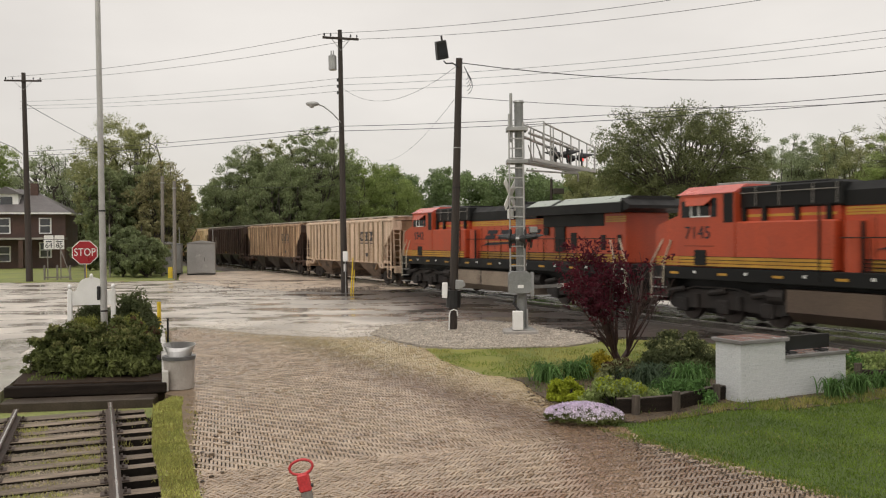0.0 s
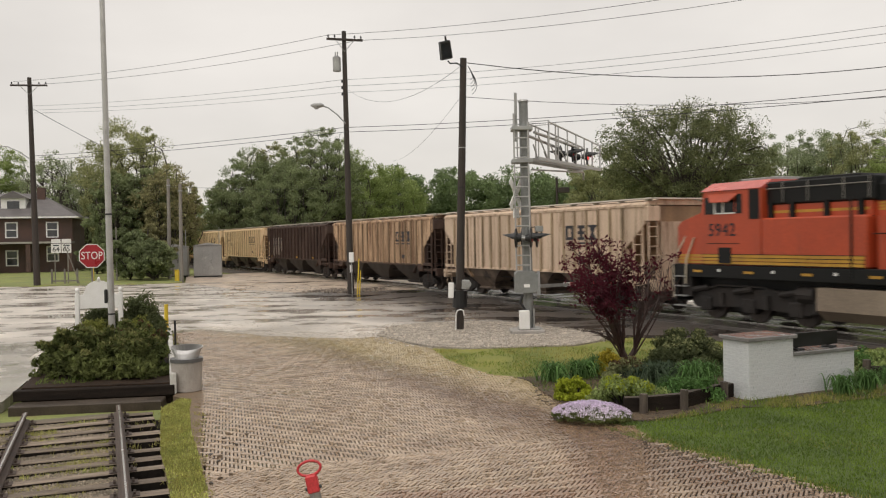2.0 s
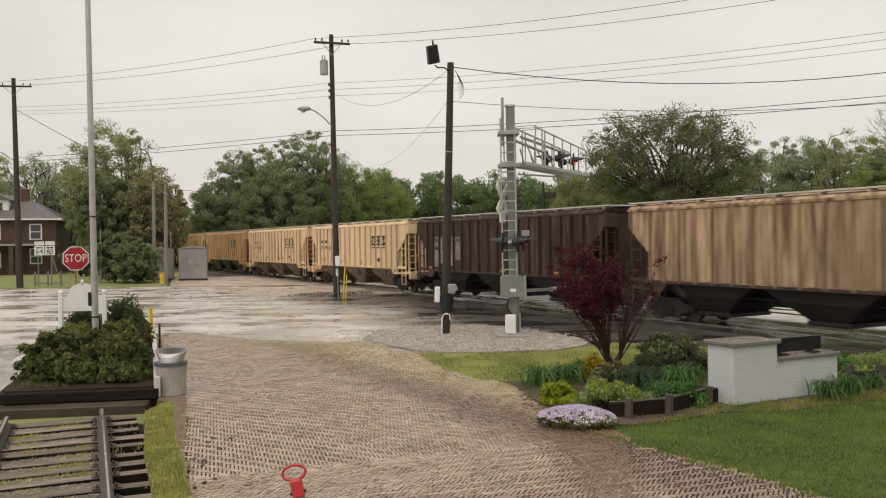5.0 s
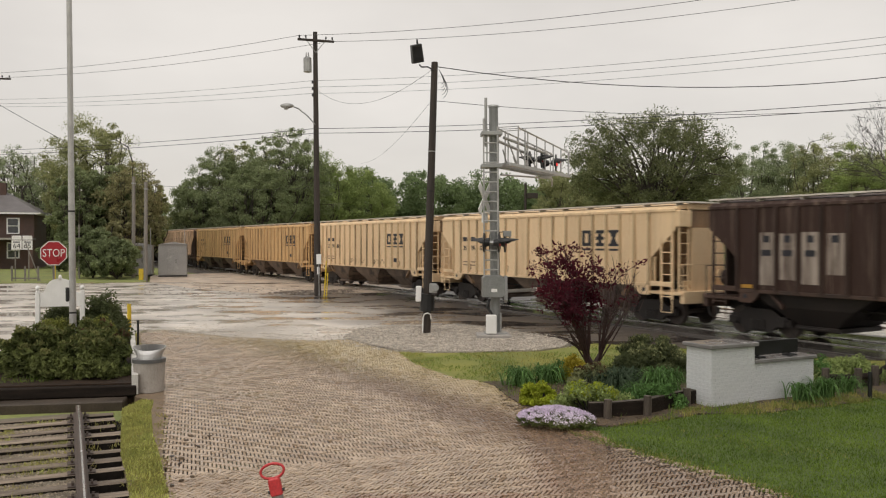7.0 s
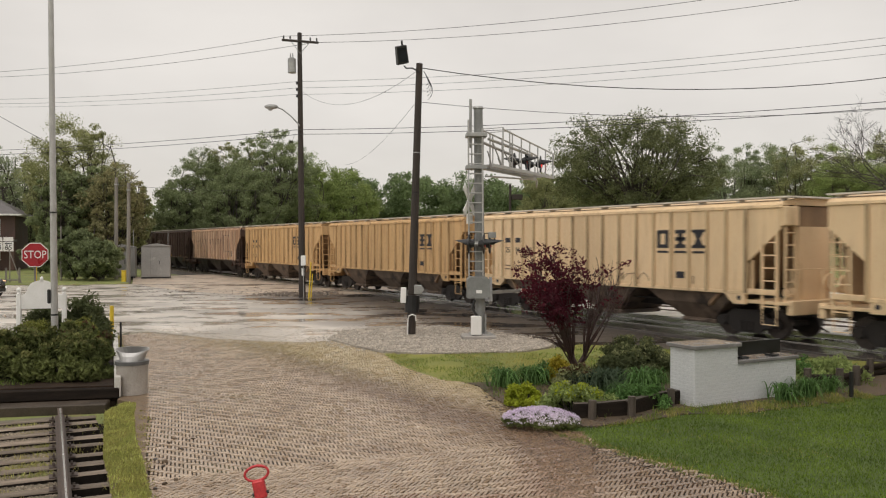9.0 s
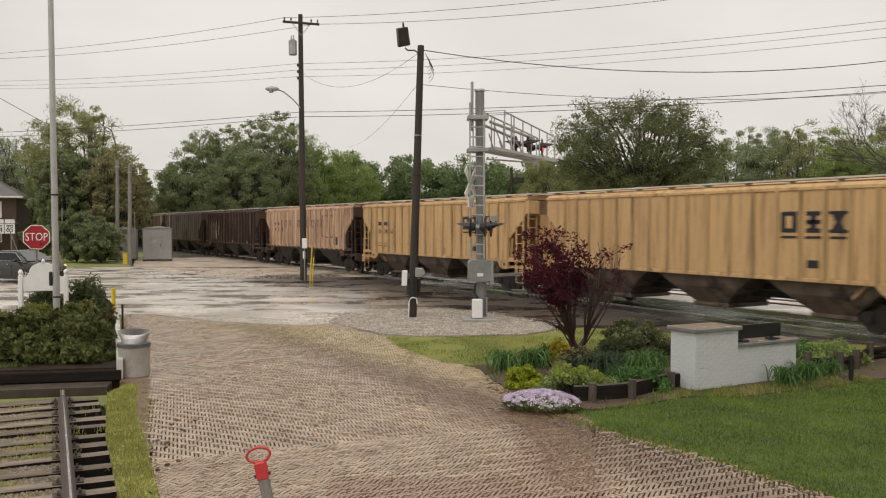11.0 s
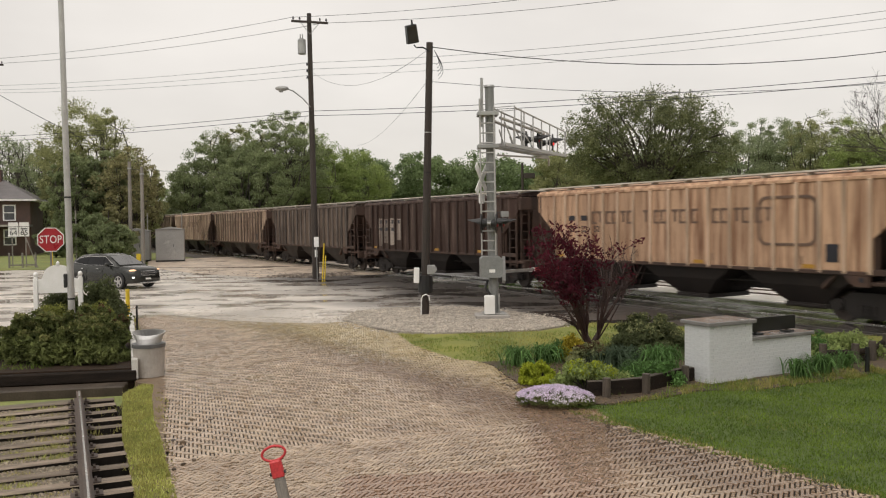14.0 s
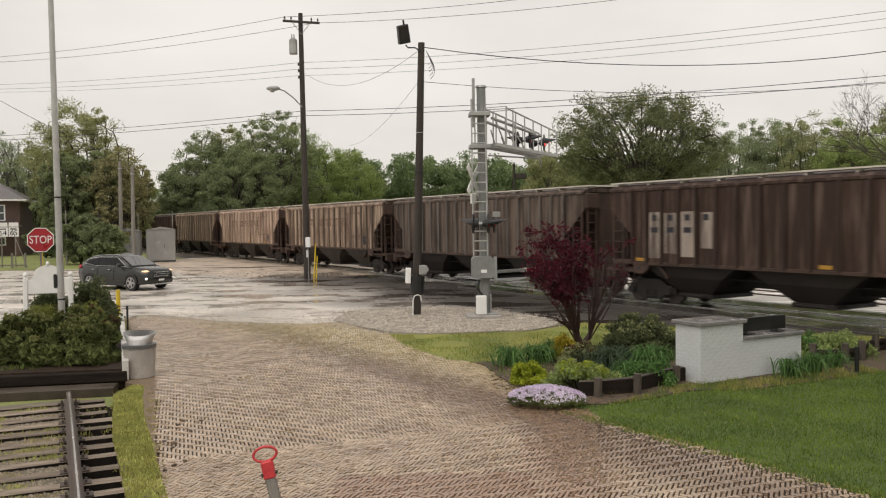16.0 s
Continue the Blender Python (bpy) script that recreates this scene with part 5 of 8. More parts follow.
siding_m = pose(*on_siding(0), 0, 0, 0, math.degrees(SA) + 90)
siding = thing("old_siding_track", "rusty siding rails on weathered exposed ties", "track", siding_m, kind="structure")
for side in (-0.735, 0.735):
    part("rail", prism(B(), [(side + y, 0.155 + z) for y, z in rail_prof], 'x', 6.0, 15.75), M_RAIL, siding)
    part("rail_head_wear", prism(B(), [(side - 0.018, 0.153), (side + 0.006, 0.153), (side + 0.006, 0.1575), (side - 0.018, 0.1575)], 'x', 6.0, 15.74), M_RAILSHINE, siding)
for i in range(18):
    x = 6.2 + i * 0.555
    b = B()
    w = 0.095 + rng.uniform(-0.012, 0.012)
    box(b, -w, w, -1.32 + rng.uniform(-0.04, 0.04), 1.32 + rng.uniform(-0.05, 0.05), -0.19, 0.0, 0.014)
    for v in b.verts:
        v.co.z += 0.012 * noise.noise((v.co.x * 3 + i, v.co.y * 2, 0))
    me = finish("tie", b, M_TIE)
    # weathered tops; the side black is creosote plus painted shade between ties
    me.materials.append(M_CREOSOTE_SHADE)
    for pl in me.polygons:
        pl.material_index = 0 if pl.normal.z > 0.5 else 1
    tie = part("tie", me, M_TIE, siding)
    tie.matrix_basis = pose(x, 0, rng.uniform(-0.015, 0.008), rng.normal(0, 0.4), 0, rng.normal(0, 1.1))
    for side in (-0.735, 0.735):
        b = B()
        box(b, -0.09, 0.09, side - 0.17, side + 0.17, -0.004, 0.012, 0.003)
        for dy in (-0.11, 0.11):
            box(b, -0.05, -0.02, side + dy - 0.015, side + dy + 0.015, 0.01, 0.045)
            box(b, 0.02, 0.05, side + dy - 0.015, side + dy + 0.015, 0.01, 0.045)
        part("tie_plate", b, M_RAIL, tie)
b = B()
box(b, 5.5, 16.1, -0.66, 4.2, -0.3, -0.05)
ob = setting("siding_ballast", b, material("siding_earth", (0.2, 0.17, 0.12), (0.11, 0.095, 0.065), 1.6, (0.6, 0.9), bump=0.6, fine=30), "gravel and grass between the siding ties", "ballast")
ob.matrix_basis = siding_m.copy()
# near-black sheet, painting the shade of the holes beside the tie ends
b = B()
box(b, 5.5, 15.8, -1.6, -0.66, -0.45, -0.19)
ob = setting("siding_ditch", b, M_CREOSOTE_SHADE, "ground beside the tie ends, blackened for the shade in the gaps", "ground")
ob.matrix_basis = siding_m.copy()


def stones(name, poly, n, size, z, mat, label, flat=0.6):
    """Loose stones: small uneven blocks, past counting."""
    p = scatter(poly, n)
    k = len(p)
    base = np.array([(-1, -1, -1), (1, -1, -1), (1, 1, -1), (-1, 1, -1), (-0.7, -0.7, 1), (0.7, -0.7, 1), (0.7, 0.7, 1), (-0.7, 0.7, 1)], float)
    f = np.array([(0, 1, 5, 4), (1, 2, 6, 5), (2, 3, 7, 6), (3, 0, 4, 7), (4, 5, 6, 7)])
    s = size * rng.uniform(0.4, 1.3, (k, 1, 3)) * np.array([1, 1, flat])
    v = base[None] * s * (1 + rng.normal(0, 0.22, (k, 8, 3)))
    a = rng.uniform(0, 2 * np.pi, k)
    c, sn = np.cos(a)[:, None], np.sin(a)[:, None]
    out = np.stack([v[:, :, 0] * c - v[:, :, 1] * sn + p[:, :1], v[:, :, 0] * sn + v[:, :, 1] * c + p[:, 1:], v[:, :, 2] + z], 2)
    return tagged(part(name, quick(name, out.reshape(-1, 3), (np.arange(k)[:, None, None] * 8 + f[None]).reshape(-1, 4), mat), mat), label, "stones", "", "stuff")


def strip_of(fn, s0, s1, o0, o1):
    return [fn(s0, o0), fn(s1, o0), fn(s1, o1), fn(s0, o1)]


stones("siding_gravel", strip_of(on_siding, 6.2, 15.6, -2.3, 0.64), 60000, 0.012, -0.046, material("brown_siding_gravel", (0.4, 0.33, 0.25), (0.2, 0.165, 0.12), 3, (0.4, 0.7), bump=0.2, island=0.4), "pale gravel between the ties")
grass("siding_weeds", strip_of(on_siding, 6.2, 15.6, -2.3, 0.64), 26000, M_BLADE_DRY, "grass growing between the ties", 0.035, -0.045, patchy(0.9, -0.05, 11.0))
grass("siding_weeds_dry", strip_of(on_siding, 11, 15.8, -2.0, 1.4), 4000, M_BLADE_DRY, "yellow weeds by the end of the siding", 0.07, -0.04, patchy(1.1, 0.1, 15.0))
grass("siding_tufts", strip_of(on_siding, 6.2, 15.6, -2.3, 0.64), 70000, M_BLADE_PALE, "green tufts between the ties", 0.04, -0.045, patchy(1.3, 0.06, 61.0))
stones("patch_gravel", gravel_edge, 26000, 0.022, 0.035, M_STONE, "pale gravel round the signal mast")
stones("main_ballast_stones", strip_of(on_line, 8, 85, -3.0, -1.35), 22000, 0.04, -0.07, material("dark_ballast_stone", (0.13, 0.11, 0.1), (0.06, 0.05, 0.045), 3, (0.4, 0.7), bump=0.2, island=0.5), "dark wet ballast stones beside the rail")
M_RUBBLE = material("dark_rubble_stone", (0.26, 0.215, 0.175), (0.11, 0.09, 0.073), 3, (0.4, 0.7), bump=0.2, island=0.5)
stones("rubble", [(-8.6, 48.2), (-5.6, 47.0), (-3.6, 48.6), (-4.0, 51.0), (-7.2, 50.6)], 620, 0.06, 0.015, M_RUBBLE, "dark broken stone round the foot of the pole", 0.8)
stones("strewn_rubble", [(-17.4, 50.8), (-13.5, 45.4), (-8.5, 45.8), (-3.0, 46.6), (-2.4, 50.5), (-6.0, 53.0), (-15.5, 55.5)], 420, 0.04, 0.01, M_RUBBLE, "broken stone and clods strewn over the lot", 0.6)
stones("yard_top_grit", [(-8.9, 27.6), (-6.2, 25.9), (-4.4, 25.1), (-2.9, 24.7), (-2.4, 26.2), (-4.5, 27.2), (-6.0, 28.2), (-8.6, 29.6)], 7000, 0.012, 0.0, M_STONE, "grit strewn where the bricks meet the asphalt")
stones("lot_stones", [(-3.5, 25.2), (-8.0, 27.3), (-8.5, 31), (-2.5, 29)], 900, 0.02, 0.0, M_STONE, "scattered stones on the asphalt edge")
M_WASH = material("washed_brown_earth", (0.24, 0.155, 0.09), (0.13, 0.082, 0.048), 4, (0.35, 0.6), island=0.5)
M_LITTER = material("wet_leaf_litter", (0.10, 0.065, 0.035), (0.045, 0.03, 0.018), 5, (0.4, 0.6), island=0.5)
stones("yard_leaf_litter", [(-2.6, 8.3), (-2.2, 8.3), (-2.85, 10.2), (-4.1, 14.2), (-4.8, 16.2), (-5.0, 16.2), (-4.35, 14.4), (-3.1, 10.3)], 3200, 0.011, -0.004, M_WASH, "brown wet litter along the brick edge", 0.3)
stones("yard_clods", [(-2.7, 8.8), (-1.9, 8.8), (-3.2, 13.0), (-3.9, 13.2)], 34, 0.034, 0.006, M_LITTER, "scattered dark clods on the bricks", 0.5)
stones("lawn_edge_dirt", [(1.9, 13.4), (2.65, 12.7), (3.2, 11.6), (4.3, 9.8), (5.1, 8.3), (4.7, 8.3), (3.9, 9.8), (2.75, 11.6), (2.1, 12.7), (1.5, 13.4)], 9000, 0.013, 0.0, M_LITTER, "washed brown earth along the lawn edge", 0.3)

stones("washed_earth", [(1.75, 13.9), (2.9, 13.1), (2.75, 12.0), (2.5, 10.8), (2.5, 9.2), (1.7, 9.2), (1.8, 11.0)], 15000, 0.012, -0.003, M_WASH, "brown earth washed over the bricks", 0.3)
stones("gravel_spill", [(-3.2, 25.6), (-2.2, 29.5), (1.5, 30.2), (3.2, 29.0), (5.2, 25.0), (4.4, 23.4), (0.4, 22.3), (-0.8, 22.6)], 3500, 0.018, 0.006, M_STONE, "gravel strewn past the edge of the patch")

# ---- trees ----
def leaf_material(name, c, c2, var=0.35):
    m = material(name, c, c2, 0.35, (0.55, 0.75), bump=0, fine=3.0, island=var, spec=0.2)
    return see_through(m, 0.5)


L_OAK = leaf_material("oak_young_leaves", (0.235, 0.25, 0.125), (0.16, 0.18, 0.09))
L_FAR = leaf_material("far_wood_leaves", (0.25, 0.32, 0.155), (0.18, 0.24, 0.11))
L_FRESH = leaf_material("fresh_spring_leaves", (0.37, 0.44, 0.17), (0.27, 0.335, 0.12))
L_DARK = leaf_material("dark_leaves", (0.15, 0.17, 0.08), (0.1, 0.12, 0.055))
L_MID = leaf_material("soft_mid_leaves", (0.31, 0.355, 0.185), (0.215, 0.255, 0.13))
L_OLIVE = leaf_material("olive_young_leaves", (0.38, 0.39, 0.19), (0.28, 0.295, 0.14))
L_BROWN = leaf_material("budding_brown_leaves", (0.35, 0.32, 0.165), (0.26, 0.25, 0.125))
# distance haze is put into this leaf colour as paleness
L_PALE = leaf_material("haze_paled_leaves", (0.34, 0.38, 0.22), (0.27, 0.32, 0.18))
L_RED = leaf_material("dark_red_maple_leaves", (0.13, 0.02, 0.035), (0.06, 0.012, 0.02))
L_AZALEA = leaf_material("azalea_leaves", (0.2, 0.225, 0.08), (0.08, 0.1, 0.034), 0.55)
L_AZTIP = leaf_material("azalea_leaf_tips", (0.29, 0.285, 0.115), (0.17, 0.175, 0.065), 0.5)
L_BOX = leaf_material("boxwood_leaves", (0.3, 0.31, 0.085), (0.18, 0.2, 0.05), 0.4)
L_BRONZE = leaf_material("bronze_leaf_tips", (0.17, 0.095, 0.055), (0.11, 0.07, 0.04), 0.4)
L_LIME = leaf_material("lime_leaves", (0.5, 0.54, 0.06), (0.32, 0.38, 0.04))
L_GOLD = leaf_material("golden_leaves", (0.6, 0.47, 0.05), (0.4, 0.34, 0.05))
L_LILY = leaf_material("daylily_leaves", (0.17, 0.3, 0.095), (0.08, 0.16, 0.045), 0.5)
L_BLUE = leaf_material("blue_green_leaves", (0.10, 0.14, 0.085), (0.06, 0.09, 0.05))
L_PHLOX = leaf_material("lilac_phlox_petals", (0.95, 0.89, 0.95), (0.78, 0.66, 0.84), 0.3)
M_BARK = material("grey_brown_bark", (0.085, 0.07, 0.058), (0.045, 0.037, 0.03), 2.5, (0.6, 0.85), bump=0.7, fine=14, stretch=(4, 4, 0.8))
M_REDBARK = material("dark_red_bark", (0.075, 0.04, 0.035), (0.04, 0.022, 0.02), 4, (0.45, 0.65), bump=0.4, fine=30, stretch=(4, 4, 0.8))


def leaves(centres, radii, per, size, flat=0.75):
    """Leaf slips gathered round clump centres."""
    c = np.repeat(centres, per, 0)
    r = np.repeat(radii, per)[:, None]
    k = len(c)
    d = rng.normal(0, 1, (k, 3))
    d /= np.linalg.norm(d, axis=1, keepdims=True)
    p = c + d * r * (rng.uniform(0, 1, (k, 1)) ** 0.45) * np.array([1, 1, flat])
    a = rng.normal(0, 1, (k, 3))
    a /= np.linalg.norm(a, axis=1, keepdims=True)
    b = np.cross(a, rng.normal(0, 1, (k, 3)))
    b /= np.linalg.norm(b, axis=1, keepdims=True) + 1e-9
    s = size * rng.uniform(0.5, 1.25, (k, 1))
    n = np.cross(a, b) * s * 0.18
    v = np.stack([p - a * s, p + b * s * 0.45 + n, p + a * s, p - b * s * 0.45 + n], 1).reshape(-1, 3)
    return v, np.arange(k * 4).reshape(k, 4)


def feathery(centres, radii, per, size):
    """Small three-cornered leaves, thick at each clump's heart and thinning outwards."""
    c = np.repeat(centres, per, 0)
    r = np.repeat(radii, per)[:, None]
    k = len(c)
    d = rng.normal(0, 1, (k, 3))
    d /= np.linalg.norm(d, axis=1, keepdims=True)
    p = c + d * r * (rng.uniform(0, 1, (k, 1)) ** 0.62) * np.array([1, 1, 0.7])
    a = rng.normal(0, 1, (k, 3))
    a /= np.linalg.norm(a, axis=1, keepdims=True)
    b = np.cross(a, rng.normal(0, 1, (k, 3)))
    b /= np.linalg.norm(b, axis=1, keepdims=True) + 1e-9
    s = size * rng.uniform(0.5, 1.35, (k, 1))
    v = np.stack([p - a * s, p + a * s * 0.6 + b * s * 0.6, p + a * s * 0.6 - b * s * 0.6], 1).reshape(-1, 3)
    return v, np.arange(k * 3).reshape(k, 3)


def limb(b, p0, p1, r0, r1, sway, n=5, sides=6):
    """A bent, tapering limb."""
    p0, p1 = Vector(p0), Vector(p1)
    side = Vector(rng.normal(0, 1, 3)) * sway * (p1 - p0).length
    pts = [p0.lerp(p1, t) + side * math.sin(math.pi * t) + Vector((0, 0, 0.12 * (p1 - p0).length * math.sin(math.pi * t))) for t in np.linspace(0, 1, n)]
    for i in range(n - 1):
        t0, t1 = i / (n - 1), (i + 1) / (n - 1)
        rod(b, pts[i], pts[i + 1], r0 + (r1 - r0) * t0, r0 + (r1 - r0) * t1, sides)
    return pts


def tree(name, label, x, y, height, width, mat, clumps=230, per=175, leaf=0.115, clear=0.18, trunk=0.28, top=0.5, sparse=1.0, depth=None, twigs=1, limbs=60, puff=0.076):
    ob = thing(name, label, "tree", pose(x, y, -0.2), "trees")
    b = B()
    fork = height * (clear + 0.12)
    rod(b, (0, 0, -0.3), (0.1, 0, fork), trunk, trunk * 0.75, 10)
    zc, rz = height * (clear + (1 - clear) * 0.52), height * (1 - clear) * 0.5
    d = rng.normal(0, 1, (clumps, 3))
    d /= np.linalg.norm(d, axis=1, keepdims=True)
    rad = rng.uniform(0.35, 1.0, (clumps, 1)) ** 0.55
    wob = 1 + 0.22 * np.array([noise.noise((v[0] * 1.7 + x, v[1] * 1.7 + y, v[2] * 1.7)) for v in d])[:, None]
    c = d * rad * wob * np.array([width / 2, (depth or width) / 2, rz]) * 0.86
    c[:, 2] = np.where(c[:, 2] < 0, c[:, 2] * 0.9, c[:, 2]) + zc
    r = rng.uniform(0.5, 1.5, clumps) * width * puff
    for k in range(min(clumps, limbs)):
        start = (0.05, 0, fork * rng.uniform(0.7, 1.0))
        pts = limb(b, start, c[k], trunk * rng.uniform(0.28, 0.5), 0.03, 0.1, 5, 5)
        for q in range(twigs):
            o = pts[3].lerp(pts[4], rng.uniform(0, 1))
            e = o + Vector(rng.normal(0, 1, 3)) * min(width, 8) * 0.05 + Vector((0, 0, min(width, 8) * 0.03))
            rod(b, o, e, 0.03, 0.012, 4)
    part("trunk", b, M_BARK, ob)
    if mat:
        v, f = feathery(c, r, int(per * sparse), leaf)
        part("crown", quick("crown", v, f, mat), mat, ob)
    return ob


def twig_mesh(name, segs, mat):
    """Many three-sided tapering twigs in one mesh; each row is start, end, two radii."""
    q = np.array(segs)
    p0, p1, r0, r1 = q[:, 0:3], q[:, 3:6], q[:, 6:7], q[:, 7:8]
    d = p1 - p0
    d /= np.linalg.norm(d, axis=1, keepdims=True) + 1e-9
    u = np.cross(d, np.where(np.abs(d[:, 2:3]) > 0.9, np.array([[1.0, 0, 0]]), np.array([[0, 0, 1.0]])))
    u /= np.linalg.norm(u, axis=1, keepdims=True) + 1e-9
    w = np.cross(d, u)
    v = []
    for p, r in ((p0, r0), (p1, r1)):
        for k in range(3):
            v.append(p + (u * math.cos(k * 2.0944) + w * math.sin(k * 2.0944)) * r)
    v = np.stack(v, 1).reshape(-1, 3)
    f = np.array([(0, 1, 4, 3), (1, 2, 5, 4), (2, 0, 3, 5)])
    return quick(name, v, (np.arange(len(q))[:, None, None] * 6 + f[None]).reshape(-1, 4), mat)


def bare_tree(label, x, y, height, deep=6):
    ob = thing("bare_tree", label, "tree", pose(x, y, -0.2), "trees")
    b = B()
    rod(b, (0, 0, -0.3), (0, 0, height * 0.34), 0.35, 0.24, 9)
    part("trunk", b, M_BARK, ob)
    segs = []

    def grow(p, d, length, r, level):
        e = p + d * length
        mid = p.lerp(e, 0.5) + Vector(rng.normal(0, 0.06, 3)) * length
        segs.append((*p, *mid, r, r * 0.8))
        segs.append((*mid, *e, r * 0.8, r * 0.55))
        if level >= deep:
            return
        for k in range(3):
            nd = (d + Vector(rng.normal(0, 0.5, 3))).normalized()
            nd.z = max(nd.z, -0.1) * 0.9 + 0.14
            grow(mid.lerp(e, rng.uniform(0.1, 1)), nd.normalized(), length * rng.uniform(0.55, 0.8), max(r * 0.56, 0.014), level + 1)
    for k in range(8):
        t = k * 0.8 + rng.uniform(-0.3, 0.3)
        grow(Vector((0, 0, height * rng.uniform(0.22, 0.34))), Vector((math.cos(t) * 0.7, math.sin(t) * 0.7, rng.uniform(0.4, 1.1))).normalized(), height * 0.28, 0.13, 1)
    part("crown", twig_mesh("crown", segs, M_BARK), M_BARK, ob)
    return ob


def at(px, d):
    """Plan point d metres off on the bearing px, as tangent to the right of straight ahead."""
    return px * d, d


for nm, lab, tx, d, h, w, mt, kw in (
    ("tree", "fresh green broadleaf tree behind the house", -0.545, 112, 17.0, 11, L_FRESH, {}),
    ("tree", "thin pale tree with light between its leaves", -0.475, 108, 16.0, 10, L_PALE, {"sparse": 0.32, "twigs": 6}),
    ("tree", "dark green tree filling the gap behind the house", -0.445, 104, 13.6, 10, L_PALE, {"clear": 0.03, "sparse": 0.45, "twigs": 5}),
    ("tree", "tall tree with feathery olive crown", -0.382, 98, 18.2, 14, L_OLIVE, {"sparse": 1.0, "twigs": 3, "puff": 0.07}),
    ("tree", "tall fresh green tree at the road", -0.405, 94, 12.8, 8, L_OLIVE, {"clear": 0.1, "sparse": 0.8, "puff": 0.062, "twigs": 3}),
    ("tree", "dense dark green tree at the road edge", -0.40, 74, 9.8, 6.0, L_MID, {"clear": 0.02, "trunk": 0.16, "puff": 0.06, "twigs": 3}),
    ("tree", "green tree with young leaves, dense low crown", -0.36, 76, 10.4, 6.5, L_MID, {"clear": 0.04, "trunk": 0.16, "sparse": 0.8, "puff": 0.06, "twigs": 3}),
    ("tree", "brownish budding tree at the road edge", -0.343, 75, 10.4, 7.0, L_BROWN, {"clear": 0.02, "trunk": 0.16, "twigs": 5, "sparse": 0.45}),
    ("shrub", "dark green roadside shrub", -0.385, 67, 4.3, 4.6, L_MID, {"clear": 0.0, "trunk": 0.1, "clumps": 110}),
    ("shrub", "broad green roadside shrub", -0.357, 65.5, 3.6, 4.2, L_MID, {"clear": 0.0, "trunk": 0.1, "clumps": 110}),
    ("shrub", "brown-stemmed shrub by the poles", -0.352, 69, 5.2, 3.4, L_BROWN, {"clear": 0.0, "trunk": 0.1, "clumps": 90, "twigs": 3}),
    ("tree", "thin budding tree beside the line", -0.318, 82, 9.6, 4.6, L_OLIVE, {"sparse": 0.4, "clear": 0.1, "trunk": 0.14, "twigs": 4}),
    ("shrub", "low garden shrub by the brick house", -0.425, 82, 3.6, 4.0, L_MID, {"clear": 0.0, "trunk": 0.1, "clumps": 110}),
    ("tree", "low dark tree beside the line", -0.258, 108, 11.8, 9.5, L_MID, {"clear": 0.03}),
    ("tree", "round green tree behind the train", -0.232, 112, 16.0, 13.0, L_MID, {"clear": 0.03, "clumps": 360, "sparse": 0.9, "puff": 0.055}),
    ("tree", "tall tree with bare twigs at its top", -0.198, 116, 18.4, 13.0, L_OLIVE, {"clear": 0.05, "clumps": 330, "sparse": 0.55, "twigs": 8, "puff": 0.05, "limbs": 110}),
    ("tree", "tall dark green tree behind the train", -0.155, 114, 19.2, 16.0, L_MID, {"clear": 0.05, "twigs": 6, "clumps": 380, "sparse": 0.85, "puff": 0.05, "limbs": 110}),
    ("tree", "dense green tree behind the train", -0.19, 106, 13.8, 13.0, L_MID, {"clear": 0.0, "clumps": 360, "sparse": 0.9, "puff": 0.055}),
    ("tree", "green tree behind the utility pole", -0.115, 120, 16.2, 12.5, L_FRESH, {"clear": 0.03, "sparse": 1.3}),
    ("tree", "green tree in the far row", -0.065, 126, 14.6, 12.0, L_FRESH, {"clear": 0.0, "sparse": 1.4}),
    ("tree", "low olive tree beyond the tracks", 0.18, 112, 13.2, 11.0, L_OLIVE, {"clear": 0.02, "sparse": 1.3}),
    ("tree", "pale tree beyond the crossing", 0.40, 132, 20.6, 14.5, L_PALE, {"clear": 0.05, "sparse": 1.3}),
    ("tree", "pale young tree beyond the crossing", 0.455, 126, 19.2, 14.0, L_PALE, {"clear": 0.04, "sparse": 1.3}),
    ("tree", "olive tree with thin top beyond the crossing", 0.50, 118, 19.6, 14.0, L_OLIVE, {"clear": 0.04, "sparse": 1.1, "twigs": 4}),
    ("tree", "fresh green tree beyond the crossing", 0.545, 110, 16.6, 13.5, L_FRESH, {"clear": 0.03, "sparse": 1.3}),
    ("tree", "green tree at the edge of the wood", 0.60, 112, 19.6, 14.0, L_OLIVE, {"clear": 0.04}),
):
    tree(nm, lab, *at(tx, d), h, w, mt, **kw)
tree("oak_tree", "broad spreading tree with open olive crown and dark limbs", *at(0.287, 100), 19.7, 24.4, L_OAK, clumps=460, per=165, leaf=0.13, clear=0.2, trunk=0.5, depth=13, twigs=3, limbs=110, puff=0.053)
bare_tree("leafless tree with dark spreading twigs", *at(0.625, 96), 23.0)
bare_tree("tall tree still bare at its top behind the train", *at(-0.178, 116), 18.4, 5)
bare_tree("thin leafless tree behind the brick house", *at(-0.47, 112), 16.5, 5)

# the far woods: one hedge of many crowns, past counting
fx = np.concatenate([np.linspace(-150, 170, 120), np.linspace(-24, 44, 90)])
fy = np.concatenate([rng.uniform(175, 215, 120), rng.uniform(140, 162, 90)])
fh = np.concatenate([rng.uniform(9, 14, 120), rng.uniform(11.8, 15.0, 90)])
cs, rs = [], []
for x, y, h in zip(fx, fy, fh):
    for k in range(13):
        cs.append((x + rng.normal(0, 2.4), y + rng.normal(0, 1.5), h * rng.uniform(0.12, 1.0)))
        rs.append(rng.uniform(1.1, 2.2))
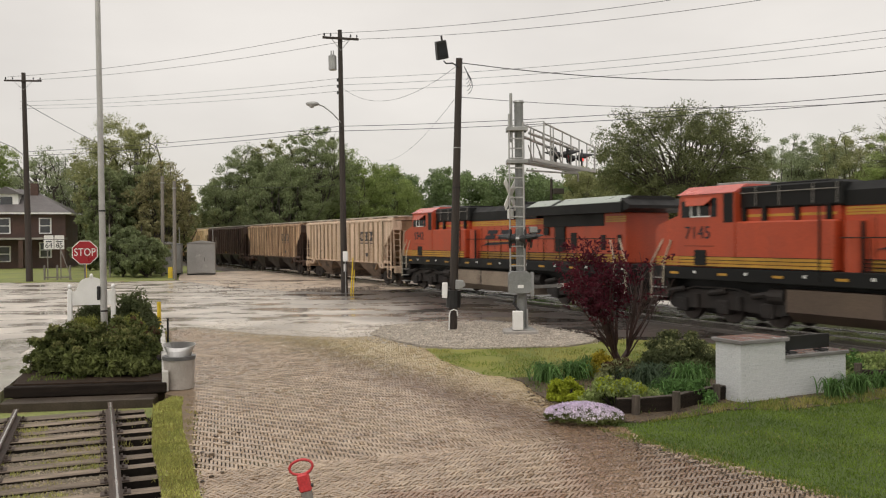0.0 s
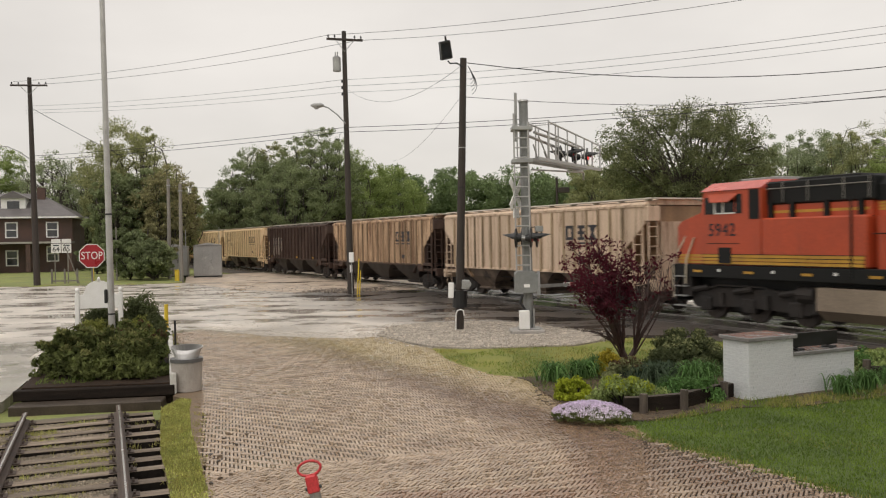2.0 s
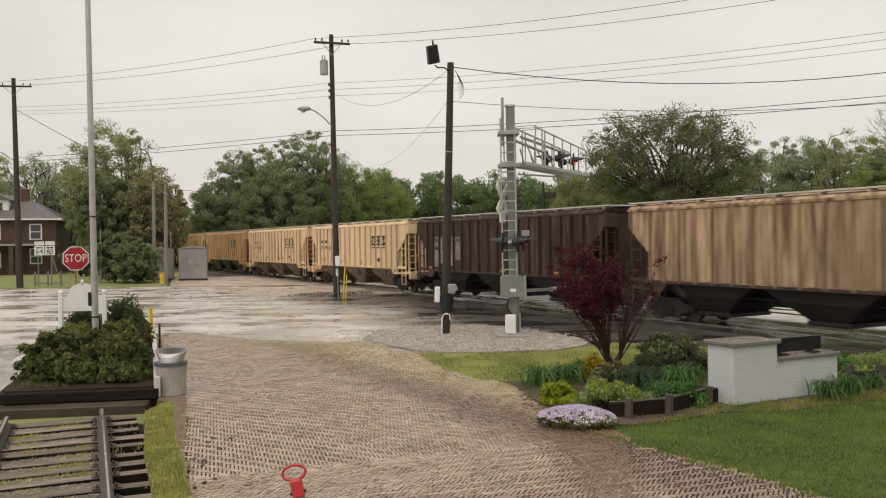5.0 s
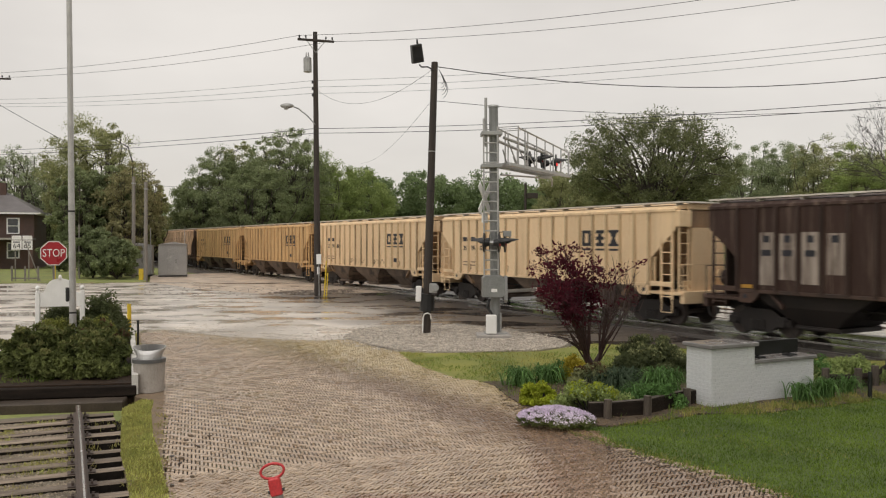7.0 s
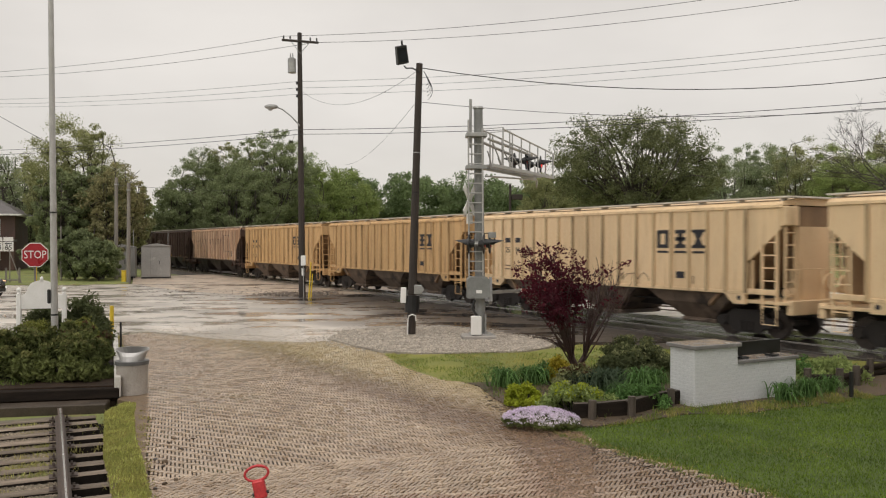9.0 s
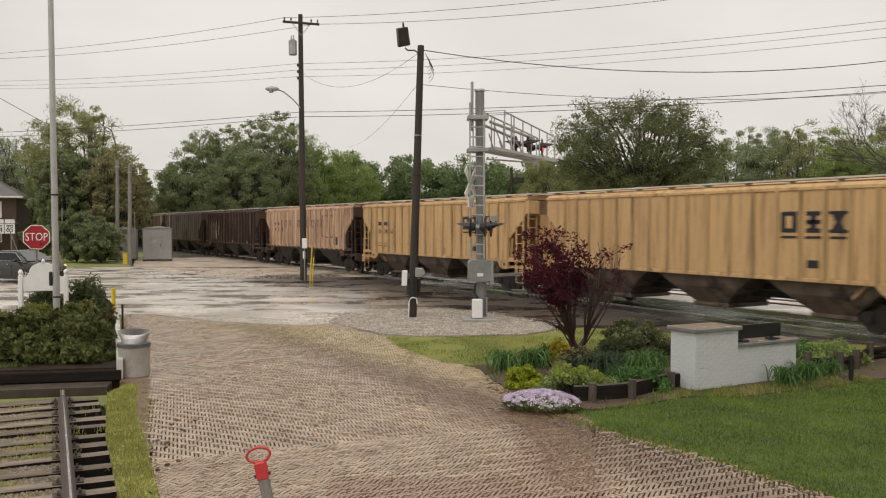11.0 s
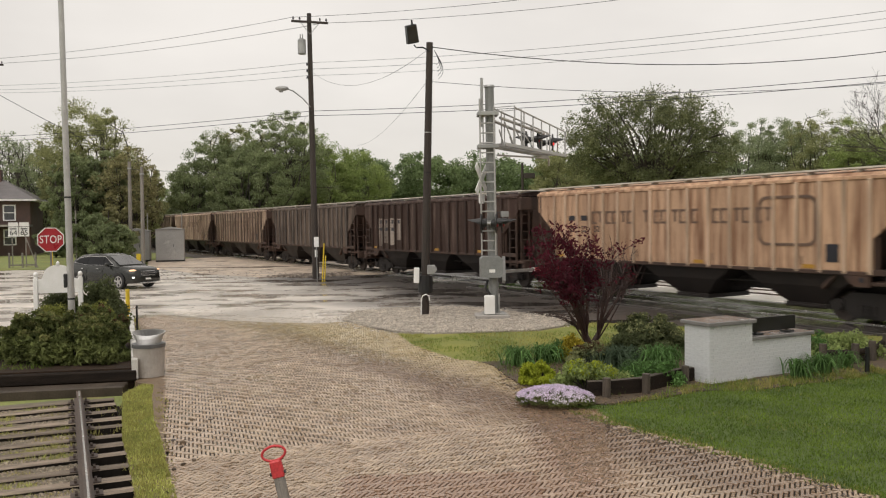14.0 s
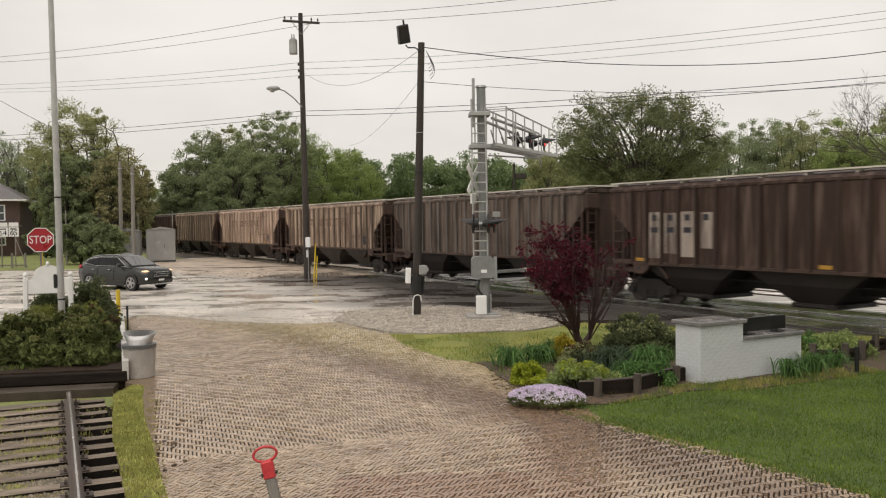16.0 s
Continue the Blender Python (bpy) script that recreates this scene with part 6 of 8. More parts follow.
v, f = feathery(np.array(cs), np.array(rs), 150, 0.28)
tagged(part("far_woods", quick("far_woods", v, f, L_FAR), L_FAR), "distant row of green woods behind the railway", "woods", "", "stuff")

# closer belts of crowns, beyond the crossing (haze put into the leaf colour) and behind the house
for lab, t0, t1, d, h0, h1, n, mt in (("belt of trees beyond the crossing, paled in colour for haze", 0.31, 0.75, 148, 13, 18.5, 46, L_PALE), ("belt of young trees behind the brick house", -0.66, -0.36, 132, 6, 10.5, 34, L_MID)):
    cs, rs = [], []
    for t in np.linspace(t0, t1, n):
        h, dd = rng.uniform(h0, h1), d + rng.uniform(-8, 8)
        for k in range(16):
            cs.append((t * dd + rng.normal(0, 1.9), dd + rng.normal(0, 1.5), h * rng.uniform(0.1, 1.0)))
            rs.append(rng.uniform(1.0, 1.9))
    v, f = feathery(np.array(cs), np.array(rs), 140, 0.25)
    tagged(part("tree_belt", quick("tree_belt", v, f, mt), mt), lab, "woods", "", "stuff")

# ---- poles, lamps and wires ----
def sloped(x, y, lean_x=0.0, lean_y=0.0):
    """A pose at the foot of something that leans, in degrees."""
    return pose(x, y, 0, -lean_y, lean_x, 0)


def crossarm(parent, z, yaw, half, mat=None):
    m = pose(0, 0, z, 0, 0, yaw)
    arm = part("crossarm", box(B(), -half, half, -0.24, -0.14, -0.06, 0.06, 0.01), M_POLE, parent)
    arm.matrix_basis = m
    for x in (-half + 0.1, -half * 0.55, half * 0.55, half - 0.1):
        b = B()
        rod(b, (x, -0.19, 0.05), (x, -0.19, 0.14), 0.02, 0.02, 6)
        rod(b, (x, -0.19, 0.12), (x, -0.19, 0.24), 0.055, 0.035, 8)
        part("insulator", b, M_BLACK, arm)
    for s in (-1, 1):
        part("arm_brace", rod(B(), (s * half * 0.5, -0.2, -0.04), (0, -0.14, -0.65), 0.018, 0.018, 5), M_GALV, arm)
    return arm


utility = thing("utility_pole", "tall dark wooden utility pole with crossarm and street lamp", "pole", sloped(-5.44, 45.9, -0.55, 0), "utility poles")
part("pole", rod(B(), (0, 0, -0.4), (0, 0, 14.45), 0.19, 0.12, 12), M_POLE, utility)
crossarm(utility, 13.95, 18, 1.0)
b = B()
rod(b, (-0.42, -0.1, 12.25), (-0.42, -0.1, 13.0), 0.22, 0.22, 14)
rod(b, (-0.42, -0.1, 13.0), (-0.42, -0.1, 13.08), 0.22, 0.12, 14)
rod(b, (-0.48, -0.16, 13.05), (-0.48, -0.16, 13.3), 0.04, 0.025, 8)
rod(b, (-0.36, -0.16, 13.05), (-0.36, -0.16, 13.3), 0.04, 0.025, 8)
part("transformer", b, M_GALV, utility, "grey can transformer")
for z in (11.6, 11.25, 10.9):
    part("insulator", rod(B(), (-0.15, -0.22, z), (-0.15, -0.22, z + 0.16), 0.05, 0.04, 8), M_BLACK, utility)
lamp = part("lamp_arm", pipe(B(), [(0, -0.1, 9.35), (-0.45, -0.3, 9.85), (-0.9, -0.5, 10.2), (-1.2, -0.65, 10.3)], 0.035), M_GALV, utility)
b = B()
ball(b, (-1.45, -0.78, 10.3), 0.3, (1.25, 0.75, 0.45), 14)
rod(b, (-1.5, -0.8, 10.28), (-1.5, -0.8, 10.1), 0.19, 0.1, 12)
part("lamp_head", b, M_GALV, lamp, "grey cobra-head street lamp, unlit")
part("meter_box", box(B(), -0.02, 0.24, -0.32, -0.16, 1.75, 2.3, 0.02), M_WHITE, utility)
part("notice", box(B(), 0.0, 0.14, -0.21, -0.19, 1.2, 1.6), M_WHITE, utility)
part("conduit", rod(B(), (0.1, -0.2, 0), (0.1, -0.2, 1.8), 0.03, 0.03, 6), M_GALV, utility)
guard = thing("yellow_guy_guard", "yellow plastic guy-wire guard beside the utility pole", "guard", pose(-5.05, 45.6, 0, -4, 3, 0))
part("guard", rod(B(), (0, 0, -0.1), (0, 0, 1.95), 0.042, 0.036, 8), M_YELLOW, guard)
part("guard", rod(B(), (0.12, 0, -0.1), (0.12, 0, 1.3), 0.036, 0.03, 8), M_YELLOW, guard)

far_pole = thing("utility_pole", "dark wooden utility pole across the road with crossarm", "pole", sloped(-29.9, 60.2, -0.9, 0), "utility poles")
part("pole", rod(B(), (0, 0, -0.4), (0, 0, 15.1), 0.24, 0.14, 12), M_POLE, far_pole)
crossarm(far_pole, 14.5, 12, 1.25)
la = part("lamp_arm", pipe(B(), [(0, -0.1, 9.1), (-0.7, -0.3, 9.7), (-1.5, -0.5, 10.1), (-2.2, -0.65, 10.15)], 0.04), M_GALV, far_pole)
part("lamp_head", ball(B(), (-2.45, -0.75, 10.12), 0.3, (1.3, 0.75, 0.45), 12), M_GALV, la)

for x, y, h, r, lab in ((-22.85, 67.9, 8.2, 0.16, "grey bare wooden pole beside the cabinets"), (-20.3, 63.0, 7.45, 0.15, "short grey wooden pole by the gravel lot")):
    p = thing("wooden_post", lab, "pole", sloped(x, y, 0.3, 0), "bare posts")
    part("pole", rod(B(), (0, 0, -0.3), (0, 0, h), r, r * 0.8, 10), M_POLE_GREY, p)
    part("pole_band", rod(B(), (0, 0, h - 0.6), (0, 0, h - 0.5), r + 0.012, r + 0.012, 10), M_GALV, p)
solo("guide_post", rod(B(), (0, 0, -0.2), (0, 0, 4.3), 0.06, 0.05, 8), M_POLE_GREY, "thin grey post in the roadside grass", "post", pose(-26.4, 66.0, 0))
yb = thing("yellow_utility_box", "small yellow utility marker box in the grass", "box", pose(-20.95, 64.0, 0))
part("marker", box(B(), -0.16, 0.16, -0.13, 0.13, -0.05, 0.85, 0.04), M_YELLOW, yb)
part("cap", box(B(), -0.18, 0.18, -0.15, 0.15, 0.85, 0.91, 0.02), M_YELLOW, yb)

# flood-light pole by the gravel
fl = thing("floodlight_pole", "leaning dark wooden pole with floodlight and meter boxes", "pole", sloped(0.3, 27.0, 1.75, 0), "utility poles")
part("pole", rod(B(), (0, 0, -0.4), (0, 0, 8.8), 0.145, 0.105, 12), M_POLE, fl)
part("bracket", pipe(B(), [(0, -0.1, 8.5), (-0.22, -0.12, 8.62), (-0.42, -0.14, 8.6), (-0.5, -0.14, 8.68)], 0.025), M_BLACK, fl)
b = B()
prism(b, [(-0.19, -0.3), (0.19, -0.28), (0.17, 0.3), (-0.17, 0.28)], 'y', -0.1, 0.12)
bmesh.ops.bevel(b, geom=b.edges[:], offset=0.02, segments=1, affect='EDGES')
flood = part("floodlight", b, M_BLACK, fl, "black square floodlight head")
flood.matrix_basis = pose(-0.58, -0.16, 9.02, 12, -13, 18)
part("floodlight_glass", box(B(), -0.14, 0.13, -0.108, -0.1, -0.23, 0.22), M_GLASS, flood)
part("floodlight_stud", rod(B(), (0.06, 0.02, 0.28), (0.06, 0.02, 0.44), 0.035, 0.03, 8), M_BLACK, flood)
part("pole_band", rod(B(), (0, 0, 4.6), (0, 0, 4.65), 0.13, 0.13, 12), M_GRIME, fl)
part("pole_band", rod(B(), (0, 0, 5.9), (0, 0, 5.93), 0.123, 0.123, 12), M_GALV, fl)
part("meter_box", box(B(), -0.38, -0.2, -0.2, 0.0, 1.05, 1.55, 0.02), M_WHITE, fl, "pale grey meter box")
part("breaker_box", box(B(), 0.05, 0.3, -0.3, -0.1, 1.35, 1.65, 0.02), M_GALV, fl)
part("meter", rod(B(), (0.26, -0.36, 1.52), (0.26, -0.26, 1.52), 0.1, 0.1, 14), M_GALV, fl)
part("dark_collar", rod(B(), (0, 0, 0.75), (0, 0, 1.3), 0.24, 0.24, 12), M_BLACK, fl)
b = B()
pipe(b, [(-0.12, -0.2, 0), (-0.12, -0.22, 0.55), (-0.08, -0.24, 0.66), (0.02, -0.25, 0.7), (0.12, -0.24, 0.66), (0.14, -0.22, 0.5)], 0.022)
part("conduit", b, M_WHITE, fl, "pale looped conduit")
for k in range(5):
    o = Vector((0.15, -0.05, 8.55))
    pts = [o + Vector((0.25 * math.sin(t * 2.6) * (0.6 + 0.15 * k), 0, -1.15 * t * (0.7 + 0.1 * k) + 0.35 * t * t)) for t in np.linspace(0, 1, 7)]
    part("cable_loop", pipe(B(), pts, 0.008, 4), M_WIRE, fl, "loose service cable loop")

flagpole = thing("flagpole", "plain grey aluminium flagpole behind the azalea bush", "flagpole", sloped(-8.55, 21.0, -0.5, 0))
part("shaft", rod(B(), (0, 0, -0.2), (0, 0, 12.5), 0.085, 0.055, 16), M_ALU, flagpole)
for z in (1.2, 3.72):
    part("joint_ring", rod(B(), (0, 0, z), (0, 0, z + 0.04), 0.088, 0.088, 16), M_BLACK, flagpole)
part("cleat", box(B(), -0.14, -0.06, -0.1, -0.04, 1.5, 1.85, 0.02), M_BLACK, flagpole)


def wire(label, p0, p1, sag, r=0.016, n=18):
    p0, p1 = Vector(p0), Vector(p1)
    pts = [p0.lerp(p1, t) - Vector((0, 0, 4 * sag * t * (1 - t))) for t in np.linspace(0, 1, n)]
    return solo("overhead_wire", pipe(B(), pts, r, 5), M_WIRE, label, "wire", None, "overhead wires")


# the next pole along the road, out of the picture, carries the far ends
next_pole = thing("utility_pole", "dark wooden utility pole farther along the road", "pole", pose(24.5, 29.5, 0), "utility poles")
part("pole", rod(B(), (0, 0, -0.4), (0, 0, 15.0), 0.19, 0.12, 12), M_POLE, next_pole)
crossarm(next_pole, 14.2, -50, 1.0)
for (a, z0, z1, z2, sag, r) in ((-0.9, 14.15, 13.95, 14.75, 0.75, 0.012), (0.85, 13.95, 13.8, 14.6, 0.75, 0.012),
                                (-0.15, 11.75, 11.35, 13.0, 0.5, 0.009), (-0.18, 11.4, 11.05, 12.7, 0.5, 0.009), (-0.2, 11.05, 10.7, 12.5, 0.5, 0.008),
                                (0.0, 9.15, 8.75, 9.4, 0.35, 0.015), (0.02, 8.9, 8.5, 9.1, 0.35, 0.015)):
    wire("dark overhead line along the road", (-5.44 + a * 0.9 - 0.12, 45.7 + a * 0.3, z0), (24.5 + a * 0.6, 29.4 + a * 0.7, z1), sag, r)
    wire("dark overhead line over the road", (-5.44 + a * 0.9 - 0.12, 45.7 + a * 0.3, z0), (-30.1 + a * 1.1, 60.0 + a * 0.2, z2), sag * 0.45, r)
wire("thick service cable to the floodlight pole", (0.58, 26.95, 8.65), (24.3, 29.2, 10.3), 1.15, 0.015)
wire("thin cable from the floodlight pole", (0.5, 26.95, 7.55), (24.3, 29.3, 8.7), 0.75, 0.009)
wire("slack cable between the poles", (0.5, 26.9, 8.55), (-5.5, 45.7, 11.3), 0.95, 0.007)
wire("guy wire from the floodlight pole", (0.5, 27.0, 7.6), (-4.0, 60.0, 8.6), 0.5, 0.006)
wire("guy wire of the far pole", (-30.0, 60.1, 12.9), (-24.0, 66.0, 9.0), 0.1, 0.02)
wire("far thin cable over the line", (-22.8, 67.9, 7.6), (-14, 110, 10.0), 0.3, 0.015)
beyond = thing("utility_pole", "small distant pole beyond the train", "pole", pose(14.1, 108, 0), "utility poles")
part("pole", rod(B(), (0, 0, -0.4), (0, 0, 10.6), 0.2, 0.16, 8), M_POLE, beyond)
part("pole_box", box(B(), 0.2, 1.6, -0.3, 0.3, 8.6, 9.3, 0.05), M_POLE, beyond)

# ---- level-crossing signal with cantilever and gate ----
sig = thing("crossing_signal", "galvanised level-crossing signal mast with cantilever and lowered gate", "signal", pose(2.40, 25.8, 0.03))
part("foundation", box(B(), -0.55, 0.5, -0.45, 0.45, -0.2, 0.12, 0.03), M_CONC, sig)
mast = part("mast", rod(B(), (0.05, 0.05, 0.1), (-0.03, 0.05, 7.15), 0.16, 0.14, 16), M_MACHINE, sig)
b = B()
box(b, -0.3, 0.4, -0.3, 0.4, 0.12, 0.16, 0.01)
for k in range(4):
    a = k * math.pi / 2 + 0.78
    box(b, 0.05 + 0.2 * math.cos(a) - 0.03, 0.05 + 0.2 * math.cos(a) + 0.03, 0.05 + 0.2 * math.sin(a) - 0.03, 0.05 + 0.2 * math.sin(a) + 0.03, 0.14, 0.75, 0.01)
part("base_plate", b, M_GALV, mast)
part("mast_cap", rod(B(), (-0.03, 0.05, 7.14), (-0.03, 0.05, 7.2), 0.18, 0.15, 14), M_GALV, mast)
part("antenna", rod(B(), (-0.28, -0.1, 5.9), (-0.28, -0.1, 7.4), 0.045, 0.045, 8), M_GALV, mast)
ladder = part("ladder", pipe(B(), [(-0.33, -0.22, 1.95), (-0.36, -0.22, 6.75)], 0.028), M_ALU, sig, "galvanised ladder up the mast")
part("ladder_rail", pipe(B(), [(0.1, -0.26, 1.95), (0.07, -0.26, 6.5)], 0.028), M_ALU, ladder)
part("ladder_rail", pipe(B(), [(-0.24, -0.12, 5.2), (-0.25, -0.12, 6.5)], 0.024), M_ALU, ladder)
for k in range(15):
    z = 2.1 + k * 0.3
    part("rung", rod(B(), (-0.34, -0.22, z), (0.09, -0.26, z), 0.022, 0.022, 6), M_ALU, ladder)
for z in (5.3, 6.3):
    b = B()
    box(b, -0.42, 0.22, -0.3, 0.26, z - 0.06, z + 0.06, 0.01)
    part("bracket", b, M_GALV, mast)
# cantilever, reaching over the road
arm = new("cantilever")
arm.parent = sig
arm.matrix_basis = pose(0.05, 0.05, 0, 0, 0, 60)
X0, X1, ZB = 0.15, 5.7, 5.38
for y in (-0.35, 0.35):
    part("chord", box(B(), X0, X1, y - 0.035, y + 0.035, ZB - 0.05, ZB + 0.05), M_ALU, arm)
    part("chord", rod(B(), (X0, y * 0.6, 6.2), (3.6, y * 0.9, ZB + 0.62), 0.05, 0.05, 8), M_ALU, arm)
    part("guard_rail", pipe(B(), [(0.95, y, 6.6), (X1, y, 6.25), (X1 + 0.35, y * 0.6, 5.85), (X1, y, ZB)], 0.028), M_ALU, arm)
    for k in range(7):
        x = 0.95 + k * 0.78
        part("post", rod(B(), (x, y, ZB), (x, y, 6.6 - k * 0.055), 0.024, 0.024, 6), M_ALU, arm)
    for k in range(3):
        x = 0.3 + k * 0.85
        part("diagonal", rod(B(), (x, y * 0.8, 6.1 - k * 0.15), (x + 0.6, y, ZB), 0.022, 0.022, 6), M_ALU, arm)
b = B()
for k in range(34):
    box(b, X0 + 0.2 + k * 0.16, X0 + 0.24 + k * 0.16, -0.33, 0.33, ZB + 0.02, ZB + 0.05)
part("walkway", b, M_ALU, arm, "galvanised grating walkway")
part("tie_beam", pipe(B(), [(X0, -0.1, 5.05), (4.6, -0.1, ZB - 0.15), (5.4, 0.2, ZB - 0.35), (X1, 0.3, ZB - 0.1)], 0.03), M_ALU, arm)
b = B()
pipe(b, [(0.95, -0.35, ZB), (0.95, -0.35, 6.65), (0.95, 0.35, 6.65), (0.95, 0.35, ZB)], 0.026)
pipe(b, [(1.5, -0.35, ZB), (1.5, -0.35, 6.6), (1.5, 0.35, 6.6), (1.5, 0.35, ZB)], 0.026)
part("gate_frame", b, M_ALU, arm)


def flasher(parent, m, lit):
    """A round black background with its hooded lamp, facing local -y."""
    f = part("lamp_unit", rod(B(), (0, -0.02, 0), (0, 0.02, 0), 0.3, 0.3, 20), M_BLACK, parent, "round black flasher background")
    f.matrix_basis = m
    part("lamp_house", rod(B(), (0, 0.02, 0), (0, 0.17, 0), 0.14, 0.09, 14), M_BLACK, f)
    part("lens", rod(B(), (0, -0.05, 0), (0, -0.02, 0), 0.11, 0.11, 16), M_LAMPRED if lit else M_RED, f, "lit red lens" if lit else "")
    b = B()
    lip = []
    for k in range(11):
        a = math.pi * (k / 10) * 1.1 - 0.16
        lip.append([b.verts.new((0.165 * math.cos(a), -0.02, 0.165 * math.sin(a))), b.verts.new((0.14 * math.cos(a), -0.1 - 0.34 * max(0.0, math.sin(a)), 0.165 * math.sin(a) - 0.05 * max(0.0, math.sin(a))))])
    for q0, q1 in zip(lip, lip[1:]):
        b.faces.new((q0[0], q1[0], q1[1], q0[1]))
    bmesh.ops.remove_doubles(b, verts=b.verts, dist=0.001)
    bmesh.ops.solidify(b, geom=b.faces[:], thickness=0.008)
    part("hood", b, M_BLACK, f)
    return f


for x, y, side, lit in ((3.3, -0.1, 1, False), (3.3, 0.1, -1, False), (4.7, -0.1, 1, True), (4.7, 0.1, -1, False)):
    flasher(arm, pose(x, y - 0.12 * side, ZB + 0.42, 0, 0, 16 if side > 0 else 196), lit)
for k, (x, lit) in enumerate(((3.3, 0), (4.7, 1))):
    part("lamp_bar", rod(B(), (x, -0.3, ZB + 0.42), (x, 0.3, ZB + 0.42), 0.04, 0.04, 8), M_GALV, arm)
# lamps on the mast, in pairs facing up and down the road
for off in (-0.38, 0.38):
    cx, cy = 0.02 + off * 0.34, 0.05 + off * 0.94
    flasher(sig, pose(cx + 0.22, cy - 0.08, 2.93, 0, 0, 78), False)
    flasher(sig, pose(cx - 0.22, cy + 0.08, 2.93, 0, 0, 258), False)
    part("lamp_bracket", rod(B(), (cx - 0.2, cy + 0.07, 2.93), (cx + 0.2, cy - 0.07, 2.93), 0.05, 0.05, 8), M_GALV, sig)
part("lamp_bar", rod(B(), (-0.11, -0.31, 2.98), (0.15, 0.41, 2.98), 0.045, 0.045, 8), M_GALV, sig)
part("junction_box", box(B(), 0.28, 0.52, -0.1, 0.1, 3.12, 3.3, 0.01), M_GALV, sig)
part("conduit", pipe(B(), [(0.05, 0.0, 3.25), (0.3, 0.0, 3.27), (0.48, 0.02, 3.16), (0.5, 0.05, 2.98)], 0.018), M_BLACK, sig)
# crossbuck seen almost edge-on
for tilt_deg in (-45, 45):
    b = B()
    box(b, -0.6, 0.6, -0.012, 0.012, -0.11, 0.11, 0.004)
    part("crossbuck_board", b, M_WHITE, sig, "white crossbuck board").matrix_basis = pose(-0.3, 0.0, 4.3, 0, 0, 62) @ pose(0, 0, 0, 0, tilt_deg, 0)
part("track_count_sign", box(B(), -0.02, 0.02, -0.2, 0.2, -0.15, 0.15, 0.004), M_WHITE, sig).matrix_basis = pose(-0.3, 0, 3.7, 0, 0, -28)
# gate machine, arm and boxes
b = B()
prism(b, [(-0.38, 1.26), (0.24, 1.26), (0.3, 1.36), (0.3, 1.82), (0.2, 1.92), (-0.3, 1.92), (-0.38, 1.84)], 'y', -0.34, 0.26)
gate = part("gate_machine", b, M_MACHINE, sig, "grey gate mechanism housing")
part("machine_plate", box(B(), -0.12, 0.06, -0.347, -0.338, 1.42, 1.52), M_WHITE, gate)
part("counterweight", prism(B(), [(0.0, 1.15), (0.16, 1.05), (0.26, 1.7), (0.12, 1.9)], 'x', 0.32, 0.42), M_GALV, gate)
part("cable", pipe(B(), [(-0.15, -0.2, 1.2), (-0.24, -0.22, 0.95), (-0.1, -0.2, 0.75), (0.0, -0.2, 0.6)], 0.04, 8), M_BLACK, gate)
part("relay_box", box(B(), -0.28, 0.04, -0.42, -0.22, 0.14, 0.72, 0.02), M_WHITE, sig, "white relay box at the foot")
garm = new("gate_arm")
garm.parent = sig
garm.matrix_basis = pose(0.35, 0.1, 1.42, 0, 1.5, 57)
part("arm_bracket", box(B(), 0.0, 2.2, -0.03, 0.03, -0.05, 0.05), M_GALV, garm)
for k in range(10):
    part("stripe", box(B(), 1.9 + k * 0.42, 1.9 + (k + 1) * 0.42, -0.02, 0.02, -0.07, 0.07), M_RED if k % 2 else M_WHITE, garm)
for k in range(3):
    part("gate_lamp", rod(B(), (2.5 + k * 1.6, 0, 0.07), (2.5 + k * 1.6, 0, 0.2), 0.05, 0.05, 8), M_BLACK, garm)

# ---- planter, signs and bin ----
PU = (-0.325, 0.946)                                # the planter's side runs this way
M_WETSLAB = material("wet_brown_slab", (0.085, 0.066, 0.05), (0.045, 0.035, 0.027), 1.6, (0.35, 0.6), bump=0.4, fine=30, spec=0.25)
planter = thing("timber_planter", "dark timber planter edged with painted boards", "planter", pose(0, 0, 0))
timber_m = pose(-6.95, 16.15, 0, 0, 0, 9.3)
for z0, z1, d, nm in ((-0.02, 0.22, 0.0, "front_timber"),):
    b = B()
    box(b, -1.5, 1.5, d, d + 0.24, z0, z1 - 0.03, 0.02)
    part(nm, b, M_TIMBER, planter).matrix_basis = timber_m
b = B()
box(b, -1.42, 1.35, -0.5, -0.02, -0.25, -0.02, 0.02)
part("bumper_slab", b, M_WETSLAB, planter, "low wet brown slab at the end of the rails").matrix_basis = timber_m
b = B()
for i in range(9):
    s0 = i * 1.06
    x0, y0 = -5.5 + PU[0] * s0, 16.42 + PU[1] * s0
    bb = B()
    box(bb, -0.06, 0.06, 0, 1.03, 0.0, 0.4, 0.012)
    part("side_board", bb, material("flaking_white_board", (0.68, 0.66, 0.62), (0.5, 0.48, 0.44), 3, (0.5, 0.7), bump=0.3, spots=(0.04, 0.035, 0.03), spot_scale=5, spot_at=0.6, spot_soft=0.05) if i == 0 else bpy.data.materials["flaking_white_board"], planter, "flaking white-painted board").matrix_basis = pose(x0, y0, 0, 0, 0, math.degrees(math.atan2(-PU[0], PU[1])))
b.free()
prism(b := B(), [(-8.35, 16.1), (-5.55, 16.5), (-8.55, 25.3), (-11.4, 24.8)], 'z', -0.2, 0.22)
part("soil", b, M_MULCH, planter)
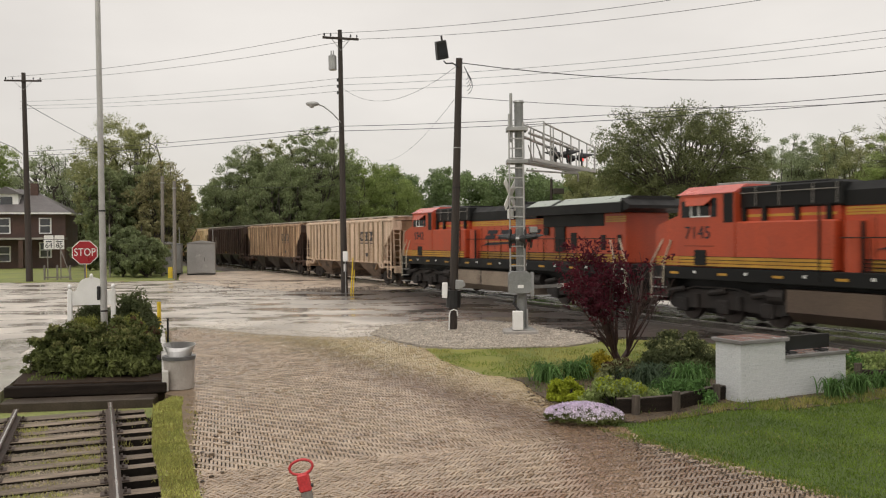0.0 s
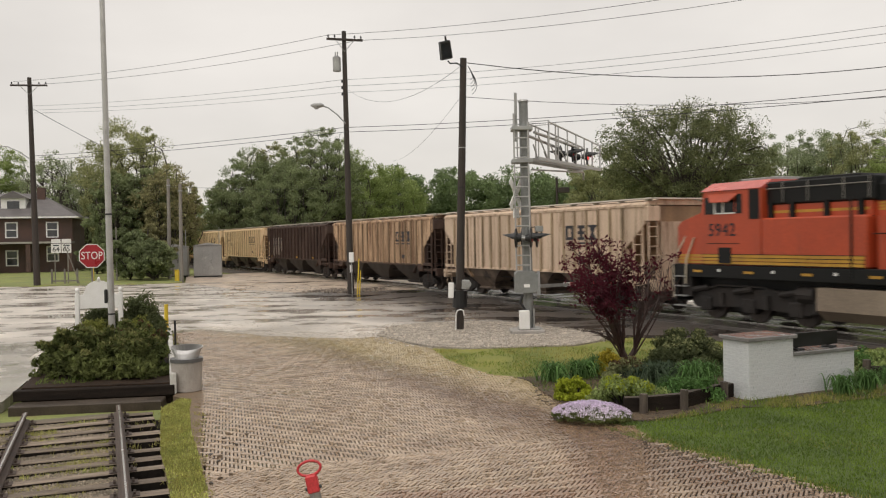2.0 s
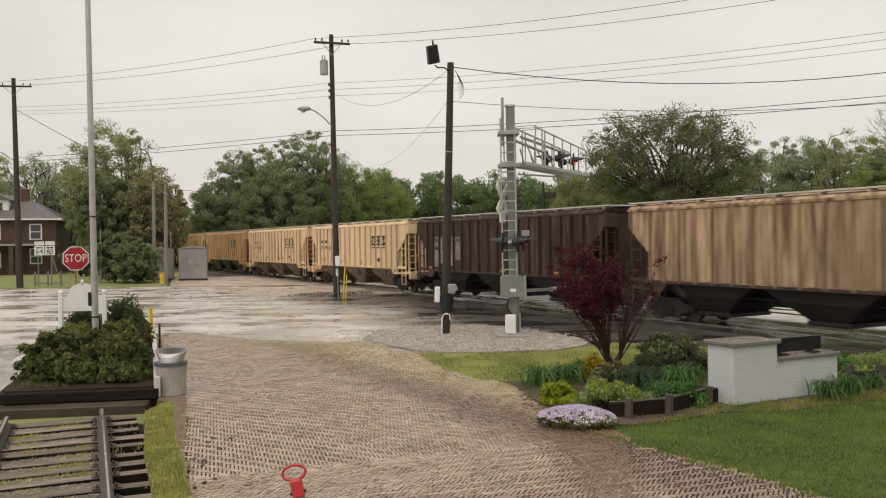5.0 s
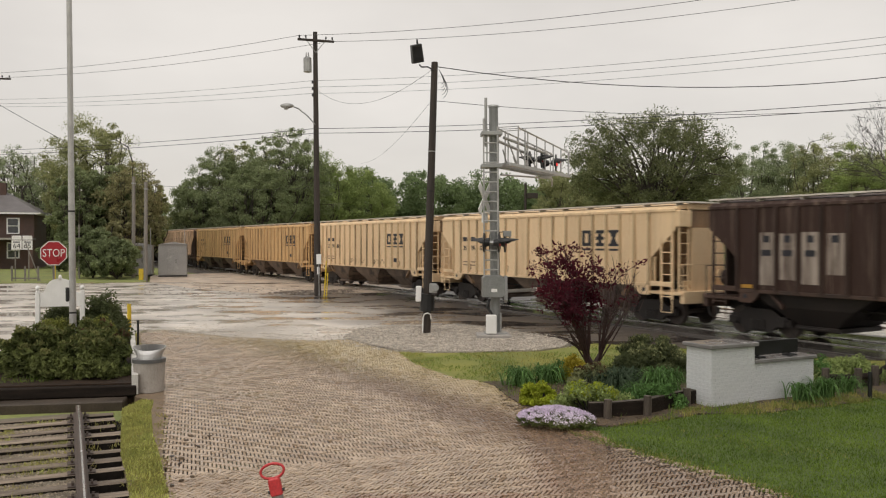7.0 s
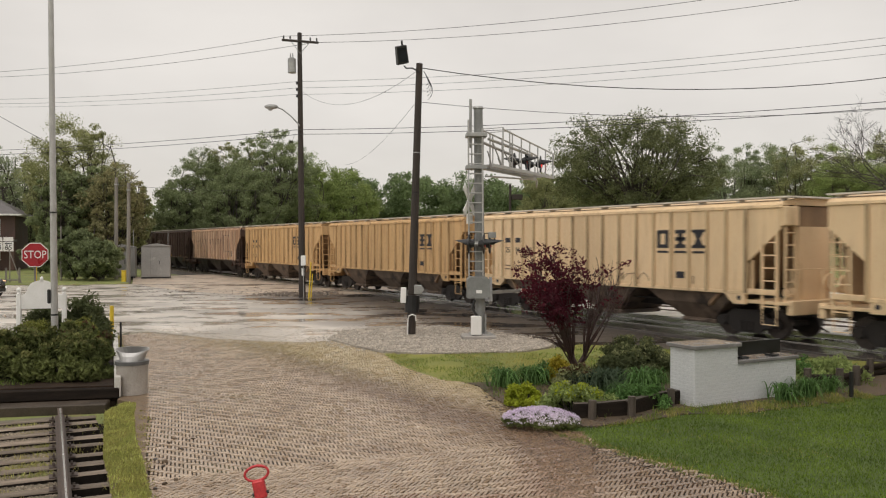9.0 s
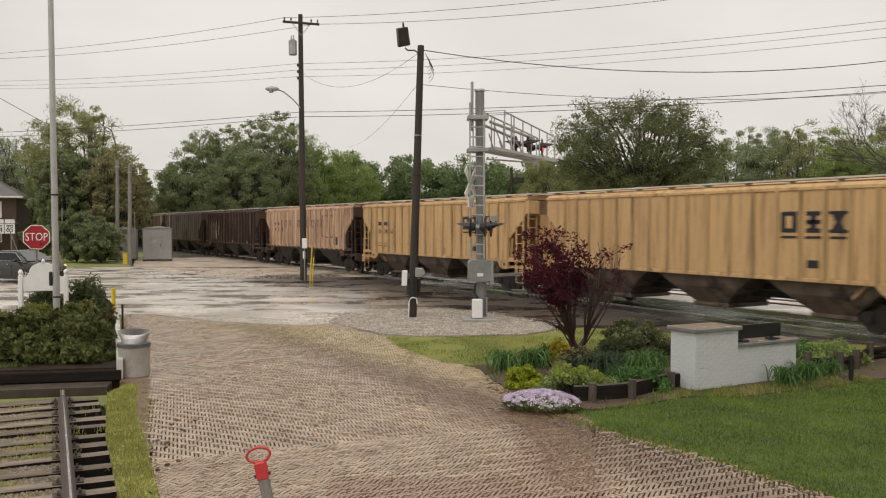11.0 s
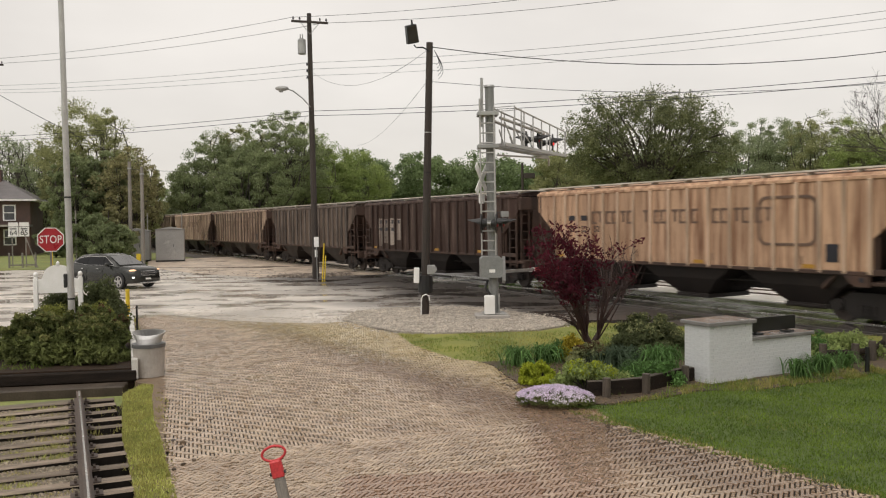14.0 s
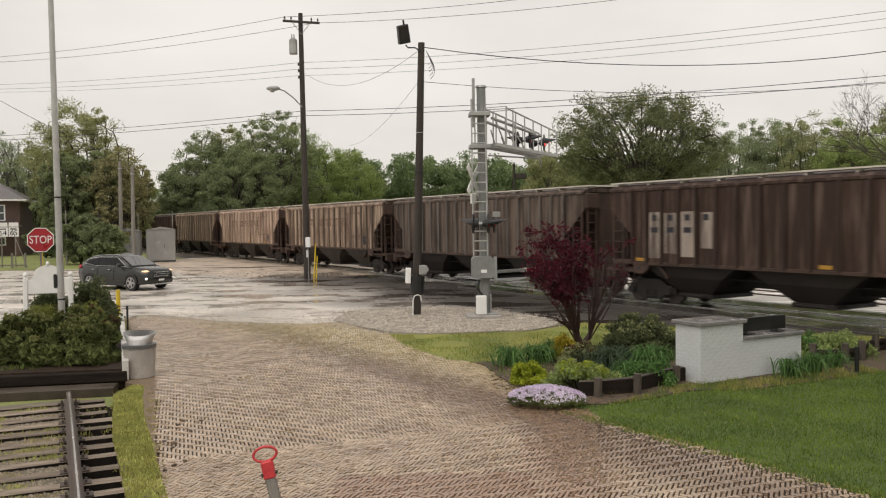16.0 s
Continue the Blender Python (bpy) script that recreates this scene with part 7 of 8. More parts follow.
solo("yellow_bollard", rod(B(), (0, 0, -0.1), (0, 0, 1.05), 0.07, 0.06, 10), M_YELLOW, "slim yellow bollard at the planter corner", "bollard", pose(-8.95, 26.2, 0))
solo("iron_stake", rod(B(), (0, 0, -0.1), (0, 0, 0.75), 0.03, 0.03, 6), M_BLACK, "dark stake at the edge of the planter", "stake", pose(-7.95, 24.0, 0))


def bush(name, label, x, y, z, rx, ry, h, mat, clumps=60, per=60, leaf=0.07, tip=None, group="garden shrubs", puff=0.2, uneven=0.25):
    """A rounded shrub of stems and leaf clumps with an uneven top."""
    ob = thing(name, label, "shrub", pose(x, y, z), group)
    d = rng.normal(0, 1, (clumps, 3))
    d[:, 2] = np.abs(d[:, 2])
    d /= np.linalg.norm(d, axis=1, keepdims=True)
    wob = 1 + uneven * np.array([noise.noise((v[0] * 2.2 + x, v[1] * 2.2 + y, v[2] * 2.2)) for v in d])[:, None]
    c = d * wob * (rng.uniform(0.3, 1, (clumps, 1)) ** 0.4) * np.array([rx, ry, h]) * 0.88
    c[:, 2] = np.maximum(c[:, 2], 0.08)
    b = B()
    for k in range(min(18, clumps)):
        limb(b, (c[k, 0] * 0.15, c[k, 1] * 0.15, -0.05), c[k], 0.018, 0.006, 0.06, 3, 4)
    part("wood", b, M_BARK, ob)
    v, f = leaves(c, np.full(clumps, max(rx, ry, h) * puff), per, leaf)
    part("foliage", quick("foliage", v, f, mat), mat, ob)
    if tip:
        k = clumps // 3
        up = c[np.argsort(-c[:, 2])[:k]] + np.array([0, 0, leaf])
        v, f = leaves(up, np.full(k, max(rx, ry, h) * puff * 0.7), per // 2, leaf * 0.9)
        part("new_growth", quick("new_growth", v, f, tip), tip, ob)
    return ob


bush("azalea_bush", "large dark green azalea bush with pale tips", -7.15, 17.65, 0.2, 1.45, 0.95, 1.1, L_AZALEA, 170, 70, 0.062, L_AZTIP, puff=0.11, uneven=0.5)
bush("azalea_bush", "spreading dark green azalea bush beside the road", -8.1, 17.9, 0.2, 0.95, 0.95, 1.05, L_AZALEA, 110, 70, 0.06, L_AZTIP, puff=0.13, uneven=0.5)
bush("azalea_bush", "dark green azalea bush at the planter edge", -7.3, 19.1, 0.26, 0.9, 0.75, 0.95, L_AZALEA, 90, 80, 0.055, L_BRONZE, puff=0.13, uneven=0.5)
bush("boxwood_bush", "small clipped yellow-green boxwood", -7.85, 20.9, 0.26, 0.46, 0.42, 0.98, L_BOX, 60, 130, 0.03)
bush("boxwood_bush", "small rounded boxwood behind the azaleas", -9.1, 21.1, 0.26, 0.46, 0.42, 0.95, L_BOX, 60, 130, 0.03)
bush("yew_bush", "dark evergreen bush behind the flagpole", -8.65, 23.2, 0.26, 0.72, 0.65, 1.36, L_DARK, 60, 110, 0.06)
bush("yew_bush", "low dark evergreen under the sign board", -9.6, 22.8, 0.2, 0.8, 0.32, 1.15, L_DARK, 90, 120, 0.045)
grass("planter_weeds", [(-8.3, 16.4), (-7.2, 16.6), (-7.3, 17.2), (-8.4, 17.0)], 260, M_BLADE, "weeds at the planter edge", 0.09, 0.22)

# white sign board with ball finials
wb = thing("welcome_sign", "white shaped sign board on posts with ball finials", "sign", pose(-9.44, 22.35, 0.2, 0, 0, 14) @ Matrix.Diagonal((0.8, 1, 1, 1)))
for x in (-0.68, 0.68):
    post = part("post", box(B(), x - 0.07, x + 0.07, -0.07, 0.07, -0.3, 1.45, 0.015), M_WHITE, wb)
    part("finial", ball(rod(B(), (x, 0, 1.44), (x, 0, 1.5), 0.075, 0.05, 10), (x, 0, 1.56), 0.075), M_WHITE, post, smooth=True)
out = [(-0.61, 1.07), (0.61, 1.07), (0.61, 1.43), (0.5, 1.45), (0.42, 1.57)]
out += [(0.42 * math.cos(a), 1.57 + 0.24 * math.sin(a)) for a in np.linspace(0.15, math.pi - 0.15, 12)]
out += [(-0.42, 1.57), (-0.5, 1.45), (-0.61, 1.43)]
panel = part("panel", prism(B(), out, 'y', -0.03, 0.03), M_WHITE, wb)
part("panel_finial", ball(rod(B(), (0, 0, 1.79), (0, 0, 1.91), 0.06, 0.02, 8), (0, 0, 1.85), 0.055), M_WHITE, panel, smooth=True)

# stop sign
st = thing("stop_sign", "red octagonal stop sign on a steel post", "sign", pose(-10.66, 24.8, 0, 0, 0, 22))
part("post", box(B(), -0.03, 0.03, 0.02, 0.07, -0.2, 3.0, 0.004), M_POLE_GREY, st)
octo = [(0.352 / math.cos(math.pi / 8) * math.cos(math.pi / 8 + k * math.pi / 4), 2.64 + 0.352 / math.cos(math.pi / 8) * math.sin(math.pi / 8 + k * math.pi / 4)) for k in range(8)]
plate = part("plate", prism(B(), octo, 'y', -0.004, 0.012), M_WHITE, st)
octo2 = [(0.328 / math.cos(math.pi / 8) * math.cos(math.pi / 8 + k * math.pi / 4), 2.64 + 0.328 / math.cos(math.pi / 8) * math.sin(math.pi / 8 + k * math.pi / 4)) for k in range(8)]
part("red_face", prism(B(), octo2, 'y', -0.008, -0.004), M_RED, plate)
w = part("lettering", text_mesh("lettering", "STOP", 0.29, M_WHITE, 0.003), M_WHITE, plate, "white word STOP")
w.matrix_basis = pose(0, -0.012, 2.64) @ Matrix.Diagonal((0.86, 1, 1.12, 1))

# pavement and concrete litter bin
M_SIDEWALK = wet("wet_concrete_pavement", (0.42, 0.385, 0.33), (0.27, 0.24, 0.2), 0.8, (0.2, 0.4), 0.3, 50, puddle=0.1, puddle_scale=0.5, puddle_at=0.52)
slab("sidewalk", [(-8.45, 14.6), (-8.6, 15.9), (-9.0, 17.2), (-9.7, 19.4), (-11.2, 22.0), (-12.2, 25.5), (-13.6, 25.0), (-13.0, 21.0), (-12.0, 14.0)], -0.3, 0.012, M_SIDEWALK, "wet worn concrete pavement beside the planter", "pavement")
bin_ = thing("litter_bin", "round aggregate concrete litter bin with grey hood", "litter bin", pose(-5.36, 16.85, 0))
b = B()
rod(b, (0, 0, 0), (0, 0, 0.6), 0.285, 0.31, 28)
part("bin_body", b, M_AGGREGATE, bin_, smooth=False)
part("bin_rim", rod(B(), (0, 0, 0.585), (0, 0, 0.655), 0.325, 0.325, 28), material("dark_bin_rim", (0.13, 0.13, 0.13), (0.09, 0.09, 0.09), 4, (0.35, 0.5), bump=0.1), bin_)
b = B()
loops = []
for inner in (0.0, 0.014):
    for z0, rx, ry, lift in ((0.645, 0.225, 0.235, 0.0), (0.75, 0.265, 0.2, 0.0), (0.865, 0.335, 0.15, 0.02)):
        loops.append([b.verts.new(((rx - inner) * math.cos(a), (ry - inner) * math.sin(a) + 0.02, z0 + lift * math.cos(a) ** 2 + 0.05 * math.sin(a) * (lift > 0.01))) for a in np.linspace(0, 2 * math.pi, 24, endpoint=False)])
for r0, r1 in ((loops[0], loops[1]), (loops[1], loops[2]), (loops[2], loops[5]), (loops[5], loops[4]), (loops[4], loops[3])):
    for i in range(24):
        b.faces.new((r0[i], r0[(i + 1) % 24], r1[(i + 1) % 24], r1[i]))
b.faces.new(loops[3])
bmesh.ops.recalc_face_normals(b, faces=b.faces)
part("hood", b, M_ALU, bin_, "open grey metal hood")

# throw lever with a red ring
lev = thing("switch_lever", "weathered steel switch lever with red ring handle", "lever", pose(-1.345, 8.55, 0.03, -4, -13, 0))
part("lever_bar", box(B(), -0.055, 0.055, -0.03, 0.03, -0.1, 0.5, 0.012), M_POLE_GREY, lev)
part("lever_grip", box(B(), -0.062, 0.062, -0.042, 0.036, 0.37, 0.555, 0.015), M_REDPAINT, lev, "red-painted grip plate")
b = B()
n = 20
pts = [(0.122 * math.cos(a), 0.0, 0.625 + 0.075 * math.sin(a)) for a in np.linspace(-math.pi / 2, 1.5 * math.pi, n)]
pipe(b, pts, 0.014, 8)
part("ring_handle", b, M_REDPAINT, lev, smooth=True)
for s in (-1, 1):
    part("rivet", rod(B(), (s * 0.06, 0, 0.42), (s * 0.085, 0, 0.42), 0.018, 0.018, 8), M_BLACK, lev)

# far side of the road
rs = thing("route_sign", "white road route sign panels with black numbers", "sign", pose(-29.4, 63.0, 0, 0, 0, 24))
for x in (-0.45, 0.45):
    part("sign_post", box(B(), x - 0.04, x + 0.04, 0.02, 0.08, -0.1, 3.4), M_POLE_GREY, rs)
for x, num in ((-0.36, "64"), (0.36, "65")):
    pn = part("panel", box(B(), x - 0.34, x + 0.34, -0.012, 0.012, 2.35, 3.05), M_WHITE, rs)
    part("number", text_mesh("number", num, 0.52, M_LETTER, 0.003), M_LETTER, pn).matrix_basis = pose(x, -0.016, 2.62)
    part("word_bar", box(B(), x - 0.22, x + 0.22, -0.017, -0.013, 2.88, 2.96), M_LETTER, pn)
    part("top_panel", box(B(), x - 0.32, x + 0.32, -0.012, 0.012, 3.1, 3.4), M_WHITE, rs)
gd = thing("guy_guard", "pale slanting guy guard in the verge", "guard", pose(-28.2, 62.0, 0))
part("guard", rod(B(), (0.6, 0, 0), (-0.5, 0, 3.0), 0.035, 0.035, 8), M_POLE_GREY, gd)
for x, y in ((-30.2, 60.6), (-26.1, 60.9)):
    solo("marker_post", rod(B(), (0, 0, -0.1), (0, 0, 2.4), 0.06, 0.06, 8), M_YELLOW, "yellow marker post on the verge", "post", pose(x, y, 0), "marker posts")
rl = thing("low_rail_fence", "small weathered rail fence on the verge", "fence", pose(-28.9, 62.4, 0, 0, 0, 10))
for x in (-0.9, 0.0, 0.9):
    part("fence_post", box(B(), x - 0.06, x + 0.06, -0.06, 0.06, -0.1, 1.15, 0.01), M_POLE_GREY, rl)
part("fence_rail", box(B(), -0.95, 0.95, -0.03, 0.03, 0.2, 0.3), M_POLE_GREY, rl)


def cabinet(label, x, y, yaw, w, d, h, mat):
    ob = thing("signal_cabinet", label, "cabinet", pose(x, y, 0, 0, 0, yaw), "signal cabinets")
    part("body", box(B(), -w / 2, w / 2, -d / 2, d / 2, 0.12, h, 0.03), mat, ob)
    part("roof", prism(B(), [(-w / 2 - 0.08, h), (w / 2 + 0.08, h), (0, h + 0.22)], 'y', -d / 2 - 0.08, d / 2 + 0.08), mat, ob)
    dr = part("door", box(B(), -0.42, 0.42, -d / 2 - 0.03, -d / 2, 0.25, h - 0.3, 0.01), mat, ob)
    part("handle", box(B(), 0.26, 0.3, -d / 2 - 0.07, -d / 2 - 0.03, 1.2, 1.5), M_BLACK, dr)
    part("skid", box(B(), -w / 2, w / 2, -d / 2, d / 2, -0.05, 0.12), M_BLACK, ob)
    part("vent", rod(B(), (w / 2 - 0.2, 0, h), (w / 2 - 0.2, 0, h + 1.5), 0.03, 0.03, 6), M_GALV, ob)
    return ob


M_SHED = material("grey_steel_cabinet", (0.37, 0.36, 0.35), (0.29, 0.285, 0.275), 0.7, (0.4, 0.6), metal=0.2, bump=0.1, fine=20, spots=(0.5, 0.48, 0.46), spot_scale=1.2, spot_at=0.62)
cabinet("grey steel signal cabinet with one door", -20.75, 71.6, 14, 2.3, 2.0, 2.72, M_SHED)
cabinet("grey steel signal cabinet standing behind another", -24.0, 72.9, 14, 2.2, 2.4, 2.62, M_SHED)

# brick house across the road
M_HBRICK = material("dark_red_house_brick", (0.11, 0.062, 0.048), (0.07, 0.042, 0.034), 1.0, (0.6, 0.8), bump=0.3, fine=14)
M_SHINGLE = material("grey_wet_shingle", (0.17, 0.155, 0.155), (0.11, 0.1, 0.1), 1.5, (0.35, 0.6), bump=0.4, fine=10, stretch=(1, 1, 3))
house = thing("brick_house", "two-storey dark brick house with grey hipped roof", "house", pose(-47.9, 93.0, 0.35, 0, 0, 16))
part("wall", box(B(), -6.0, 6.0, -4.5, 4.5, -0.3, 5.7), M_HBRICK, house)
b = B()
ev = [b.verts.new(p) for p in ((-6.7, -5.2, 5.65), (6.7, -5.2, 5.65), (6.7, 5.2, 5.65), (-6.7, 5.2, 5.65))]
rg = [b.verts.new(p) for p in ((-2.0, 0, 8.4), (2.0, 0, 8.4))]
for fc in ((ev[0], ev[1], rg[1], rg[0]), (ev[1], ev[2], rg[1]), (ev[2], ev[3], rg[0], rg[1]), (ev[3], ev[0], rg[0]), (ev[3], ev[2], ev[1], ev[0])):
    b.faces.new(fc)
rf = part("roof", b, M_SHINGLE, house)
part("fascia", box(B(), -6.72, 6.72, -5.24, 5.24, 5.5, 5.66), M_WHITE, rf)
part("chimney", box(B(), 2.0, 2.8, -1.4, -0.6, 6.5, 9.0, 0.02), M_HBRICK, rf)
dm = part("dormer", box(B(), -1.2, 1.2, -3.4, -0.5, 6.2, 7.7), M_WHITE, rf)
part("dormer_roof", prism(B(), [(-1.5, 7.7), (1.5, 7.7), (0, 8.5)], 'y', -3.7, -0.3), M_SHINGLE, dm)
part("dormer_pane", box(B(), -0.6, 0.6, -3.44, -3.4, 6.5, 7.4), M_GLASS, dm)
for x, z in ((-4.2, 3.4), (0.0, 3.4), (4.0, 3.4), (-4.2, 0.8), (4.0, 0.8), (0.0, 0.4)):
    wd = part("window", box(B(), x - 0.62, x + 0.62, -4.58, -4.5, z, z + 1.7), M_WHITE, house)
    part("pane", box(B(), x - 0.48, x + 0.48, -4.6, -4.575, z + 0.12, z + 0.8), M_GLASS, wd)
    part("pane", box(B(), x - 0.48, x + 0.48, -4.6, -4.575, z + 0.9, z + 1.58), M_GLASS, wd)
part("porch_roof", box(B(), -6.2, 6.2, -6.9, -4.5, 2.75, 2.98), M_SHINGLE, house)
part("porch_trim", box(B(), -6.25, 6.25, -6.95, -6.88, 2.78, 2.98), M_CONC, house)
for x in (-6.0, -2.0, 2.0, 6.0):
    part("porch_post", box(B(), x - 0.22, x + 0.22, -6.85, -6.45, -0.2, 2.76), M_HBRICK, house)

# ---- brick wall, bed edging and garden plants ----
WALL_YAW = 25.0
gw = thing("painted_brick_wall", "white-painted brick garden wall with taller end pillar", "wall", pose(5.32, 14.88, 0, 0, 0, WALL_YAW))
core = part("pillar_core", box(B(), 0.004, 1.076, 0.004, 0.626, -0.1, 1.055), M_WHITEBRICK, gw)
low = part("wall_core", box(B(), 1.07, 2.72, 0.054, 0.44, -0.1, 0.72), M_WHITEBRICK, gw)
part("pillar_cap", box(B(), -0.06, 1.14, -0.06, 0.69, 1.055, 1.13, 0.012), M_CAP, gw, "wet grey stone cap")
part("wall_cap", box(B(), 1.075, 2.78, 0.0, 0.5, 0.72, 0.79, 0.012), M_CAP, gw, "wet dark stone coping")
bl, bh = 0.2, 0.066
brick_mesh = {}


def wall_brick(parent, length, m):
    key = round(length, 3)
    if key not in brick_mesh:
        brick_mesh[key] = finish("brick", box(B(), 0.0, length, -0.005, 0.014, 0, bh - 0.006, 0.003), M_WHITEBRICK)
    part("brick", brick_mesh[key], M_WHITEBRICK, parent).matrix_basis = m


for row in range(16):
    z = row * bh
    # front of pillar and lower wall, left face of pillar, right end of wall
    for parent, x_from, x_to, z_top, base in ((core, 0.0, 1.08, 1.055, pose(0, 0, 0)), (low, 1.085, 2.73, 0.72, pose(0, 0.05, 0)),
                                              (core, 0.0, 0.62, 1.055, pose(0, 0.63, 0, 0, 0, -90)), (low, 0.0, 0.38, 0.72, pose(2.735, 0.06, 0, 0, 0, 90))):
        if z + bh > z_top + 0.01:
            continue
        x = x_from
        first = True
        while x < x_to - 0.03:
            ln = bl if not (first and row % 2) else bl / 2
            ln = min(ln, x_to - x)
            wall_brick(parent, ln - 0.003, base @ pose(x + 0.0015, rng.normal(0, 0.001), z))
            x += ln
            first = False
sb = thing("black_sign_board", "low black sign board standing on the wall coping", "sign", pose(6.28, 15.55, 0.79, 0, 0, WALL_YAW))
part("board", box(B(), 0.05, 1.32, 0.0, 0.05, 0.05, 0.32, 0.008), M_BLACK, sb)
for x in (0.25, 1.08):
    part("foot", box(B(), x - 0.1, x + 0.1, -0.1, 0.1, 0.0, 0.035, 0.008), M_BLACK, sb)
    part("leg", box(B(), x - 0.02, x + 0.02, 0.0, 0.04, 0.02, 0.08), M_BLACK, sb)

M_POST = material("grey_split_post", (0.105, 0.083, 0.063), (0.05, 0.04, 0.031), 2, (0.5, 0.75), bump=0.7, fine=16, stretch=(5, 5, 0.8))
edging = thing("log_edging", "low weathered log edging along the garden bed", "edging", pose(0, 0, 0))
eposts = [(2.95, 13.98), (3.22, 13.97), (3.96, 14.19), (4.91, 15.0), (5.33, 15.22)]
for i, (x, y) in enumerate(eposts[1:4]):
    part("post", rod(B(), (x, y, -0.15), (x + 0.01, y, 0.33 + 0.02 * (i % 2)), 0.075, 0.07, 8), M_POST, edging)
for (x0, y0), (x1, y1) in zip(eposts, eposts[1:]):
    run, yaw = math.hypot(x1 - x0, y1 - y0), math.degrees(math.atan2(y1 - y0, x1 - x0))
    part("timber", box(B(), -0.03, run + 0.02, 0.07, 0.2, -0.1, 0.25, 0.018), M_TIMBER, edging).matrix_basis = pose(x0, y0, 0, 0, -0.6, yaw)
    part("timber_top", box(B(), -0.02, run + 0.01, 0.075, 0.195, 0.25, 0.258, 0.003), M_POST, edging).matrix_basis = pose(x0, y0, 0, 0, -0.6, yaw)
edging2 = thing("log_edging", "low weathered log edging beyond the brick wall", "edging", pose(0, 0, 0))
ep2 = [(8.35, 16.75), (9.0, 16.7), (9.55, 17.05), (10.45, 18.1), (11.6, 18.6)]
for x, y in ep2:
    part("post", rod(B(), (x, y, -0.15), (x, y, 0.42), 0.085, 0.075, 9), M_POST, edging2)
for (x0, y0), (x1, y1) in zip(ep2, ep2[1:]):
    for z in (0.07, 0.21):
        part("log", rod(B(), (x0, y0 + 0.1, z), (x1, y1 + 0.1, z), 0.07, 0.065, 9), M_TIMBER, edging2)
solo("iron_stake", rod(B(), (0, 0, -0.1), (0, 0, 0.5), 0.045, 0.04, 8), M_BLACK, "dark iron stake at the bed edge", "stake", pose(8.72, 15.75, 0))


def lily(label, x, y, r, h, n, mat=L_LILY):
    """A clump of arching strap leaves."""
    ob = thing("daylily_clump", label, "plant", pose(x, y, 0), "daylily clumps")
    vs, fs = [], []
    for k in range(n):
        a, o = rng.uniform(0, 2 * math.pi), rng.normal(0, r * 0.25, 2)
        ln, rise, w = r * rng.uniform(0.8, 1.7), h * rng.uniform(0.7, 1.25), rng.uniform(0.012, 0.022)
        i0 = len(vs)
        for t in np.linspace(0, 1, 7):
            dx, z = ln * t ** 1.3, rise * (3.3 * t - 3.1 * t * t)
            ww = w * (1 - t * 0.9)
            px, py = o[0] + math.cos(a) * dx, o[1] + math.sin(a) * dx
            vs += [(px - math.sin(a) * ww, py + math.cos(a) * ww, z), (px + math.sin(a) * ww, py - math.cos(a) * ww, z)]
        fs += [(i0 + 2 * t, i0 + 2 * t + 1, i0 + 2 * t + 3, i0 + 2 * t + 2) for t in range(6)]
    part("foliage", quick("foliage", vs, fs, mat), mat, ob)
    return ob


for lab, x, y, r, h, n in (("dark green daylily clump at the lawn corner", 2.1, 17.3, 0.42, 0.36, 170), ("daylily clump beside the lawn strip", 2.75, 17.6, 0.42, 0.37, 170), ("small daylily clump at the lawn corner", 3.15, 18.1, 0.28, 0.4, 80),
                           ("arching daylily clump in front of the dark shrub", 4.75, 16.2, 0.42, 0.5, 120), ("daylily clump by the pillar", 5.05, 16.5, 0.36, 0.46, 90), ("low daylily clump in the bed", 4.3, 15.6, 0.36, 0.32, 120),
                           ("daylily clump at the foot of the white wall", 7.15, 15.3, 0.27, 0.36, 110), ("daylily clump at the end of the white wall", 7.8, 15.7, 0.32, 0.38, 120), ("daylily clump beyond the wall", 8.5, 16.25, 0.3, 0.34, 70)):
    lily(lab, x, y, r, h, n)
lily("grey-green lavender clump in the bed", 3.95, 16.5, 0.45, 0.42, 260, L_BLUE)
lily("grey-green clump behind the phlox", 4.3, 16.9, 0.35, 0.4, 180, L_BLUE)
bush("spirea_bush", "lime-yellow spirea mound in the bed", 2.3, 15.3, 0, 0.42, 0.38, 0.5, L_LIME, 44, 110, 0.035)
bush("spirea_bush", "yellow-green spreading groundcover shrub", 3.05, 14.6, 0, 0.75, 0.5, 0.5, L_FRESH, 60, 80, 0.04, L_LIME)
bush("golden_shrub", "golden-leaved shrub at the maple's foot", 3.4, 17.9, 0, 0.42, 0.4, 0.58, L_GOLD, 36, 80, 0.04)
bush("low_shrub", "olive-brown low shrub under the maple", 3.6, 16.9, 0, 0.6, 0.5, 0.55, L_OLIVE, 46, 80, 0.045, L_BRONZE)
bush("rounded_shrub", "large dark rounded shrub beside the pillar", 5.15, 18.1, 0, 0.95, 0.8, 0.95, L_DARK, 110, 120, 0.05, L_OLIVE)
bush("rounded_shrub", "dark shrub behind the bed", 4.6, 17.7, 0, 0.55, 0.5, 0.7, L_DARK, 50, 90, 0.05)
bush("low_plants", "bright green low plants behind the log edging", 4.35, 15.0, 0, 0.65, 0.45, 0.42, L_LILY, 70, 80, 0.045)
bush("low_plants", "low green plants beyond the wall", 9.4, 17.9, 0, 1.0, 0.6, 0.5, L_FRESH, 50, 70, 0.05)
bush("low_plants", "leafy green plants beside the lawn strip", 8.6, 18.2, 0, 0.9, 0.6, 0.55, L_LILY, 50, 70, 0.05)
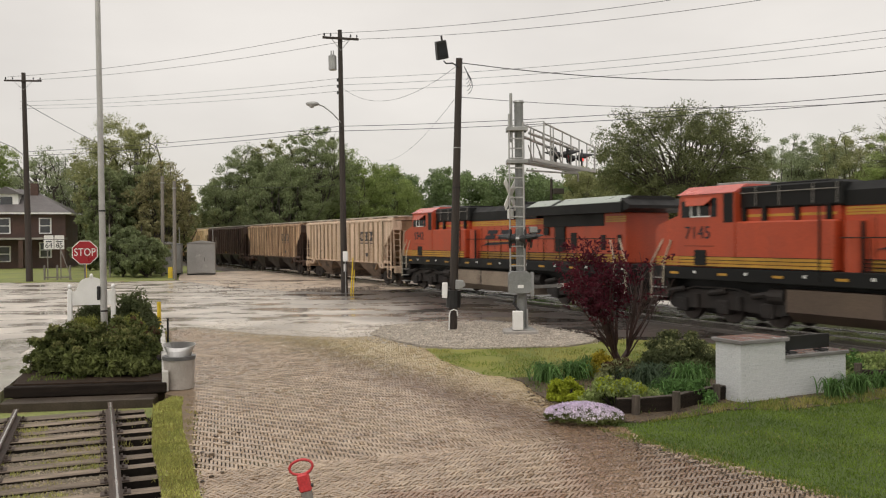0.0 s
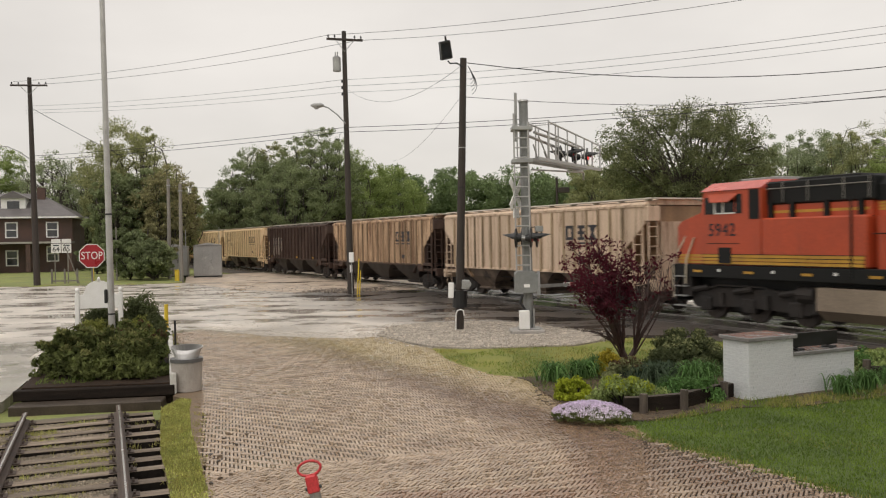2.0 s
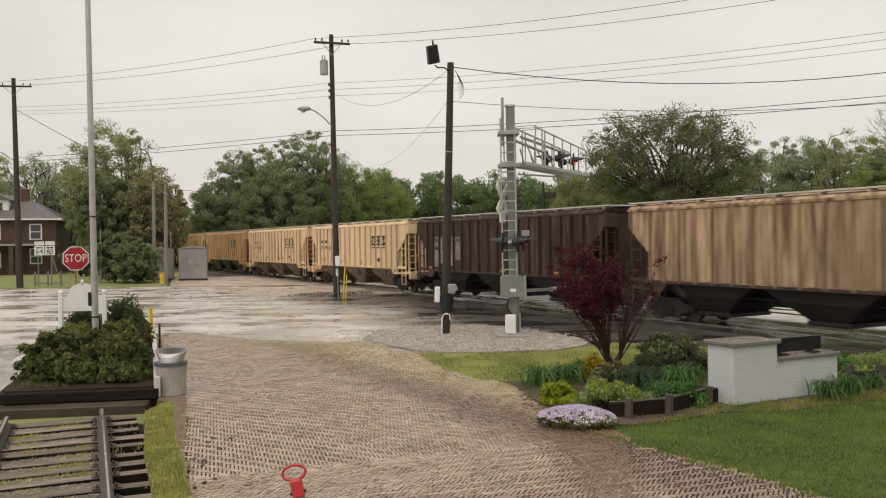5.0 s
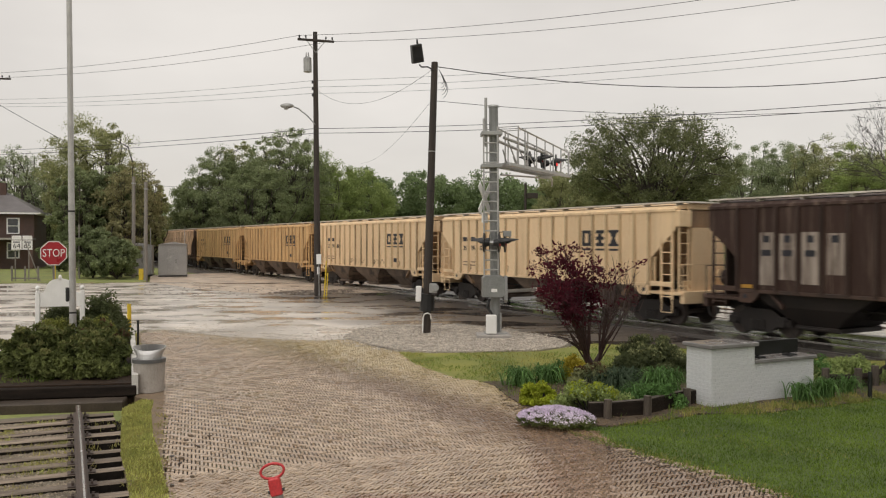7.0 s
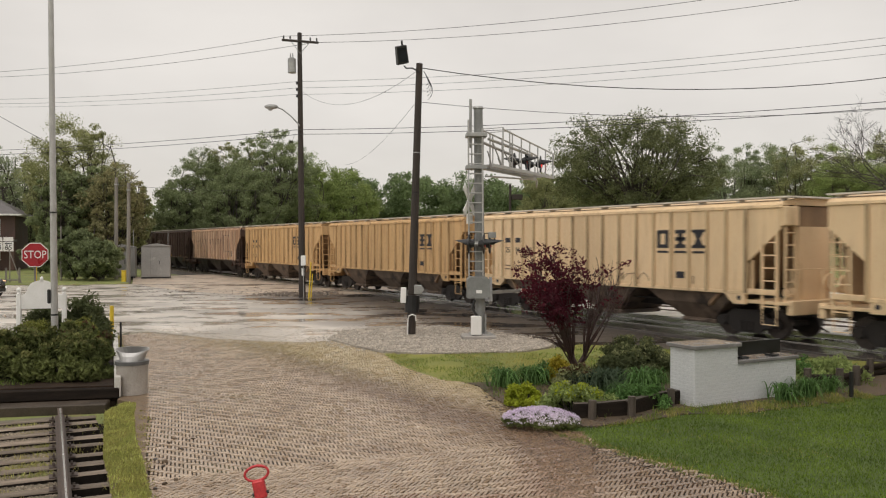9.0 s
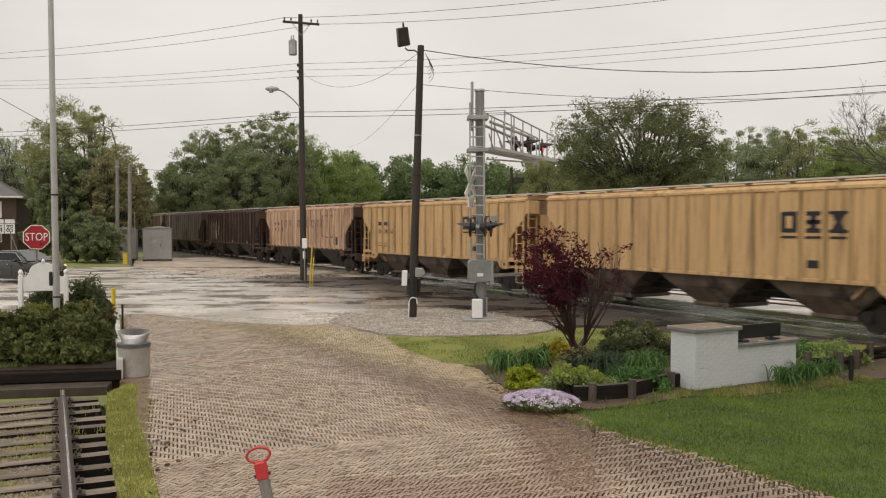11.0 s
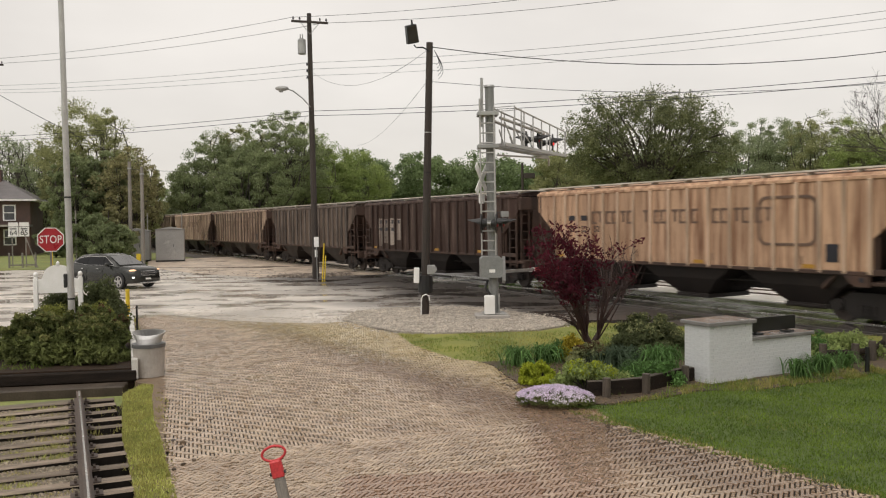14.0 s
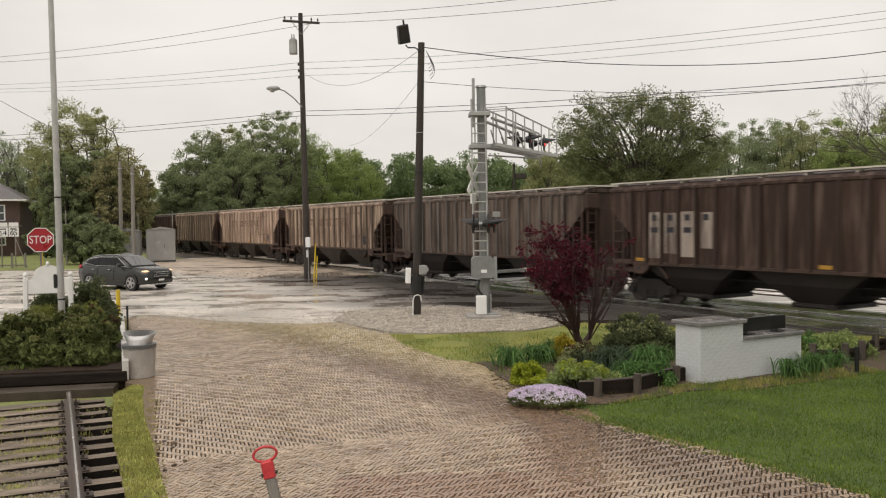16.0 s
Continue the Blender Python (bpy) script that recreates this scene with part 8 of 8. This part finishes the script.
grass("bed_weeds", BED, 14000, M_BLADE, "weeds in the garden bed", 0.12, 0.01, patchy(1.4, 0.12, 21.0))
stones("bed_mulch", [(1.7, 17.2), (1.6, 15.4), (1.8, 13.9), (3.1, 13.3), (5.0, 14.5), (6.2, 14.4), (9.0, 15.8), (9.0, 16.6), (5.0, 18.0), (2.4, 17.7)], 5000, 0.022, 0.012, material("brown_leaf_mulch", (0.15, 0.1, 0.055), (0.07, 0.045, 0.03), 4, (0.5, 0.7), island=0.5), "brown leaf mulch in the bed", 0.3)

# creeping phlox
ph = thing("phlox_cushion", "cushion of lilac creeping phlox in bloom", "flowers", pose(2.27, 13.55, 0, 0, 0, -14))
pc = np.array([(rng.uniform(-0.62, 0.62), rng.uniform(-0.54, 0.54)) for k in range(760)])
pc = pc[(pc[:, 0] / 0.62) ** 2 + (pc[:, 1] / 0.54) ** 2 < 1 + 0.25 * np.array([noise.noise((x * 4, y * 4, 7.0)) for x, y in pc])]
dome = 0.24 * np.sqrt(np.maximum(0.02, 1 - (pc[:, 0] / 0.66) ** 2 - (pc[:, 1] / 0.58) ** 2)) + 0.03
v, f = leaves(np.column_stack([pc, dome * 0.65]), np.full(len(pc), 0.055), 26, 0.02)
part("foliage", quick("foliage", v, f, L_AZALEA), L_AZALEA, ph)
fl = pc[[noise.noise((x * 7, y * 7, 1.0)) > -0.18 for x, y in pc]]
fd = 0.24 * np.sqrt(np.maximum(0.02, 1 - (fl[:, 0] / 0.66) ** 2 - (fl[:, 1] / 0.58) ** 2)) + 0.035
v, f = leaves(np.column_stack([fl, fd]), np.full(len(fl), 0.06), 13, 0.0165, 0.5)
part("blossom", quick("blossom", v, f, L_PHLOX), L_PHLOX, ph, "lilac blossom")

# red maple with one bare half
mp_ = thing("red_maple_tree", "small red-leaved maple with many bare stems", "tree", pose(3.85, 18.2, 0))
b = B()
cl = []
rod(b, (0, 0, -0.1), (0.02, 0, 0.3), 0.1, 0.075, 9)
rod(b, (0.02, 0, 0.26), (-0.16, 0, 0.62), 0.055, 0.042, 8)
rod(b, (0.02, 0, 0.26), (0.24, 0.02, 0.62), 0.055, 0.04, 8)
for k in range(20):
    a = rng.uniform(0, 2 * math.pi)
    tip = Vector((-0.62 + 0.78 * math.cos(a) * rng.uniform(0.3, 1), 0.6 * math.sin(a), rng.uniform(1.6, 2.95)))
    pts = limb(b, (-0.1, 0, rng.uniform(0.3, 0.6)), tip, 0.022, 0.006, 0.07, 6, 5)
    cl += [tuple(tip), tuple(pts[4]), tuple(pts[3].lerp(pts[4], 0.5))]
    for q in range(5):
        o = pts[2].lerp(pts[5], rng.uniform(0, 1))
        e = o + Vector((rng.normal(-0.05, 0.22), rng.normal(0, 0.22), rng.uniform(0.0, 0.35)))
        rod(b, o, e, 0.007, 0.003, 4)
        cl.append(tuple(e))
for k in range(20):
    tip = Vector((-0.1 + 1.1 * rng.uniform(0.1, 1), rng.normal(0, 0.35), rng.uniform(1.5, 2.55)))
    pts = limb(b, (0.16, 0, rng.uniform(0.35, 0.62)), tip, 0.018, 0.005, 0.08, 6, 5)
    for q in range(9):
        o = pts[2].lerp(pts[5], rng.uniform(0, 1))
        rod(b, o, o + Vector((rng.normal(0, 0.13), rng.normal(0, 0.13), rng.uniform(0.12, 0.45))), 0.006, 0.003, 4)
    if k % 3 == 0:
        cl.append(tuple(tip))
for k in range(9):
    tip = Vector((rng.uniform(-1.15, -0.4), rng.normal(0, 0.3), rng.uniform(0.75, 1.5)))
    limb(b, (-0.05, 0, 0.5), tip, 0.014, 0.004, 0.08, 5, 4)
part("trunk", b, M_REDBARK, mp_)
cl = np.array(cl)
cl = cl[cl[:, 2] > 1.2]
v, f = leaves(cl, np.full(len(cl), 0.19), 24, 0.052)
part("crown", quick("crown", v, f, L_RED), L_RED, mp_)

# ---- the car that rolls up to the crossing ----
SUV = thing("crossover_car", "dark grey crossover car with headlights on, waiting", "car", pose(-14, 41.8, 0, 0, 0, -31))
M_CARPAINT = material("dark_grey_car_paint", (0.03, 0.031, 0.027), (0.022, 0.023, 0.02), 2, (0.2, 0.28), metal=0.3, bump=0, coat=0.35, spec=0.4)
M_HEAD = material("lit_headlamp", (1.0, 0.97, 0.93), (1.0, 0.95, 0.9), 2, (0.1, 0.2), bump=0, emit=1.1)
M_AMBER = material("warm_headlamp", (1.0, 0.62, 0.38), (1.0, 0.55, 0.3), 2, (0.1, 0.2), bump=0, emit=0.75)
M_CHROME = material("chrome_trim", (0.7, 0.7, 0.7), (0.6, 0.6, 0.6), 3, (0.08, 0.15), metal=1.0, bump=0)
# body sections along the car: x, half width at sill, half width at waist, sill z, waist z
secs = [(-2.36, 0.74, 0.78, 0.55, 1.02), (-2.28, 0.84, 0.88, 0.36, 1.1), (-1.9, 0.93, 0.94, 0.27, 1.12), (-0.6, 0.945, 0.955, 0.25, 1.09), (0.7, 0.945, 0.95, 0.25, 1.07), (1.2, 0.94, 0.93, 0.26, 1.06), (1.9, 0.92, 0.88, 0.27, 1.0), (2.25, 0.84, 0.8, 0.3, 0.92), (2.38, 0.72, 0.7, 0.36, 0.84)]
b = B()
rings = []
for x, ws, ww, zs, zw in secs:
    pts = [(-ws * 0.96, zs), (-ws, zs + 0.12), (-ww * 1.005, zs + (zw - zs) * 0.6), (-ww * 0.95, zw), (-ww * 0.6, zw + 0.05), (0, zw + 0.065), (ww * 0.6, zw + 0.05), (ww * 0.95, zw), (ww * 1.005, zs + (zw - zs) * 0.6), (ws, zs + 0.12), (ws * 0.96, zs)]
    rings.append([b.verts.new((x, y, z)) for y, z in pts])
for r0, r1 in zip(rings, rings[1:]):
    for i in range(len(r0)):
        j = (i + 1) % len(r0)
        b.faces.new((r0[i], r0[j], r1[j], r1[i]))
b.faces.new(rings[0])
b.faces.new(rings[-1][::-1])
bmesh.ops.recalc_face_normals(b, faces=b.faces)
body = part("body", b, M_CARPAINT, SUV, smooth=True)
gh = [(-2.28, 0.76, 1.08), (-2.02, 0.70, 1.42), (-1.75, 0.67, 1.535), (-1.2, 0.66, 1.605), (-0.4, 0.655, 1.65), (0.1, 0.65, 1.635), (0.38, 0.65, 1.575), (1.38, 0.8, 1.08)]
b = B()
rings = []
for x, w, z in gh:
    zb = 1.05
    wb_ = 0.9 if abs(x) < 2.2 else 0.8
    pts = [(-wb_, zb), (-w, max(zb + 0.02, z - 0.06)), (-w * 0.8, max(zb + 0.03, z)), (w * 0.8, max(zb + 0.03, z)), (w, max(zb + 0.02, z - 0.06)), (wb_, zb)]
    rings.append([b.verts.new((x, y, zz)) for y, zz in pts])
for r0, r1 in zip(rings, rings[1:]):
    for i in range(5):
        b.faces.new((r0[i], r0[i + 1], r1[i + 1], r1[i]))
b.faces.new(rings[0])
b.faces.new(rings[-1][::-1])
bmesh.ops.recalc_face_normals(b, faces=b.faces)
part("cabin", b, M_CARPAINT, SUV, smooth=True)


def flat_pane(name, pts, thick, mat, parent):
    """A thin solid pane from its corners."""
    b = B()
    p = [Vector(q) for q in pts]
    n = (p[1] - p[0]).cross(p[2] - p[1]).normalized() * thick
    lo, hi = [b.verts.new(q - n * 0.2) for q in p], [b.verts.new(q + n) for q in p]
    b.faces.new(lo[::-1])
    b.faces.new(hi)
    for i in range(len(p)):
        j = (i + 1) % len(p)
        b.faces.new((lo[i], lo[j], hi[j], hi[i]))
    bmesh.ops.recalc_face_normals(b, faces=b.faces)
    return part(name, b, mat, parent)


flat_pane("windscreen", [(1.28, -0.72, 1.14), (1.28, 0.72, 1.14), (0.44, 0.57, 1.55), (0.44, -0.57, 1.55)], 0.02, M_CARGLASS, SUV)
flat_pane("rear_window", [(-2.25, 0.64, 1.14), (-2.25, -0.64, 1.14), (-2.04, -0.58, 1.4), (-2.04, 0.58, 1.4)], 0.02, M_CARGLASS, SUV)
for s in (-1, 1):
    def sy(z):
        return s * (0.9 - (z - 1.05) * 0.38 + 0.014)
    for tri in (((1.0, 1.15), (0.3, 1.15), (0.26, 1.535), (0.38, 1.52)), ((0.28, 1.15), (-0.87, 1.17), (-0.87, 1.53), (0.24, 1.54)), ((-0.89, 1.17), (-1.8, 1.26), (-1.58, 1.43), (-0.89, 1.525))):
        q = [(x, sy(z), z) for x, z in tri]
        flat_pane("side_window", q if s < 0 else q[::-1], 0.015, M_CABGLASS, SUV)
    b = B()
    pipe(b, [(1.05, sy(1.13), 1.13), (-0.9, sy(1.135), 1.135), (-1.86, sy(1.25), 1.25), (-1.62, sy(1.46), 1.46), (-0.9, sy(1.55), 1.55), (0.3, sy(1.555), 1.555), (1.02, sy(1.15), 1.15)], 0.012, 5)
    part("window_trim", b, M_CHROME, SUV)
    part("mirror", ball(B(), (0.72, s * 1.02, 1.18), 0.12, (0.7, 1.1, 0.8), 10), M_CARPAINT, SUV, smooth=True)
    part("headlamp", ball(B(), (2.12, s * 0.71, 0.9), 0.13, (1.7, 1.1, 0.42), 10), M_AMBER, SUV, "lit headlamp", smooth=True)
    part("fog_lamp", ball(B(), (2.25, s * 0.71, 0.56), 0.13, (0.7, 1.0, 0.6), 10), M_HEAD, SUV, "lit daytime lamp", smooth=True)
    part("tail_lamp", ball(B(), (-2.16, s * 0.82, 1.08), 0.14, (0.8, 0.8, 0.7), 10), M_RED, SUV, smooth=True)
    part("sill_cladding", box(B(), -1.0, 1.0, s * 0.955 - 0.02, s * 0.955 + 0.02, 0.22, 0.36, 0.01), M_BLACK, SUV)
    for x in (-1.42, 1.42):
        arc = [math.pi * k / 12 for k in range(13)]
        b = prism(B(), [(x + 0.43 * math.cos(a), 0.36 + 0.43 * math.sin(a)) for a in arc] + [(x + 0.36 * math.cos(a), 0.36 + 0.36 * math.sin(a)) for a in arc[::-1]], 'y', s * 0.95 - 0.03, s * 0.95 + 0.03)
        part("wheel_arch", b, M_BLACK, SUV)
    part("door_seam", box(B(), 0.27, 0.285, s * 0.955 - 0.006, s * 0.955 + 0.006, 0.4, 1.08), M_BLACK, SUV)
    part("door_seam", box(B(), -0.88, -0.865, s * 0.958 - 0.006, s * 0.958 + 0.006, 0.4, 1.08), M_BLACK, SUV)
    for x in (0.0, -1.12):
        part("door_handle", box(B(), x - 0.1, x + 0.06, s * 0.965 - 0.02, s * 0.965 + 0.02, 0.95, 0.985, 0.008), M_CHROME, SUV)
    part("roof_rail", pipe(B(), [(-1.7, s * 0.5, 1.56), (-1.2, s * 0.53, 1.62), (-0.4, s * 0.53, 1.665), (0.1, s * 0.53, 1.65)], 0.015), M_CHROME, SUV)
for z in (0.64, 0.73, 0.82):
    part("grille_bar", box(B(), 2.3, 2.42, -0.42, 0.42, z, z + 0.045, 0.01), M_CHROME, SUV)
part("grille", box(B(), 2.28, 2.395, -0.48, 0.48, 0.6, 0.9, 0.02), M_BLACK, SUV)
part("bumper_intake", box(B(), 2.25, 2.37, -0.6, 0.6, 0.33, 0.46, 0.02), M_BLACK, SUV)
part("skid_plate", box(B(), 2.2, 2.4, -0.5, 0.5, 0.26, 0.32, 0.015), M_CHROME, SUV)
part("number_plate", box(B(), 2.39, 2.405, -0.16, 0.16, 0.44, 0.53), M_WHITE, SUV)
SUV_WHEELS = []
b = B()
rod(b, (0, -0.12, 0), (0, 0.12, 0), 0.36, 0.36, 24)
tyre_me = finish("tyre", b, M_RUBBER)
b = B()
rod(b, (0, -0.128, 0), (0, 0.128, 0), 0.1, 0.1, 10)
for k in range(5):
    a = k * 2 * math.pi / 5
    for da in (-0.16, 0.16):
        rod(b, (0.05 * math.cos(a), -0.125, 0.05 * math.sin(a)), (0.25 * math.cos(a + da), -0.122, 0.25 * math.sin(a + da)), 0.025, 0.02, 5)
for k in range(20):
    a0, a1 = 2 * math.pi * k / 20, 2 * math.pi * (k + 1) / 20
    rod(b, (0.25 * math.cos(a0), -0.123, 0.25 * math.sin(a0)), (0.25 * math.cos(a1), -0.123, 0.25 * math.sin(a1)), 0.018, 0.018, 5)
rim_me = finish("rim", b, M_ALU)
for x in (-1.42, 1.42):
    for s in (-1, 1):
        wheel = new("wheel")
        wheel.parent = SUV
        part("tyre", tyre_me, M_RUBBER, wheel)
        part("rim", rim_me, M_ALU, wheel)
        SUV_WHEELS.append((wheel, (x, s * 0.84, 0.36), 0))
# seconds and metres along its straight way in, 0 where it waits
SUV_RUN = [(0, -46.0), (2, -38.0), (4, -30.0), (6, -22.2), (8, -15.2), (8.8, -12.4), (9.2, -10.85), (9.6, -9.65), (10.2, -8.6), (11.2, -6.2), (12.3, -3.5), (12.7, -2.65), (13.2, -1.92), (13.7, -1.25), (14.2, -0.72), (15.0, 0.08), (16.0, 0.57)]
SUV_ROWS = [(t, -14.1 + 0.857 * u, 41.3 - 0.515 * u, -31.0) for t, u in SUV_RUN]


def suv_spin():
    """Wheel turn in degrees from the way run, in steps under a right angle."""
    ts = np.linspace(0, 16, 161)
    us = np.interp(ts, [r[0] for r in SUV_RUN], [r[1] for r in SUV_RUN])
    return [(float(t), math.degrees((u - SUV_RUN[0][1]) / 0.36)) for t, u in zip(ts, us)]

# ---- the nearest paving bricks, one by one ----
piece = quick("brick", [tuple(p) for p in bv], [tuple(q) for q in bf], M_BRICK_PIECE)
for k in near:
    x, y, a = laid[k]
    part("brick", piece, M_BRICK_PIECE, paving).matrix_basis = pose(x, y, bz[k], math.degrees(tilt[k, 1]), -math.degrees(tilt[k, 0]), math.degrees(a))


# ---- what moves ----
def run_of(t):
    """Metres along the line of the coupling behind the second locomotive."""
    return 45.19 - 11.054 * t - 0.00435 * t * t


def car_pose(s):
    x, y = on_line(s)
    return pose(x, y, RAIL_Z, 0, 0, math.degrees(TA) - 90)


def motions():
    times = [i for i in range(17)]
    for k, ob in enumerate(LOCOS):
        walk(ob, [(t, car_pose(run_of(t) - (1.5 - k) * LOCO_L)) for t in times])
    for k, ob in enumerate(HOPPERS):
        walk(ob, [(t, car_pose(run_of(t) + (k + 0.5) * CAR_L)) for t in times])
    spins = {}
    for ob, at, r in WHEELS:
        if r not in spins:
            spins[r] = [(i / 30, math.degrees((run_of(0) - run_of(i / 30)) / r)) for i in range(481)]
        walk(ob, [(t, pose(*at, 0, a, 0)) for t, a in spins[r]])
    walk(SUV, [(t, pose(x, y, 0.0, 0, 0, a)) for t, x, y, a in SUV_ROWS])
    for w, at, turn in SUV_WHEELS:
        walk(w, [(t, pose(*at, 0, a, 0)) for t, a in suv_spin()])


motions()
